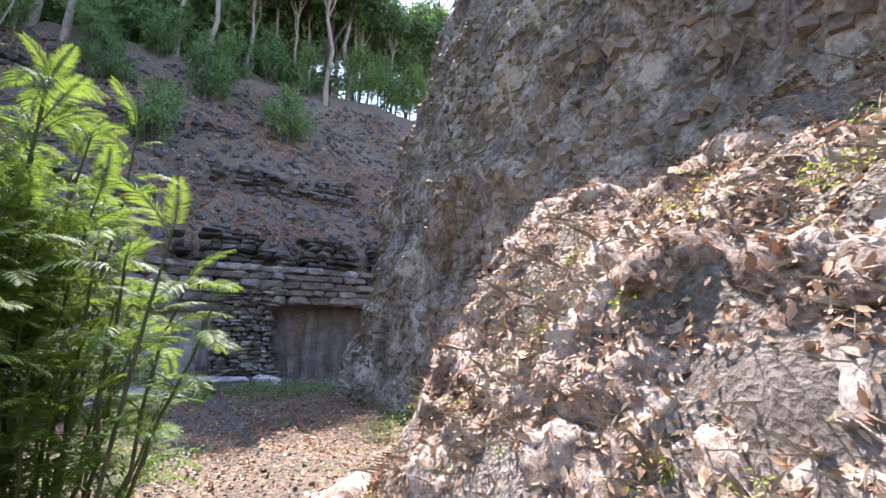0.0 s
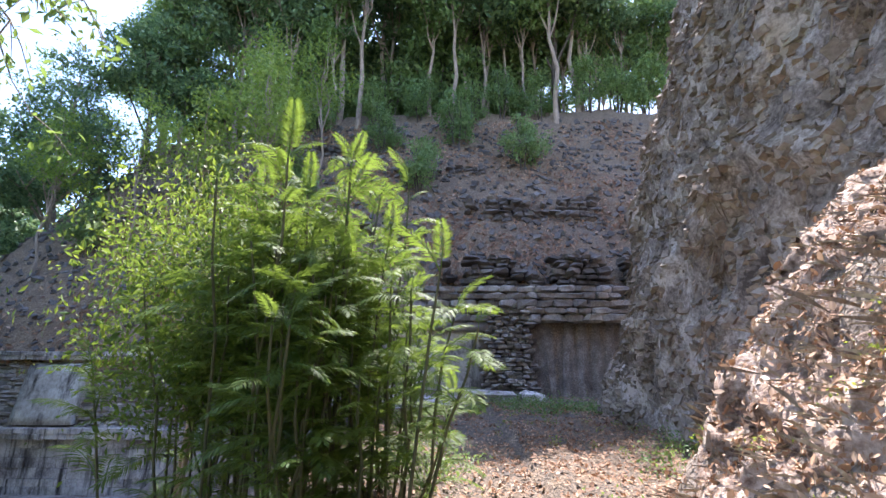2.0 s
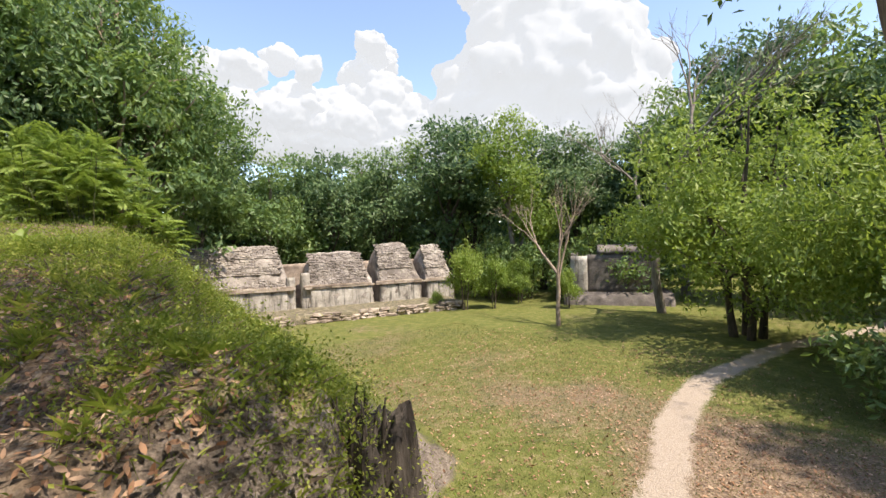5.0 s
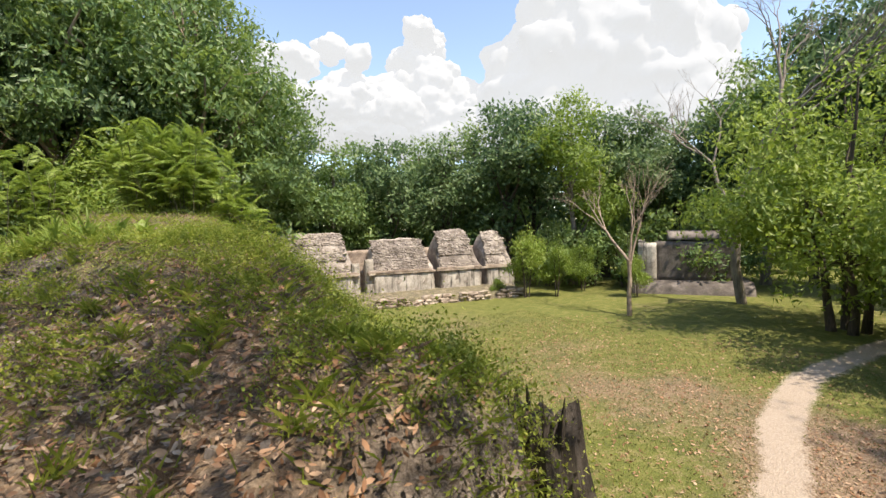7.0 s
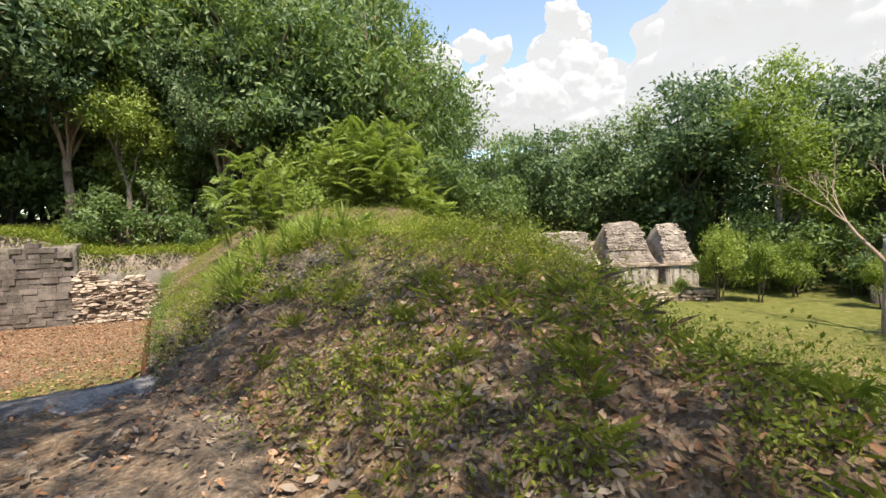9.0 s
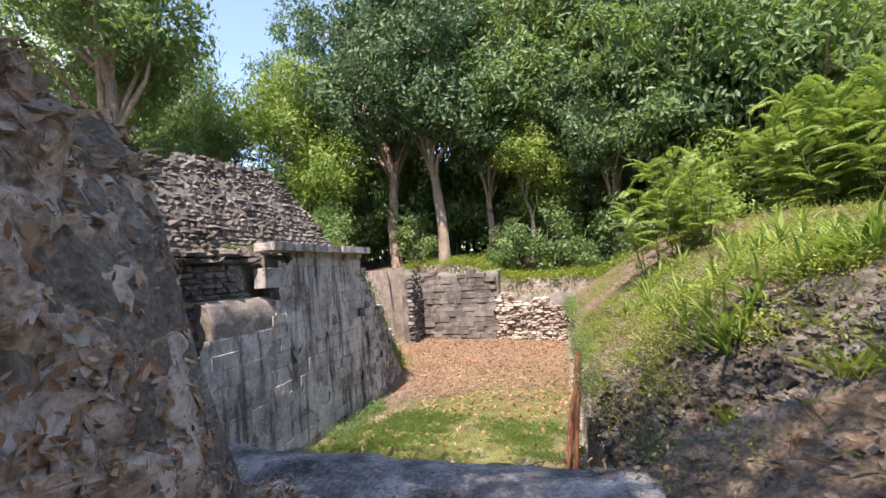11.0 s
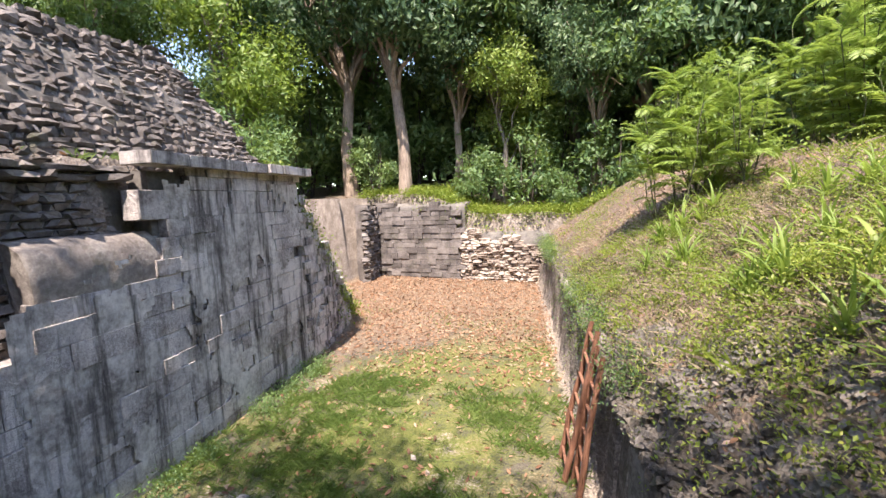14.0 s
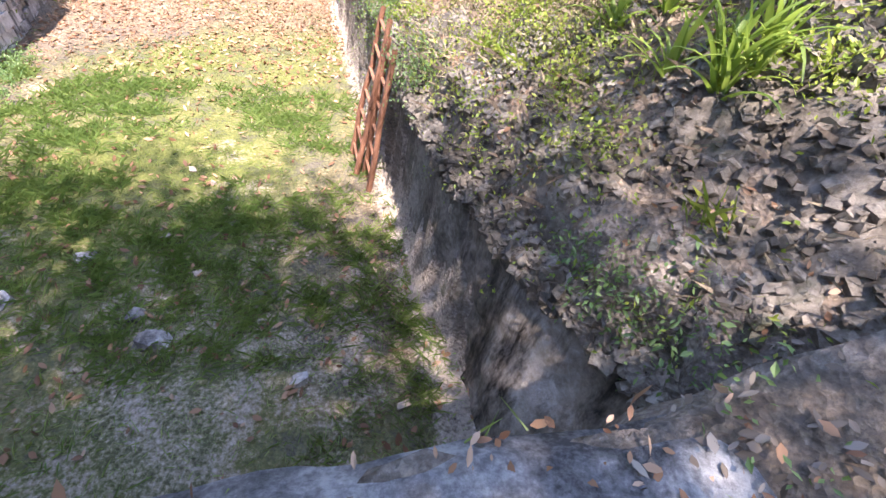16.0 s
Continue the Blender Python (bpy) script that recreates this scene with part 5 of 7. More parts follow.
# trees and shrubs in the clearing
p = (-29.5, -7.5)
plant_tree(T_FEATHER, (*p, gz(*p)), 1.05, 0.4, "broad light green feathery-leaved tree beside the path", "tree")
p = (-24.0, -0.2)
plant_tree(T_FEATHER, (*p, gz(*p)), 0.78, 2.0, "dense green tree with drooping twigs beside the path", "tree", sz=0.85)
p = (-19.5, -0.6)
plant_tree(T_THICKET, (*p, gz(*p)), 0.85, 1.0, "dark leafy shrub beside the palace platform", "shrub", "", "shrub")
for x, y, sc in ((-26.6, -27.7, 1.65), (-28.8, -26.3, 1.35), (-33, -26.8, 1.3), (-33.0, -21.5, 1.0)):
    plant_tree(T_SHRUB, (x, y, gz(x, y)), sc * 0.78, rt.uniform(0, 6.28), "bright green bushy shrub standing on the grass", "shrub", "shrubs on the grass", "shrub", sc)
ob = plant_tree(T_SHRUB, (-25.0, -29.6, gz(-25.0, -29.6)), 0.5, 0.3, "low dark clipped bush by the stone edging", "shrub", "", "shrub")


def bare_tree(name, at, height_, seed, bark, label, spread=0.5, levels=4, trunk_r=0.16, lean=0.06, first=0.35):
    """A leafless tree: forking limbs down to thin twigs."""
    r = random.Random(seed)
    pieces = []

    def grow_limb(p, d, ln, rad, lvl):
        q = p + d * ln
        pts = wander(p, q, 3, ln * 0.05, r)
        pieces.append(tube(pts, [rad, rad * 0.9, rad * 0.8, rad * 0.68], 7 if lvl < 2 else 4))
        if lvl >= levels:
            return
        for _ in range(3 if lvl < 2 else r.choice((2, 3, 3))):
            nd = (d + Vector((r.gauss(0, 1), r.gauss(0, 1), r.gauss(0.25, 0.6))) * spread).normalized()
            grow_limb(pts[r.choice((2, 3, 3))], nd, ln * r.uniform(0.55, 0.8), rad * r.uniform(0.45, 0.62), lvl + 1)

    grow_limb(Vector((0, 0, -0.2)), Vector((lean, lean, 1)).normalized(), height_ * first, trunk_r, 0)
    v, f = join(pieces)
    ob = thing(name, at, label, "tree")
    part("trunk", mesh_np("trunk", v, f, bark, True), ob)
    return ob


bare_tree("bare_tree", (-25.6, -17.5, gz(-25.6, -17.5)), 9.5, 5, M_BARK, "slender leafless pale-barked tree standing on the grass", 0.27, 5, 0.17, -0.01, 0.40)
pb = polar(112.5, 0, 38)
bare_tree("bare_tree", (pb.x, pb.y, gz(pb.x, pb.y)), 20, 9, M_BARK_GREY, "tall grey leafless tree rising above the green crowns", 0.40, 6, 0.35, 0.02, 0.44)

# the forked tree beside the terrace
TD = 4.6


def tp(az, el):
    return polar(az, el, TD)


fork = thing("forked_tree", (tp(90.5, -25).x, tp(90.5, -25).y, gz(tp(90.5, -25).x, tp(90.5, -25).y)), "forked pale-barked tree with ridged trunk and sparse drooping leaves", "tree")
fo = Vector(fork.location)
low = Vector((fo.x, fo.y, fo.z - 0.3))


def bole(pts, radii, name="trunk", sides=14):
    v, f = tube([Vector(p_) - fo for p_ in pts], radii, sides)
    vv = []
    for c in v:
        a = noise.noise(Vector((c.x * 9, c.y * 9, c.z * 1.1))) * 0.022 + noise.noise(Vector((c.x * 3, c.y * 3, c.z * 0.9))) * 0.02
        vv.append((c.x + a, c.y + a, c.z))
    return part(name, mesh_np(name, vv, f, M_BARK, True), fork)


def smooth_pts(pts, n=5):
    out = []
    for i in range(len(pts) - 1):
        p0, p1, p2, p3 = pts[max(i - 1, 0)], pts[i], pts[i + 1], pts[min(i + 2, len(pts) - 1)]
        for k_ in range(n):
            t = k_ / n
            out.append(0.5 * ((2 * p1) + (p2 - p0) * t + (2 * p0 - 5 * p1 + 4 * p2 - p3) * t * t + (3 * p1 - p0 - 3 * p2 + p3) * t ** 3))
    return out + [pts[-1]]


def taper(n, a, b):
    return [a + (b - a) * (i / (n - 1)) ** 0.8 for i in range(n)]


pts = smooth_pts([low, tp(90.4, -22), tp(91.4, -7), tp(92.0, 4), tp(92.1, 18)], 8)
bole(pts, taper(len(pts), 0.215, 0.135))
pts = smooth_pts([low, tp(89.6, -24), tp(89.5, -15), tp(89.7, -6), tp(90.2, 4), tp(91.0, 15), tp(91.3, 27)], 6)
bole(pts, taper(len(pts), 0.12, 0.095), "limb")
for i, (stem, r1, r2) in enumerate((([(92.3, 15), (94.5, 24), (96.0, 28.5), (98.6, 31.5), (101.5, 34.5), (104, 38), (107, 43), (110, 47)], 0.13, 0.03),
                                    ([(95.9, 28), (96.7, 31), (97.3, 34.5), (97.0, 40), (96, 46), (97, 50)], 0.10, 0.03),
                                    ([(91.3, 26.5), (92.0, 31), (92.7, 34.5), (92.5, 40), (93, 45), (91, 50)], 0.10, 0.03),
                                    ([(91.0, 24), (89.6, 27.5), (88.0, 31), (86.4, 34), (84, 38), (81, 42), (79, 46)], 0.11, 0.03))):
    pts = smooth_pts([tp(*a) for a in stem], 4)
    bole(pts, taper(len(pts), r1, r2), "limb", 10)
for az_, el_, r_k in ((91.9, -6.5, 0.07), (91.0, -1.0, 0.06), (92.6, 16.5, 0.08), (90.4, 3.5, 0.05), (91.2, -13, 0.055)):
    bm = bmesh.new()
    bmesh.ops.create_icosphere(bm, subdivisions=2, radius=r_k)
    for v in bm.verts:
        v.co = Vector((v.co.x * 0.35, v.co.y * 0.8, v.co.z * 1.6)) + noise.noise_vector(v.co * 14) * r_k * 0.35
    kn = part("knot", bm_mesh("knot", bm, M_BARK_DARK, True), fork, "dark knot in the bark")
    kn.location = polar(az_, el_, TD - 0.13) - fo
rf = random.Random(12)
sprays = []
twigs = []
for az0, el0, az1, el1, n in ((104, 40, 121, 33, 8), (100, 38, 108, 31, 7), (98, 36, 101.5, 27, 5), (106, 42, 116, 36, 6), (96, 42, 100, 34, 4), (84, 39, 82, 30, 5), (86, 36, 80, 24, 5), (81, 42, 76, 33, 4)):
    a, b = tp(az0, el0), tp(az1, el1)
    b = b + Vector((rf.uniform(-0.4, 0.4), rf.uniform(-0.3, 0.3), 0))
    line = wander(a, b, 6, 0.12, rf)
    twigs.append(tube([q_ - fo for q_ in line], [0.018, 0.015, 0.012, 0.010, 0.008, 0.006, 0.004], 5))
    for _ in range(n):
        m0 = line[rf.choice((3, 4, 5, 6, 6))]
        m1 = m0 + Vector((rf.uniform(-0.25, 0.25), rf.uniform(-0.35, 0.35), -rf.uniform(0.15, 0.5)))
        twigs.append(tube([m0 - fo, (m0 + m1) / 2 - fo + Vector((0, 0, 0.04)), m1 - fo], [0.006, 0.005, 0.003], 4))
        sprays += [list(m0.lerp(m1, t) - fo) for t in (0.3, 0.55, 0.8, 1.0)]
sp = [tp(85.7, -4), tp(85.0, 0.5), tp(84.2, 3.5)]
twigs.append(tube([q_ - fo for q_ in [tp(90, -10)] + sp], [0.02, 0.014, 0.01, 0.006], 5))
sprays += [list(tp(84.2 + rf.uniform(-1.6, 1.6), 3.5 + rf.uniform(-2.5, 2.5)) - fo) for _ in range(22)]
tv, tf = join(twigs)
part("twigs", mesh_np("twigs", tv, tf, M_BARK_GREY, True), fork)["kind"] = "stuff"
lv, lf = leaf_cloud(np.array(sprays), 0.07, 4, 0.10, np.random.default_rng(3), 0.9, 0.45)
part("leaves", mesh_np("leaves", lv, lf, M_LEAF), fork, "sparse drooping green leaves")


# Unseen high crown: its clumps sit where they shade the mound and terrace.
cen_ = []
rc_ = np.random.default_rng(31)
for cx_, cy_, cz_, n_, sp_ in ((-2.6, 2.4, 12.5, 24, 1.5), (-0.6, 1.2, 12.0, 26, 1.5), (0.6, 0.0, 12.4, 22, 1.5), (-1.6, 0.4, 11.0, 24, 1.4), (-5.6, -0.6, 10.2, 26, 1.5), (-3.4, -1.6, 11.6, 26, 1.6), (-4.2, 1.2, 11.0, 24, 1.5), (-6.6, 0.8, 12.0, 20, 1.4), (-2.2, -3.2, 10.6, 26, 1.5), (-1.2, -1.0, 12.2, 22, 1.5), (-3.0, -4.6, 11.2, 20, 1.4), (1.4, -3.4, 12.0, 20, 1.2), (2.2, -4.8, 12.3, 20, 1.1), (2.4, -3.0, 12.8, 14, 1.1)):
    cen_ += list(rc_.normal((cx_, cy_, cz_), (sp_, sp_, sp_ * 0.6), (n_, 3)))
    bole(smooth_pts([tp(94, 48), Vector((cx_ * 0.6 - 1.8, cy_ * 0.6, cz_ - 2.5)), Vector((cx_, cy_, cz_))], 5), taper(11, 0.06, 0.015), "limb", 6)
lv, lf = leaf_cloud(np.array(cen_) - np.array(fo), 0.45, 34, 0.2, rc_, 0.5, 0.45)
part("crown", mesh_np("crown", lv, lf, M_LEAF), fork)


# ---------------------------------------------------------------- palms and broad-leaved plants
def frond_mesh(seed, length=1.0, pairs=24, leaflet=0.26, arch=0.55, width=0.034, mat=None):
    """A pinnate frond along +x, arching down: rib and folded leaflets in one blade."""
    r = random.Random(seed)
    rib = [Vector((length * t * (1 - 0.12 * t * t * arch), 0.03 * math.sin(3 * t), length * (0.30 * t - arch * t * t))) for t in np.linspace(0, 1, 9)]
    v, f = tube(rib, [0.011 * (1 - 0.85 * i / 8) for i in range(9)], 4)
    vs, fs = [x[:] for x in v], [tuple(q_) for q_ in f]
    for i in range(pairs):
        t = 0.16 + 0.84 * (i + 0.5) / pairs
        k_ = t * 8
        a = min(int(k_), 7)
        base = rib[a].lerp(rib[a + 1], k_ - a)
        d = (rib[a + 1] - rib[a]).normalized()
        ln = leaflet * math.sin(math.pi * (0.12 + 0.80 * t)) ** 0.7 * r.uniform(0.85, 1.1)
        for sgn in (-1, 1):
            o = (Vector((0, sgn, 0)) * 0.86 + d * (0.35 + 0.35 * t) + Vector((0, 0, r.uniform(-0.30, 0.10)))).normalized()
            n = o.cross(d).normalized()
            s_ = n.cross(o).normalized() * width / 2
            m_ = base + o * ln * 0.45
            tip = base + o * ln + Vector((0, 0, -0.22 * ln))
            j = len(vs)
            vs += [base[:], (m_ + s_)[:], tip[:], (m_ - s_)[:]]
            fs.append((j, j + 1, j + 2, j + 3))
    return mesh_np("frond", vs, fs, mat or M_PALM)


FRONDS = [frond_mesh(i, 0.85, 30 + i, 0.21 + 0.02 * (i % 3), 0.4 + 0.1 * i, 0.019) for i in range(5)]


# Fronds for the mound, in a lighter leaf colour that stands in for sunlight.
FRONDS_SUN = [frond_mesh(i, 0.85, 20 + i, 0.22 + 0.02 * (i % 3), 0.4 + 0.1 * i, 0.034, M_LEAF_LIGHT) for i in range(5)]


def palm(at, stems, tall_, seed, label, group="", fronds=6, size=1.0, spread=0.35, lib=None):
    """A clump of thin ringed stems, each with feather fronds near its top."""
    r = random.Random(seed)
    ob = thing("palm", at, label, "palm", group)
    for i in range(stems):
        a = r.uniform(0, 6.28)
        ln = tall_ * r.uniform(0.45, 1.0)
        base = Vector((math.cos(a), math.sin(a), 0)) * r.uniform(0.02, spread)
        top = base * 2.2 + Vector((r.uniform(-0.2, 0.2), r.uniform(-0.2, 0.2), ln))
        base.z -= 0.25
        line = wander(base, top, 5, 0.06, r)
        v, f = tube(line, [0.016, 0.015, 0.014, 0.013, 0.012, 0.009], 6)
        st = part("stem", mesh_np("stem", [x[:] for x in v], f, M_STEM, True), ob)
        for k_ in range(fronds):
            at_ = (line[5].lerp(line[3], r.uniform(0, 1) ** 1.3) if r.random() < 0.5 else line[4].lerp(line[1], r.random())) if k_ else line[5]
            yaw = k_ * 2.4 + r.uniform(-0.5, 0.5) + i
            pitch = r.uniform(-0.95, -0.1) if k_ else -1.2
            sc = size * r.uniform(0.6, 1.1)
            fr = new("frond", (lib or FRONDS)[r.randrange(5)])
            fr.parent = ob
            fr.matrix_local = Matrix.LocRotScale(at_, Euler((r.uniform(-0.3, 0.3), pitch, yaw)).to_quaternion(), Vector((sc, sc, sc)))
    return ob


def rosette_leaf(seed, length=0.6, width=0.05, arch=0.7, mat=None):
    n = 6
    vs, fs = [], []
    for i in range(n + 1):
        t = i / n
        w_ = width * (math.sin(math.pi * min(1, 0.18 + 0.82 * t)) if width > 0.1 else (1 - t * 0.9))
        x, z = length * t * (1 - 0.25 * t * arch), length * (0.75 * t - arch * t * t)
        vs += [(x, -w_ / 2, z + w_ * 0.25), (x, 0, z), (x, w_ / 2, z + w_ * 0.25)]
    for i in range(n):
        for j in range(2):
            fs.append((i * 3 + j, i * 3 + j + 1, i * 3 + j + 4, i * 3 + j + 3))
    return mesh_np("leaf", vs, fs, mat, True)


STRAP = [rosette_leaf(i, 0.62, 0.055, 0.45 + 0.15 * i, M_LEAF_LIGHT) for i in range(3)]
BROAD = [rosette_leaf(i, 0.85, 0.30, 0.35 + 0.15 * i, M_LEAF_LIGHT) for i in range(3)]


def rosette(at, n, seed, size, label, lib, name, category, group="", steep=(0.1, 1.0)):
    r = random.Random(seed)
    ob = thing(name, at, label, category, group)
    for i in range(n):
        lf_ = new("leaf", lib[r.randrange(3)])
        lf_.parent = ob
        sc = size * r.uniform(0.7, 1.15)
        lf_.matrix_local = Matrix.LocRotScale((0, 0, -0.03), Euler((r.uniform(-0.2, 0.2), -r.uniform(*steep), i * 2.4 + r.uniform(-0.3, 0.3))).to_quaternion(), Vector((sc, sc, sc)))
    return ob


def on_ground(x, y, dz=0.0):
    return (x, y, gz(x, y) + dz)


for i, (az, d, st, h_, sz_) in enumerate(((41.5, 3.9, 9, 2.8, 0.62), (46, 4.4, 10, 3.3, 0.66), (50, 4.1, 10, 3.0, 0.62), (54, 4.8, 10, 3.5, 0.7), (47, 5.2, 10, 3.9, 0.7), (57, 5.4, 9, 4.2, 0.75), (38, 5.0, 8, 2.3, 0.6), (42, 5.8, 10, 4.0, 0.7), (61, 6.0, 8, 4.5, 0.8))):
    p = polar(az, 0, d)
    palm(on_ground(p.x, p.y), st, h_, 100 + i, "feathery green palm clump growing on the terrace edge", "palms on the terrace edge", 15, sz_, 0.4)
T_UNDER = tree_meshes(19, 3.4, 1.25, 0.03, 0.1, M_PALM, M_STEM, 150, 60, 0.075, 0.8, stems=5, drooping=0.6, lumps=11)
for az, d, sc in ((51, 5.3, 0.9), (57, 5.8, 1.1), (48, 6.2, 1.0)):
    p = polar(az, 0, d)
    plant_tree(T_UNDER, on_ground(p.x, p.y), sc, az, "dense small-leaved green shrub among the palms", "shrub", "shrubs among the palms", "shrub", sc * 1.1)
T_FINE = tree_meshes(18, 5.2, 1.5, 0.05, 0.42, M_HERB, M_BARK, 120, 50, 0.075, 0.8, stems=3, drooping=0.5, lumps=9)
for az, d, sc in ((60, 6.8, 0.95),):
    p = polar(az, 0, d)
    plant_tree(T_FINE, on_ground(p.x, p.y), sc, az, "slender light green shrub with fine leaves beside the palms", "shrub", "shrubs beside the palms", "shrub", (6.0 - gz(p.x, p.y)) / 5.2 * sc * 0.85)
for i, (az, d, n, sz_) in enumerate(((33.5, 2.3, 5, 0.8), (42, 2.5, 6, 0.7), (59, 2.7, 8, 0.62), (65, 2.9, 8, 0.6), (52, 2.6, 6, 0.6), (71, 3.1, 8, 0.55), (56, 2.5, 6, 0.98), (61, 2.6, 6, 0.95), (38.5, 2.3, 6, 1.15), (36, 2.6, 5, 1.05))):
    p = polar(az, 0, d)
    rosette(on_ground(p.x, p.y, 0.02), n + 2, 40 + i, sz_ * 0.68, "large glossy broad-leaved plant among the palms", BROAD, "broad_leaved_plant", "plant", "broad-leaved plants", (0.45, 1.15))
for i, (x, y, st, h_, sz_) in enumerate(((4.1, -19.3, 7, 2.6, 0.95), (3.3, -19.9, 7, 2.5, 0.95), (2.8, -18.8, 6, 2.2, 0.85), (0.3, -20.3, 9, 2.9, 1.15), (-0.4, -21.5, 10, 3.3, 1.2), (-0.5, -19.6, 9, 2.8, 1.1), (-1.4, -20.4, 9, 2.8, 1.15), (-1.9, -21.8, 8, 3.0, 1.2), (-0.6, -18.6, 6, 2.0, 1.0), (-2.6, -20.6, 8, 2.3, 1.1), (0.5, -22.8, 8, 3.2, 1.2))):
    palm(on_ground(x, y), st, h_ * 1.15, 200 + i, "feathery palm clump on top of the mound, sunlight put into its bright green", "palms on the mound", 13, sz_, 0.55, FRONDS_SUN)
rr_ = random.Random(8)
for i in range(72):
    y = -10.9 - 9 * rr_.random() ** 1.5
    x = x_cut(y) - rr_.uniform(0.7, 3.4)
    rosette(on_ground(x, y), rr_.randint(12, 18), 300 + i, rr_.uniform(0.8, 1.35), "spiky strap-leaved rosette plant on the mound", STRAP, "rosette_plant", "plant", "rosette plants on the mound", (0.0, 1.1))
for i, (x, y) in enumerate(((-0.2, -12.6), (0.6, -14.0), (1.0, -11.6), (1.6, -13.2))):
    rosette(on_ground(x, y), 7, 360 + i, 0.8, "upright light green broad-leaved plant on the mound", BROAD, "broad_leaved_plant", "plant", "broad-leaved plants", (0.5, 1.2))


# ---------------------------------------------------------------- low growth, fallen leaves, loose stones
def scatter(n, x0, x1, y0, y1, keep, seed):
    r = np.random.default_rng(seed)
    x, y = r.uniform(x0, x1, n), r.uniform(y0, y1, n)
    z = height(x, y)
    e = 0.06
    gx_, gy_ = (height(x + e, y) - z) / e, (height(x, y + e) - z) / e
    m = keep(x, y, z, np.hypot(gx_, gy_), r)
    nrm_ = np.stack([-gx_, -gy_, np.ones_like(z)], 1)[m]
    nrm_ /= np.linalg.norm(nrm_, axis=1)[:, None]
    return np.stack([x, y, z], 1)[m], nrm_, r


def flat_leaves(pos, nrm_, r, size, lift=0.015, curl=0.35):
    """Dry leaves lying about on a slope, curled up at rib and tip."""
    n = len(pos)
    up = nrm_ + r.normal(0, 0.38, (n, 3))
    up /= np.linalg.norm(up, axis=1)[:, None]
    d = np.cross(up, r.normal(0, 1, (n, 3)))
    d /= np.linalg.norm(d, axis=1)[:, None] + 1e-6
    s_ = np.cross(up, d)
    L = (size * r.uniform(0.5, 1.5, n))[:, None]
    c = pos + nrm_ * (lift + r.uniform(0, 0.03, n))[:, None]
    w_ = L * r.uniform(0.3, 0.6, n)[:, None]
    cu = L * curl * r.uniform(-0.2, 1, n)[:, None]
    q1 = up * cu * 0.35
    v = np.stack([c - d * L / 2, c - d * L * 0.16 + s_ * w_ * 0.45 + q1, c + d * L * 0.2 + s_ * w_ * 0.38 + q1 * 1.2, c + d * L / 2 + up * cu * 0.5,
                  c + d * L * 0.2 - s_ * w_ * 0.38 + q1 * 1.2, c - d * L * 0.16 - s_ * w_ * 0.45 + q1], 1).reshape(-1, 3)
    f = np.array([[0, 1, 2, 3], [0, 3, 4, 5]])[None] + np.arange(n)[:, None, None] * 6
    return v, f.reshape(-1, 4)


def blades(pos, nrm_, r, tall_, wide, lean=0.5):
    n = len(pos)
    d = r.normal(0, lean, (n, 3)) * (1, 1, 0.2) + (0, 0, 1)
    d /= np.linalg.norm(d, axis=1)[:, None]
    s_ = np.cross(d, r.normal(0, 1, (n, 3)))
    s_ /= np.linalg.norm(s_, axis=1)[:, None] + 1e-6
    L = (tall_ * r.uniform(0.5, 1.4, n))[:, None]
    sag = np.stack([d[:, 0], d[:, 1], np.zeros(n) - 0.25], 1) * L * 0.35
    c = pos - nrm_ * 0.01
    v = np.stack([c - s_ * wide / 2, c + s_ * wide / 2, c + d * L * 0.6 + s_ * wide * 0.4, c + d * L + sag], 1).reshape(-1, 3)
    return v, np.arange(n * 4).reshape(-1, 4)


def stuff(name, vf, mat, label, category):
    ob = new(name, mesh_np(name, vf[0], vf[1], mat))
    return tagged(ob, label, category, kind="stuff")


def in_court(x, y):
    return (x > x_cut(y)) & (y < y_edge(x)) & (y > -30)


pos, nr_, r_ = scatter(85000, -7, 6.5, -9.3, 15, lambda x, y, z, sl, r: (z > -1.2) & (sl < np.where(y < -8.3, 0.5, 3.5)) & (r.uniform(0, 1, len(x)) < 0.36 + 0.4 * fbm(x, y, 0.8, 2, 71) + 0.25 * (y > 0.5)) & ~((np.abs(uw(x, y)[1]) < 0.4) & (r.uniform(0, 1, len(x)) < 0.5)), 1)
warm = (fbm(pos[:, 0], pos[:, 1], 0.5, 2, 81) + 0.35 * (pos[:, 1] > 0.5) + 0.25 * (pos[:, 2] > 1)) > 0.1
stuff("leaf_litter", flat_leaves(pos[warm], nr_[warm], r_, 0.052, 0.03), M_DRY, "fallen dry brown leaves on the banks", "leaves")
stuff("leaf_litter", flat_leaves(pos[~warm], nr_[~warm], r_, 0.052, 0.015), M_DRY_GREY, "weathered grey fallen leaves on the terrace", "leaves")
pos, nr_, r_ = scatter(52000, -3, 8.2, -30, -9.3, lambda x, y, z, sl, r: (x < x_rim(y) + 0.1) & (z > -1) & (r.uniform(0, 1, len(x)) < 0.5), 2)
wm_ = r_.random(len(pos)) < 0.55
stuff("leaf_litter", flat_leaves(pos[wm_], nr_[wm_], r_, 0.055), M_DRY, "fallen dry brown leaves on the mound", "leaves")
stuff("leaf_litter", flat_leaves(pos[~wm_], nr_[~wm_], r_, 0.07), M_DRY_GREY, "weathered grey leaves on the mound", "leaves")
pos, nr_, r_ = scatter(42000, 4, 19, -30, -8.5, lambda x, y, z, sl, r: in_court(x, y) & (sl < 1.2) & (r.uniform(0, 1, len(x)) < 0.15 + 0.75 * S((-y - 15.5) / 5)), 3)
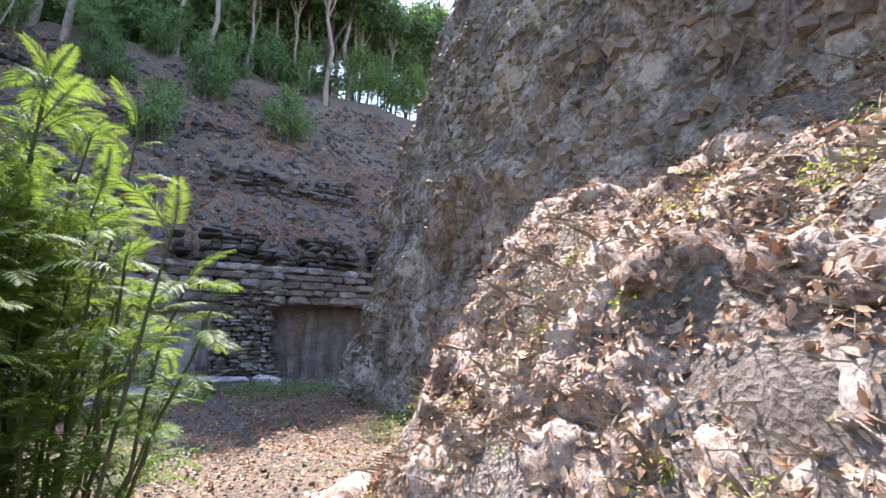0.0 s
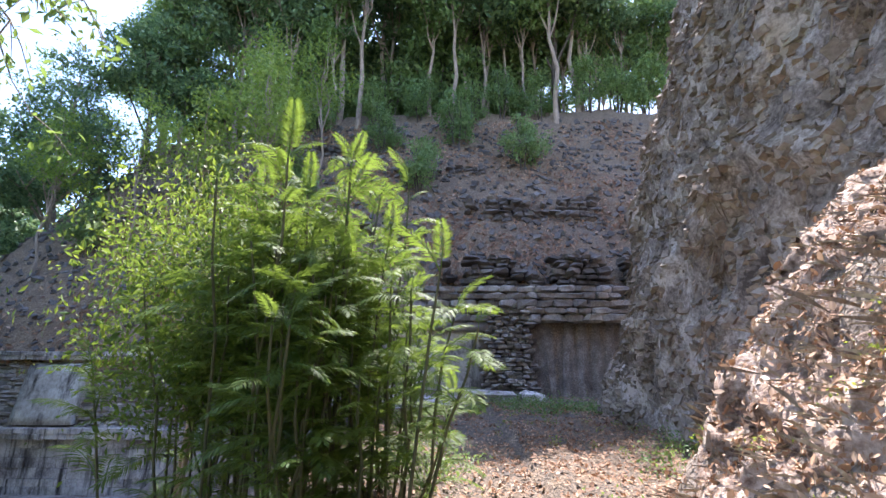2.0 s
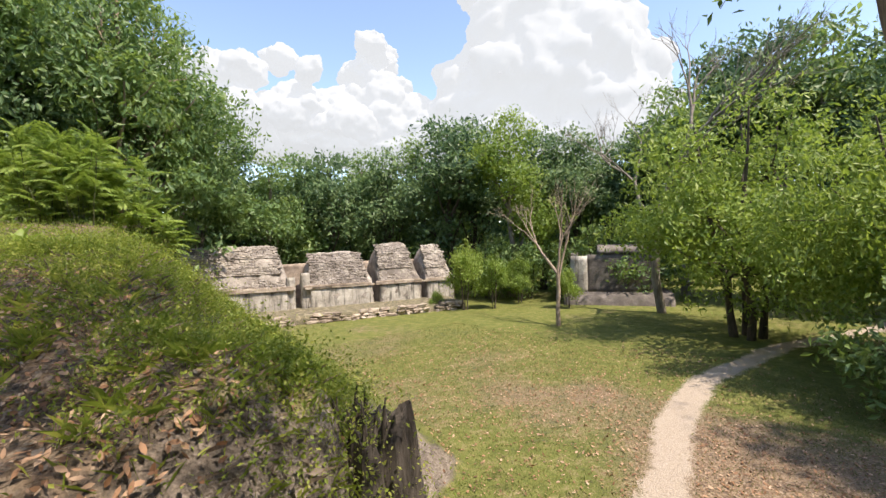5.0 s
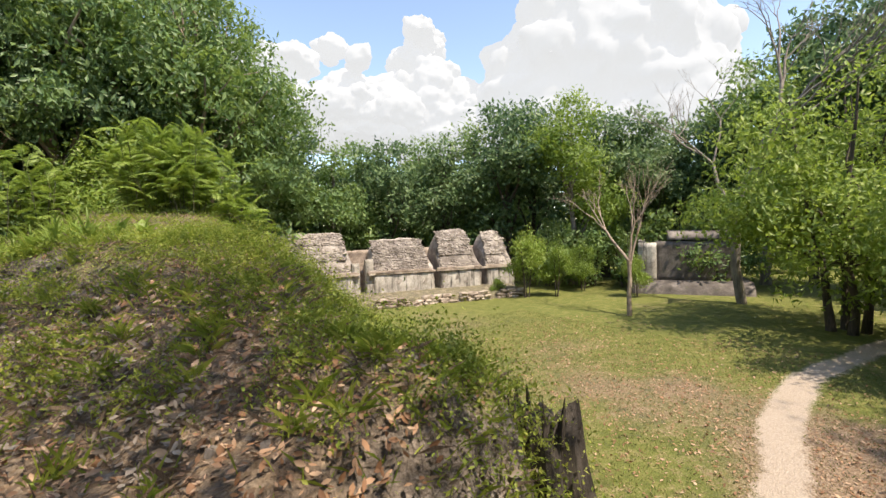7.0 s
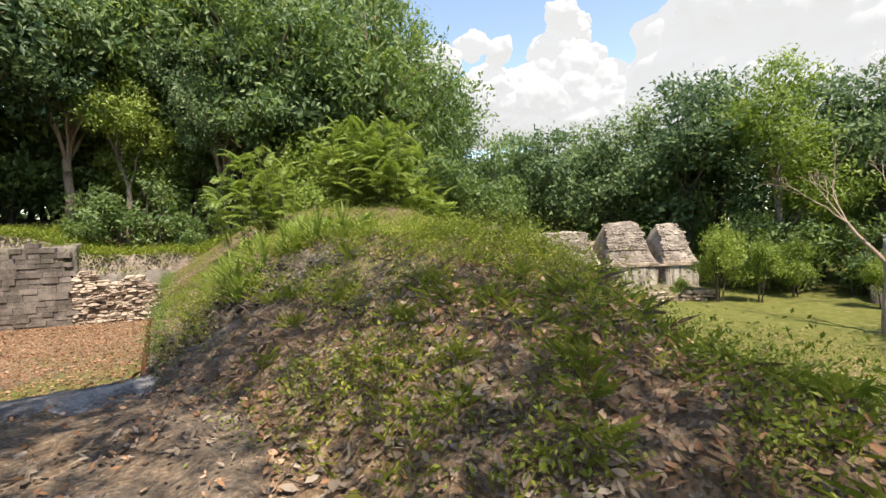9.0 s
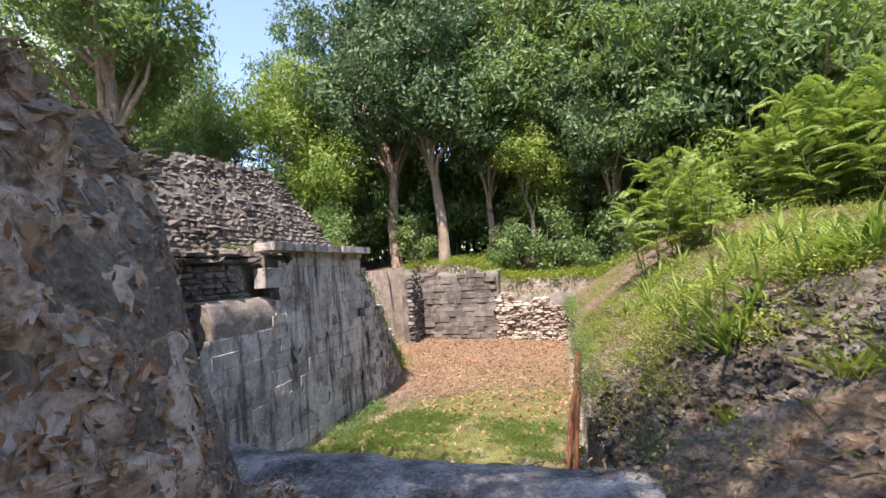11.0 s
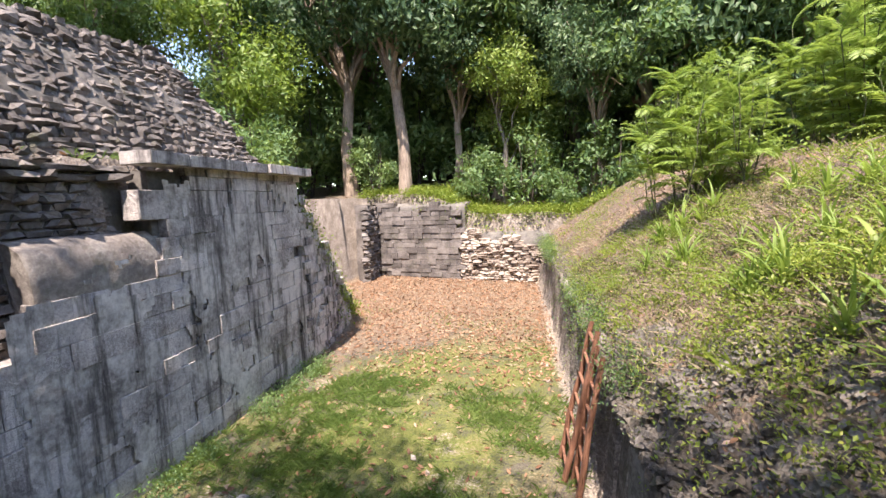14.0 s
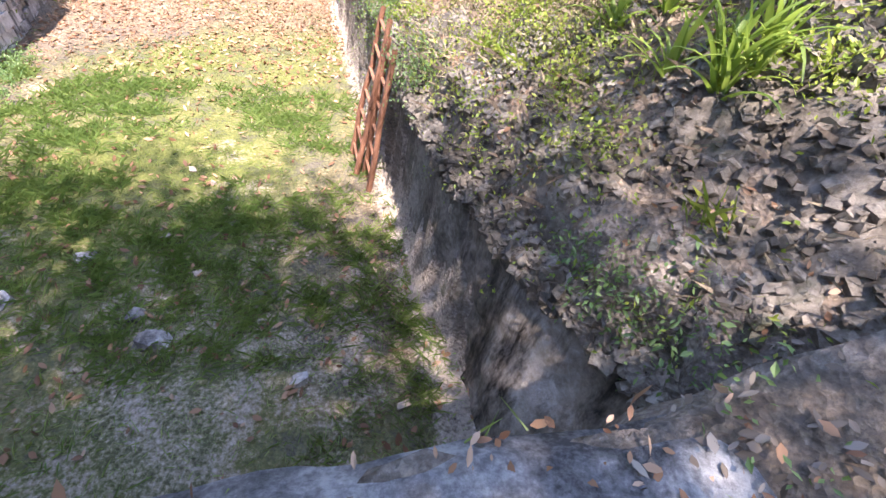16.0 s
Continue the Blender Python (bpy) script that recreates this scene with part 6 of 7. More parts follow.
stuff("leaf_litter", flat_leaves(pos, nr_, r_, 0.10), M_DRY, "fallen leaves on the courtyard floor", "leaves")
pos, nr_, r_ = scatter(40000, -24, -3, -20, 9, lambda x, y, z, sl, r: (z < PLAZA + 0.6) & (path_dist(x, y) > 0.6) & (r.uniform(0, 1, len(x)) < 0.55 - 0.5 * fbm(x, y, 0.22, 3, 51) - 0.3 * S((-x - 16) / 8)), 4)
stuff("leaf_litter", flat_leaves(pos, nr_, r_, 0.09), M_DRY, "fallen dry leaves scattered over the grass", "leaves")
pos, nr_, r_ = scatter(26000, -2.5, 6.5, -8.5, 5.5, lambda x, y, z, sl, r: (uw(x, y)[1] < -1.0) & (z > 0.1) & (z < 4.6) & (sl < 3) & (r.uniform(0, 1, len(x)) < 0.95 - 0.14 * sl), 16)
stuff("leaf_litter", flat_leaves(pos, nr_, r_, 0.046, 0.05, 0.6), M_DRY, "crisp brown leaves caught on the earth bank", "leaves")
pos, nr_, r_ = scatter(3000, -2.5, 6, -3, 5.5, lambda x, y, z, sl, r: (uw(x, y)[1] < -1.0) & (z > 0.3) & (z < 4.6) & (fbm(x, y, 1.1, 2, 103) > 0.0), 17)
M_GRASS_STRAW = bark_mat("straw", (0.22, 0.16, 0.10), (0.52, 0.43, 0.30), 3.0)
M_ROOT = bark_mat("dry_roots", (0.12, 0.085, 0.06), (0.34, 0.26, 0.19), 3.0)
stuff("dry_stalks", blades(pos, nr_, r_, 0.26, 0.007, 1.6), M_ROOT, "thin dry roots and stalks hanging on the bank", "stalks")
pos, nr_, r_ = scatter(9000, -5, 7.5, -24, -3, lambda x, y, z, sl, r: (x < x_rim(y) + 0.1) & (uw(x, y)[1] > 1.0) & (z > -1.5), 18)
stuff("dry_stalks", blades(pos, nr_, r_, 0.24, 0.007, 1.5), M_ROOT, "thin dry stalks lying on the mound", "stalks")
pos, nr_, r_ = scatter(15000, -3.2, 6.0, -8.8, -2.0, lambda x, y, z, sl, r: (x < x_rim(y) + 0.1) & (uw(x, y)[1] > 0.7) & (z > -2) & (r.uniform(0, 1, len(x)) < 0.25 + 0.6 * S((x + 1.6) / 1.5) * S((y + 10) / 3.5)), 31)
wm_ = fbm(pos[:, 0], pos[:, 1], 0.7, 2, 33) > -0.05
stuff("leaf_litter", flat_leaves(pos[wm_], nr_[wm_], r_, 0.07, 0.02, 0.45), M_DRY, "large crisp brown leaves lying on the mound", "leaves")
stuff("leaf_litter", flat_leaves(pos[~wm_], nr_[~wm_], r_, 0.08, 0.02, 0.45), M_DRY_GREY, "large weathered grey leaves lying on the shaded mound", "leaves")
def on_face(rows, amps, n, seed, keep):
    """Points and normals on a crumpled sheet."""
    r = random.Random(seed)
    ps, ns = [], []
    for _ in range(n):
        i, j = r.randrange(1, len(rows) - 1), r.randrange(1, len(rows[0]) - 1)
        q = Vector(rows[i][j])
        if not keep(q):
            continue
        c_, a_, b_ = (Vector(v_) + wavy(Vector(v_), amps) for v_ in (rows[i][j], rows[i + 1][j], rows[i][j + 1]))
        m_ = (b_ - c_).cross(a_ - c_).normalized()
        if m_.z < 0:
            m_ = -m_
        ps.append(c_ + (a_ - c_) * r.random() + (b_ - c_) * r.random())
        ns.append(m_)
    return np.array(ps), np.array(ns), np.random.default_rng(seed)


pos, nr_, r_ = on_face(BANK_ROWS, BANK_AMPS, 32000, 41, lambda q: 0.05 < q.z < 4.8)
lie_ = (nr_[:, 2] + 0.9 * fbm(pos[:, 0] + pos[:, 2], pos[:, 1], 1.3, 2, 121) + r_.normal(0, 0.15, len(pos))) > 0.22
stuff("leaf_litter", flat_leaves(pos[lie_], nr_[lie_], r_, 0.066, 0.012, 0.6), M_DRY, "crisp curled brown leaves lodged on the bank", "leaves")
stuff("leaf_litter", flat_leaves(pos[~lie_][::2], nr_[~lie_][::2], r_, 0.04, 0.008, 0.5), M_DRY_GREY, "grey leaf scraps clinging to the bank", "leaves")
pos, nr_, r_ = on_face(BANK_ROWS, BANK_AMPS, 30000, 49, lambda q: 0.05 < q.z < 4.8)
stuff("leaf_litter", flat_leaves(pos, nr_, r_, 0.032, 0.01, 0.6), M_DRY, "small crumbled brown leaves all over the bank", "leaves")
pos, nr_, r_ = on_face(BANK_ROWS, BANK_AMPS, 26000, 42, lambda q: 0.1 < q.z < 4.8)
pk_ = fbm(pos[:, 0] + pos[:, 2], pos[:, 1], 1.6, 2, 125) > -0.05
rt_ = blades(pos[pk_], nr_[pk_], r_, 0.15, 0.0045, 2.2)
stuff("dry_stalks", rt_, M_GRASS_STRAW, "fine straw-coloured roots and stalks tangled on the bank", "stalks")
pos, nr_, r_ = on_face(BANK_ROWS, BANK_AMPS, 1100, 43, lambda q: 0.1 < q.z < 4.8)
pk_ = fbm(pos[:, 0] + pos[:, 2], pos[:, 1], 0.9, 2, 127) > 0.0
stuff("creeping_herbs", leaf_cloud(pos[pk_][::3] + nr_[pk_][::3] * 0.04, 0.055, 40, 0.03, r_, -0.2, 0.5), M_HERB, "green sprouts rooted in the earth bank", "herbs")
pos, nr_, r_ = on_face(CLIFF_ROWS, CLIFF_AMPS, 9000, 44, lambda q: q.z > 1.5)
pk_ = fbm(pos[:, 0] * 1.3, pos[:, 1] + 0.2 * pos[:, 2], 0.6, 2, 129) > 0.12
hang_ = blades(pos[pk_], -nr_[pk_], r_, 0.42, 0.006, 0.3)
hv_ = hang_[0].reshape(-1, 4, 3)
hv_[:, :, 2] = 2 * hv_[:, :1, 2] - hv_[:, :, 2]
stuff("dry_stalks", (hv_.reshape(-1, 3), hang_[1]), M_ROOT, "thin grey roots hanging down the cliff", "roots")
pos, nr_, r_ = on_face(CLIFF_ROWS, CLIFF_AMPS, 5000, 45, lambda q: q.z > 1.0)
pk_ = fbm(pos[:, 0] + pos[:, 2] * 0.7, pos[:, 1], 0.8, 2, 135) > 0.1
stuff("leaf_litter", flat_leaves(pos[pk_], nr_[pk_], r_, 0.08, 0.03, 0.5), M_DRY, "brown leaves caught on the cliff face", "leaves")
# grass
pos, nr_, r_ = scatter(120000, -22, -3, -24, 3, lambda x, y, z, sl, r: (z < PLAZA + 0.6) & (path_dist(x, y) > 0.5) & (r.uniform(0, 1, len(x)) < 0.6 + 0.3 * fbm(x, y, 0.22, 3, 51)), 5)
M_GRASS = leaf_mat("grass_blades", (0.06, 0.085, 0.02), (0.14, 0.16, 0.04), (0.32, 0.28, 0.11), 0.3, 0.6)
M_GRASS_GREEN = leaf_mat("green_grass", (0.09, 0.15, 0.04), (0.19, 0.28, 0.075), (0.36, 0.40, 0.15), 0.45, 0.5)
stuff("grass", blades(pos, nr_, r_, 0.08, 0.014), M_GRASS, "short dry yellow-green grass on the plaza", "grass")
pos, nr_, r_ = scatter(110000, 4, 16, -24, -8.6, lambda x, y, z, sl, r: in_court(x, y) & (sl < 1) & (fbm(x, y, 0.55, 3, 91) + 0.35 * r.normal(0, 1, len(x)) + 0.3 * fbm(x, y, 2.2, 2, 92) + 0.4 * S((y + 16) / 4) > 0.62), 6)
stuff("grass", blades(pos, nr_, r_, 0.10 * (0.5 + r_.random(len(pos)) ** 2), 0.009, 0.9), M_GRASS_GREEN, "green grass tufts on the shaded courtyard floor", "grass")
pos, nr_, r_ = scatter(150000, -5, 8, -30, -2.2, lambda x, y, z, sl, r: (x < x_rim(y) + 0.05) & ((y < -13.5) | (y > -9.2) | (x < x_rim(y) - 2.2)) & (uw(x, y)[1] > 1.0) & (z > -2.5) & (fbm(x, y, 0.6, 3, 95) + 0.25 * r.normal(0, 1, len(x)) + 0.45 * S((0.2 - x) / 2) - 0.12 * S((x + 1.2) / 1.5) * S((y + 8) / 3) - 0.3 * S((x - 1.0) / 1.5) > 0.24), 7)
stuff("low_plants", blades(pos, nr_, r_, 0.16, 0.010, 0.8), M_HERB, "low bright green herbs covering the mound", "herbs")


def small_leaves(pos, nr_, r, per, spread, size, lift):
    n = len(pos)
    return leaf_cloud(pos + nr_ * lift, spread, per, size, r, -0.2, 0.5)


pos, nr_, r_ = scatter(10000, -5, 7, -30, -2.6, lambda x, y, z, sl, r: (x < x_rim(y) + 0.3) & (uw(x, y)[1] > 1.2) & (z > -3) & (fbm(x, y, 0.45, 3, 97) + 0.45 * S((0.0 - x) / 2) + 0.2 * r.normal(0, 1, len(x)) - 0.2 * S((x + 1.2) / 1.5) * S((y + 8) / 3) > 0.2), 8)
stuff("creeping_herbs", small_leaves(pos, nr_, r_, 26, 0.12, 0.04, 0.09), M_HERB, "dense creeping herbs with small leaves on the mound", "herbs")
pos, nr_, r_ = scatter(11000, -5.5, 3.2, -13, -2.8, lambda x, y, z, sl, r: (uw(x, y)[1] > 1.7) & (z > -3.2) & (fbm(x, y, 0.5, 3, 107) + 0.55 * S((0.3 - x) / 1.8) + 0.15 * r.normal(0, 1, len(x)) - 0.12 * S((x + 1.2) / 1.5) * S((y + 8) / 3) > 0.26), 21)
stuff("creeping_herbs", small_leaves(pos, nr_, r_, 14, 0.12 + 0.1 * (fbm(pos[:, 0], pos[:, 1], 1.2, 2, 123) > 0.1), 0.045, 0.13), M_HERB, "thick bright green herbs on the sunny flank of the mound", "herbs")
pos, nr_, r_ = scatter(260, -2.6, 4.4, -14, -3.6, lambda x, y, z, sl, r: (x < x_rim(y) - 0.3) & (uw(x, y)[1] > 1.9) & (z > -2.2), 35)
stuff("creeping_herbs", small_leaves(pos, nr_, r_, 150, 0.10 + 0.09 * r_.random(len(pos)), 0.045, 0.11), M_HERB, "leafy clumps of sunlit herbs on the mound", "herbs")
pos, nr_, r_ = scatter(110, -2.0, 5.0, -13, -3.0, lambda x, y, z, sl, r: (x < x_rim(y) - 0.2) & (uw(x, y)[1] > 1.3) & (z > -2.0), 36)
pos2, nr2_, r2_ = scatter(420, -1.5, 4.2, -17, -7.5, lambda x, y, z, sl, r: (x < x_rim(y) - 0.9) & (z > 0.3) & (fbm(x, y, 0.6, 2, 143) > -0.1), 48)
stuff("creeping_herbs", small_leaves(pos2, nr2_, r2_, 90, 0.07 + 0.09 * r2_.random(len(pos2)), 0.042, 0.08), M_HERB, "yellow-green leafy herbs in clumps over the mound's back", "herbs")
rep_ = np.repeat(np.arange(len(pos)), 40)
stuff("grass", blades(pos[rep_] + r_.normal(0, 0.06, (len(rep_), 3)) * (1, 1, 0.3), nr_[rep_], r_, 0.2, 0.010, 0.7), M_HERB, "green grassy tufts on the mound", "grass")
pos, nr_, r_ = scatter(900, -6, 6.5, -7.2, 14, lambda x, y, z, sl, r: (z > -0.8) & (np.abs(uw(x, y)[1]) > 0.9) & (fbm(x, y, 0.9, 2, 99) > 0.05), 9)
stuff("creeping_herbs", small_leaves(pos, nr_, r_, 34, 0.055, 0.032, 0.06), M_HERB, "small green seedlings rooted in the stony bank", "herbs")
pos, nr_, r_ = scatter(700, 3.6, 12.5, -29, -8.6, lambda x, y, z, sl, r: (np.abs(x - x_cut(y) - 0.12) < 0.22) | (np.abs(y - y_edge(x) + 0.35) < 0.18), 10)
stuff("creeping_herbs", small_leaves(pos, nr_, r_, 26, 0.13, 0.045, 0.08), M_LEAF, "ferns and herbs along the foot of the walls", "herbs")


M_MOSS = leaf_mat("olive_moss", (0.05, 0.062, 0.018), (0.125, 0.135, 0.035), (0.26, 0.23, 0.085), 0.3, 0.6)
pos, nr_, r_ = scatter(9000, 2.0, 6.5, -20.5, -9.6, lambda x, y, z, sl, r: (x < x_rim(y) + 0.16) & (x > x_rim(y) - 3.2) & (z > -1.2) & (fbm(x, y, 1.3, 3, 113) + 0.2 * r.normal(0, 1, len(x)) + 0.6 * S((-y - 10.8) / 1.6) > 0.48), 32)
wm_ = fbm(pos[:, 0], pos[:, 1], 1.7, 2, 115) > 0.05
stuff("creeping_herbs", small_leaves(pos[wm_], nr_[wm_], r_, 15, 0.085, 0.038, 0.06), M_MOSS, "olive moss and small herbs on the mound's shoulder", "herbs")
stuff("creeping_herbs", small_leaves(pos[~wm_], nr_[~wm_], r_, 13, 0.085, 0.042, 0.06), M_HERB, "light green herbs on the mound's shoulder", "herbs")
pos, nr_, r_ = scatter(26000, 1.0, 7.0, -23, -9.8, lambda x, y, z, sl, r: (x < x_rim(y) + 0.1) & (x > x_rim(y) - 3.0) & (fbm(x, y, 1.1, 2, 117) > -0.05), 33)
stuff("dry_stalks", blades(pos, nr_, r_, 0.15, 0.008, 1.3), M_GRASS_STRAW, "straw-coloured dry grass on the mound's shoulder", "grass")
# tufts of longer grass on the courtyard floor
pos, nr_, r_ = scatter(1300, 4.6, 13, -17.0, -8.8, lambda x, y, z, sl, r: in_court(x, y) & (sl < 1) & (fbm(x, y, 0.7, 3, 119) + 0.15 * r.normal(0, 1, len(x)) > 0.05), 34)
rep_ = np.repeat(np.arange(len(pos)), 34)
tp_ = pos[rep_] + r_.normal(0, 0.09, (len(rep_), 3)) * (1, 1, 0)
stuff("grass", blades(tp_, nr_[rep_], r_, 0.17, 0.009, 0.8), M_GRASS_GREEN, "lush green grass tufts on the courtyard floor", "grass")


wd_ = np.random.default_rng(57)
ws_ = wd_.uniform(0.5, 9.5, 330)
wp_ = np.array([east_pt(float(a_), 0.42 + abs(float(b_)), COURT + 0.1)[:] for a_, b_ in zip(ws_, wd_.normal(0, 0.3, 330))])
pk_ = fbm(ws_, ws_ * 0.4, 0.9, 2, 145) > -0.1
stuff("creeping_herbs", leaf_cloud(wp_[pk_], 0.13, 26, 0.07, wd_, -0.2, 0.35), M_LEAF, "green weeds along the foot of the ruined wall", "herbs")
# growth hanging over the rim of the courtyard and on the banks behind it
rim_ = np.random.default_rng(55)
yr_ = rim_.uniform(-29, -9.6, 1500)
pr_ = np.stack([x_rim(yr_) + rim_.normal(0.16, 0.16, 1500), yr_, rim_.normal(-0.42, 0.16, 1500)], 1)
pk_ = fbm(yr_, yr_ * 0.7, 0.9, 2, 15) > 0.0
stuff("creeping_herbs", leaf_cloud(pr_[pk_], 0.11, 16, 0.05, rim_, 0.7, 0.4), M_LEAF, "green herbs hanging over the rim of the courtyard", "herbs")
stuff("creeping_herbs", leaf_cloud(pr_[:450] - (0.2, 0, -0.12), 0.13, 16, 0.05, rim_, 0.3, 0.4), M_HERB, "bright herbs along the rim of the mound", "herbs")
pos, nr_, r_ = scatter(2600, 6, 20, -33.5, -30.1, lambda x, y, z, sl, r: (z > -0.5) & (fbm(x, y, 0.5, 2, 105) > -0.25), 19)
stuff("creeping_herbs", small_leaves(pos, nr_, r_, 18, 0.2, 0.12, 0.12), M_HERB, "bright herbs on top of the back wall", "herbs")
pos, nr_, r_ = scatter(900, 12.9, 15.5, -22.5, -17.0, lambda x, y, z, sl, r: z > -2.2, 20)
stuff("creeping_herbs", small_leaves(pos, nr_, r_, 20, 0.14, 0.1, 0.1), M_HERB, "bright ferns on the broken end of the wall", "herbs")


tp_ = np.array([east_pt(9.3 + rim_.uniform(0, 3.6), -0.1 + rim_.normal(0, 0.2), 0.0)[:] for _ in range(260)])
tp_[:, 2] = 1.75 - 1.1 * np.array([(Vector(q_) - E0).dot(EA) - 9.3 for q_ in tp_]) + rim_.normal(0.05, 0.12, 260)
stuff("creeping_herbs", leaf_cloud(tp_, 0.14, 22, 0.1, rim_, 0.5, 0.35), M_HERB, "bright ferns hanging over the stepped end of the wall", "herbs")


def loose_stones(n, box, keep, seed, size, mat, label):
    pos, nr_, r = scatter(n, *box, keep, seed)
    vs, fs, o = [], [], 0
    for p_, q_ in zip(pos, nr_):
        v, f = CHIPS[int(r.integers(24))]
        s_ = size * r.uniform(0.4, 1.6) * np.array([r.uniform(0.8, 1.5), r.uniform(0.7, 1.1), r.uniform(0.4, 0.75)])
        e_ = Vector(q_).to_track_quat("Z", "X").to_matrix() @ Euler((r.normal(0, 0.3), r.normal(0, 0.3), r.uniform(0, 6.28))).to_matrix()
        vs.append((v * s_) @ np.array(e_).T + p_ + q_ * s_[2] * 0.15)
        fs.append(f + o)
        o += len(v)
    return stuff("loose_stones", (np.concatenate(vs), np.concatenate(fs)), mat, label, "stones")


pos, nr_, r_ = scatter(90000, -26, 5, 1.5, 28, lambda x, y, z, sl, r: (fq(x, y)[1] > 0.4) & (z > 0.5) & (z < 16) & (fbm(x, y, 0.5, 3, 131) + 0.2 * r.normal(0, 1, len(x)) > -0.05), 37)
stuff("leaf_litter", flat_leaves(pos, nr_, r_, 0.17, 0.02, 0.5), M_DRY, "red-brown fallen leaves over the slope of the hill", "leaves")
pos, nr_, r_ = scatter(17000, -8, 4, 1.2, 13, lambda x, y, z, sl, r: (z > -3) & (z < 1.0) & (sl < 1.5) & (fbm(x, y, 0.9, 2, 133) + 0.2 * r.normal(0, 1, len(x)) > -0.1), 38)
stuff("leaf_litter", flat_leaves(pos, nr_, r_, 0.075, 0.02, 0.5), M_DRY, "thick red-brown leaf litter below the cliff", "leaves")
# the hill's stones use the dark stone, so its backlit shade is painted in
loose_stones(9000, (-30, 4, 3, 32), lambda x, y, z, sl, r: (fq(x, y)[1] > 0.6) & (sl > 0.6) & (z > 1.5) & (z < 16), 12, 0.2, M_VAULT, "rubble stones over the slope of the hill")
loose_stones(900, (-4, 6.5, -9, 6), lambda x, y, z, sl, r: (z > -0.8) & (sl < 2), 13, 0.05, M_RUBBLE, "small pale stones among the leaves")
pos, nr_, r_ = scatter(5200, 2.6, 8, -9.2, -6.5, lambda x, y, z, sl, r: (sl < 0.6) & (z > -0.4) & (fbm(x, y, 0.8, 2, 137) + 0.5 * S((4.2 - x) / 1.2) > 0.1), 46)
stuff("leaf_litter", flat_leaves(pos[::2], nr_[::2], r_, 0.06, 0.02, 0.4), M_DRY_GREY, "weathered leaves lying behind the rounded wall top", "leaves")
pos, nr_, r_ = scatter(1500, -7, 0.5, 5, 13.5, lambda x, y, z, sl, r: (z < 1.2) & (z > -2.5) & (sl < 1.2) & (fbm(x, y, 0.5, 2, 139) > 0.0), 47)
stuff("creeping_herbs", small_leaves(pos, nr_, r_, 22, 0.13, 0.06, 0.09), M_LEAF, "low green herbs at the foot of the palace corner", "herbs")
loose_stones(420, (4, 12.5, -30, -9), lambda x, y, z, sl, r: in_court(x, y) & ((x - x_cut(y) < 1.0) | (r.uniform(0, 1, len(x)) < 0.06)), 14, 0.08, M_RUBBLE_DRY, "pale stones along the foot of the courtyard wall")
for k_, (x, y, sz_) in enumerate(((7.6, -11.0, 0.2), (7.9, -11.3, 0.13), (9.3, -11.4, 0.16), (8.8, -12.1, 0.14), (10.2, -12.2, 0.18), (6.0, -10.6, 0.12), (10.6, -11.6, 0.15), (9.9, -10.9, 0.13))):
    ob = tagged(new("fallen_stone", shared("rubble", k_, M_PLASTER)), "pale broken stone lying in the courtyard grass", "stone", "stones in the courtyard")
    ob.matrix_world = Matrix.LocRotScale((x, y, gz(x, y) + sz_ * 0.2), Euler((0.2, 0.1 * k_, 1.3 * k_)).to_quaternion(), Vector((sz_ * 1.5, sz_, sz_ * 0.7)))
# the dark broken stump on the edge of the mound: fluted sides, splintered hollow top
def stump(at, radius, tall_, seed):
    ob = thing("stump", at, "dark weathered splintered stump on the edge of the mound", "stump")
    r = random.Random(seed)
    n, m = 56, 22
    vs = []
    for i in range(m + 1):
        t = i / m
        for k in range(n):
            a = 2 * math.pi * k / n
            flute = 1 + 0.13 * math.sin(7 * a + 1.3 * t) + 0.07 * math.sin(17 * a - 2 * t) + 0.12 * noise.noise(Vector((math.cos(a) * 2, math.sin(a) * 2, t * 1.5)))
            rad = radius * flute * (1.3 - 0.45 * t + 0.35 * (1 - t) ** 4)
            top = tall_ * (0.82 + 0.22 * noise.noise(Vector((math.cos(a) * 1.4, math.sin(a) * 1.4, 7.0))) + 0.12 * noise.noise(Vector((math.cos(a) * 6, math.sin(a) * 6, 2.0))))
            vs.append((math.cos(a) * rad, math.sin(a) * rad, -0.5 + (top + 0.5) * t))
    rim0 = len(vs) - n
    for k in range(n):
        x, y, z = vs[rim0 + k]
        vs.append((x * 0.72, y * 0.72, z - 0.04))
    for k in range(n):
        x, y, z = vs[rim0 + k]
        vs.append((x * 0.45, y * 0.45, tall_ * 0.45))
    fs = [(i * n + k, i * n + (k + 1) % n, (i + 1) * n + (k + 1) % n, (i + 1) * n + k) for i in range(m + 2) for k in range(n)]
    fs.append(tuple((m + 2) * n + k for k in range(n)))
    me_ = bpy.data.meshes.new("body")
    me_.from_pydata(vs, [], fs)
    me_.materials.append(M_BARK_STUMP)
    part("body", me_, ob)
    for k in range(9):
        a = r.uniform(0, 6.28)
        b = Vector((math.cos(a), math.sin(a), 0)) * radius * r.uniform(0.6, 0.85)
        v, f = tube([b + Vector((0, 0, tall_ * 0.7)), b * 1.05 + Vector((0, 0, tall_ * 0.95)), b * 1.1 + Vector((r.uniform(-0.04, 0.04), r.uniform(-0.04, 0.04), tall_ * r.uniform(1.05, 1.25)))], [0.03, 0.022, 0.004], 5)
        part("splinter", mesh_np("splinter", [q_[:] for q_ in v], f, M_BARK_STUMP), ob)
    return ob


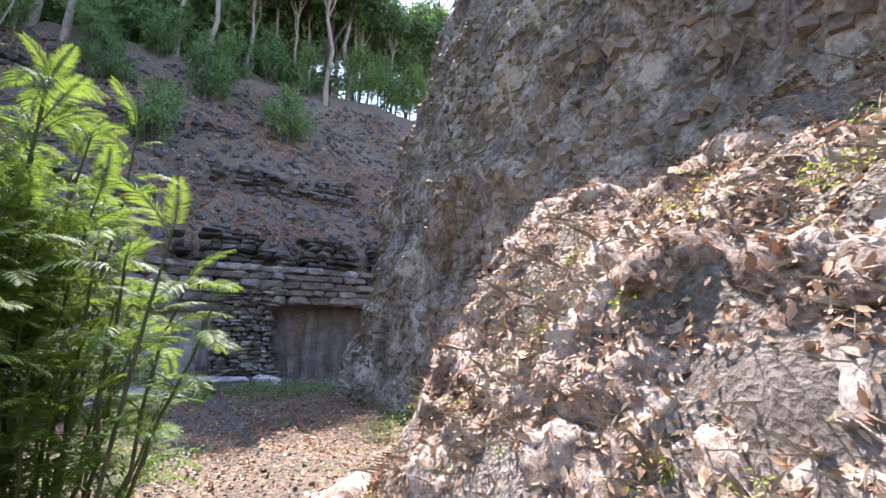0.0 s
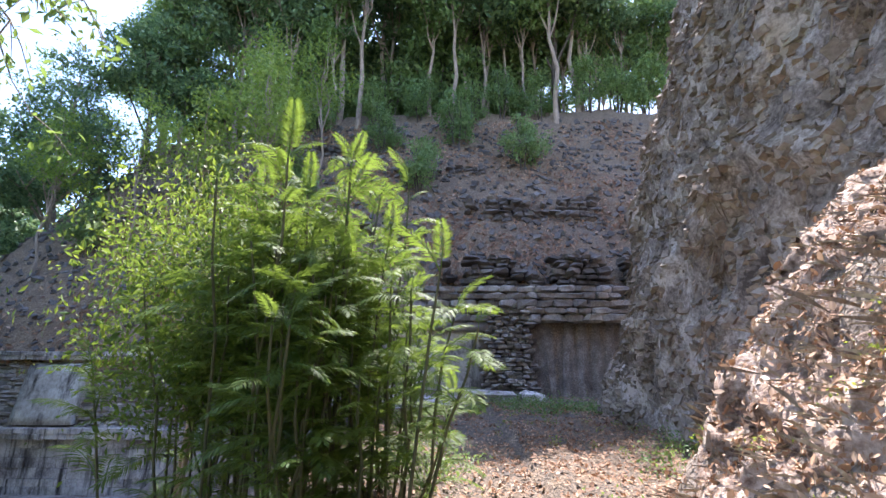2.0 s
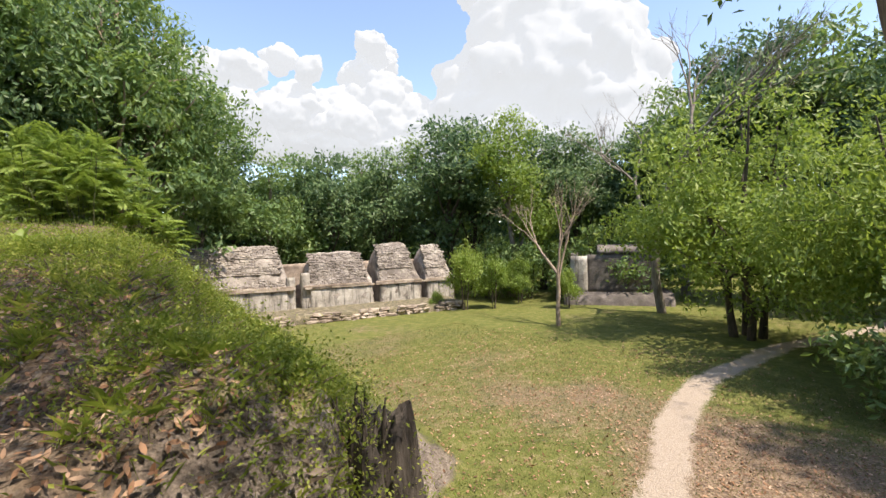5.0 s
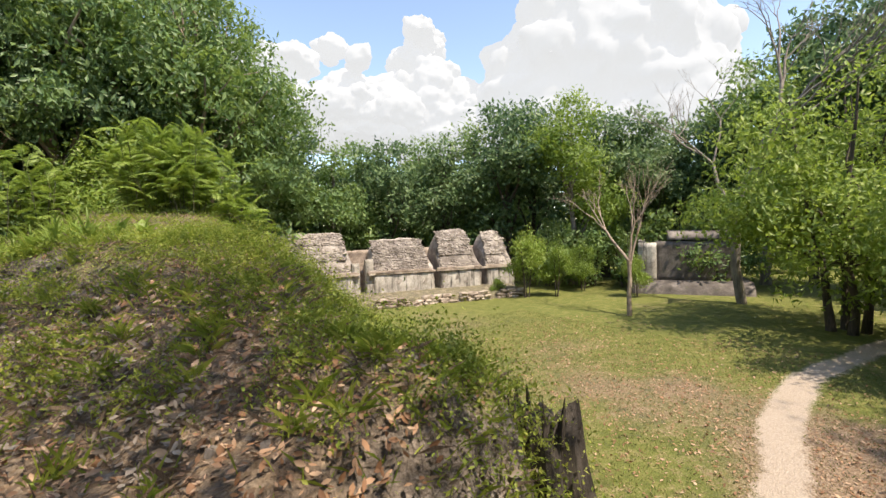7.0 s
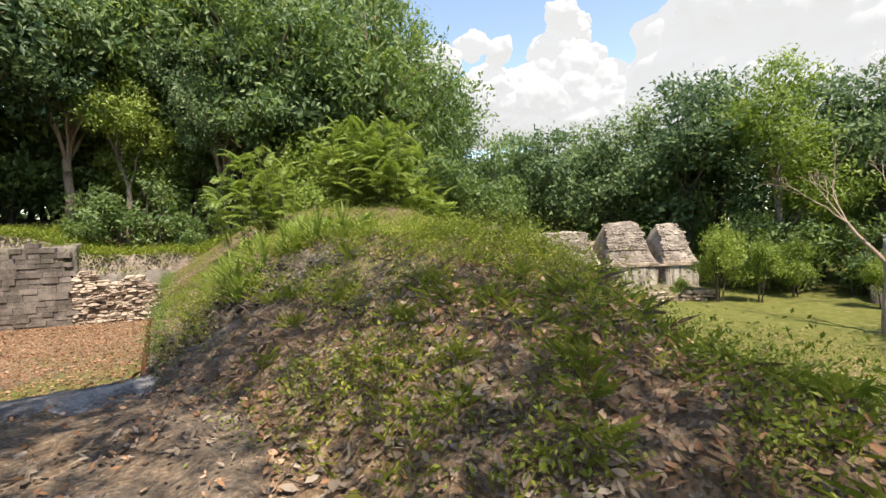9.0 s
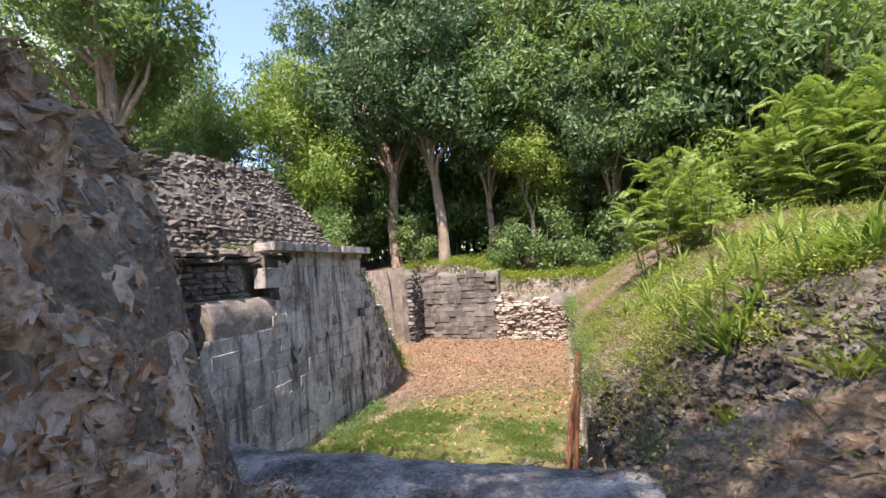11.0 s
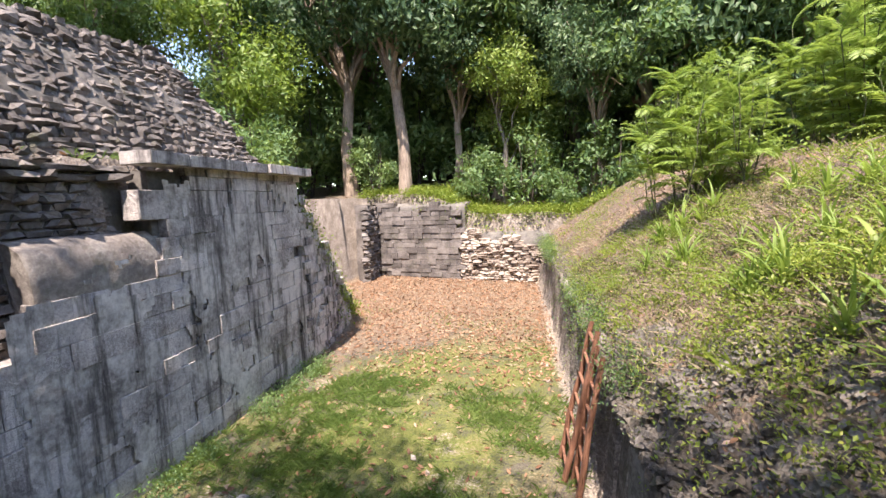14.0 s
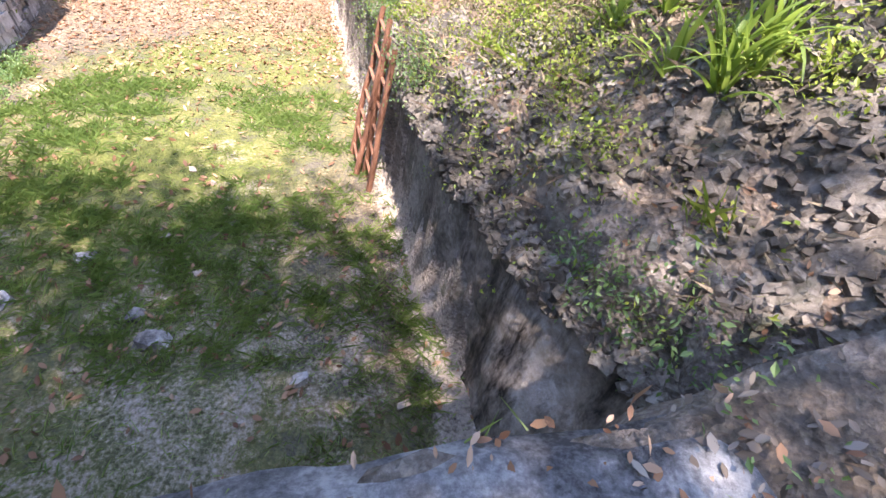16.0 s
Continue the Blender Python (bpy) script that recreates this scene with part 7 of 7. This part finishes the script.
M_BARK_STUMP = bark_mat("charred_bark", (0.02, 0.016, 0.013), (0.11, 0.092, 0.078), 2.0)
stump((-2.2, -3.8, -0.95), 0.42, 0.92, 3)

# ---------------------------------------------------------------- clouds
m_cloud, nt_c, p_c = nodes_of("glowing_cloud")
p_c.inputs["Base Color"].default_value = (0.10, 0.103, 0.108, 1)
p_c.inputs["Roughness"].default_value = 1.0
p_c.inputs["Specular IOR Level"].default_value = 0.0
# The glow stands in for sunlight scattered through the cloud and softens its shading.
p_c.inputs["Emission Color"].default_value = (0.80, 0.89, 1.0, 1)
p_c.inputs["Emission Strength"].default_value = 0.385


def cloud(az, el, wide, tall_, seed, puffs=46, d=1500):
    """A heap of billows: flat below, knobbly above; sizes in degrees as seen from the terrace."""
    r = random.Random(seed)
    bm_ = bmesh.new()
    W_, H_ = d * math.tan(radians(wide / 2)), d * math.tan(radians(tall_))
    for i in range(puffs):
        a = r.uniform(-1, 1)
        h_ = r.random() ** 1.3 * (1 - abs(a) ** 1.6)
        rad = H_ * r.uniform(0.13, 0.26) * (1.15 - 0.55 * h_)
        mt = Matrix.Translation((a * W_, r.uniform(-0.3, 0.3) * W_, h_ * H_ * 0.9)) @ Matrix.Diagonal((rad * 1.15, rad, rad * 0.9, 1))
        bmesh.ops.create_icosphere(bm_, subdivisions=2, radius=1.0, matrix=mt)
    big_ = [v.co.copy() for v in bm_.verts if v.co.z > H_ * 0.05]
    for i in range(puffs * 2):
        c_ = big_[r.randrange(len(big_))]
        rad = H_ * r.uniform(0.05, 0.12)
        bmesh.ops.create_icosphere(bm_, subdivisions=2, radius=1.0, matrix=Matrix.Translation(c_) @ Matrix.Diagonal((rad * 1.1, rad, rad * 0.9, 1)))
    for v in bm_.verts:
        n3 = noise.noise_vector(v.co / (H_ * 0.17)) + 0.5 * noise.noise_vector(v.co / (H_ * 0.07)) + 0.25 * noise.noise_vector(v.co / (H_ * 0.03))
        v.co += n3 * H_ * 0.045
        v.co.z = max(v.co.z, -H_ * 0.06)
    ob = tagged(new("cloud", bm_mesh("cloud", bm_, m_cloud, True)), "billowing white cumulus cloud in the blue sky", "cloud", "clouds")
    rm = ob.modifiers.new("union", "REMESH")
    rm.mode, rm.voxel_size, rm.use_smooth_shade = "VOXEL", H_ * 0.016 + 1.5, True
    for scale_, amp in ((0.22, 0.10), (0.09, 0.055), (0.04, 0.028)):
        tx = bpy.data.textures.new("billow", "CLOUDS")
        tx.noise_scale, tx.noise_depth = H_ * scale_, 2
        dm = ob.modifiers.new("billow", "DISPLACE")
        dm.texture, dm.strength, dm.mid_level, dm.texture_coords = tx, H_ * amp, 0.5, "LOCAL"
    p_ = polar(az, el, d)
    ob.location = p_
    ob.rotation_euler = (0, 0, radians(az))
    return ob


cloud(158, 11.5, 26, 13, 1, 60)
cloud(147, 12, 14, 14, 2, 40)
cloud(125, 12, 14, 27, 3, 70)
cloud(117, 13, 12, 9, 4, 34)
cloud(172, 14, 16, 10, 5, 34)
cloud(137, 9, 24, 8, 6, 40)
cloud(-112, 21, 16, 10, 7, 30)
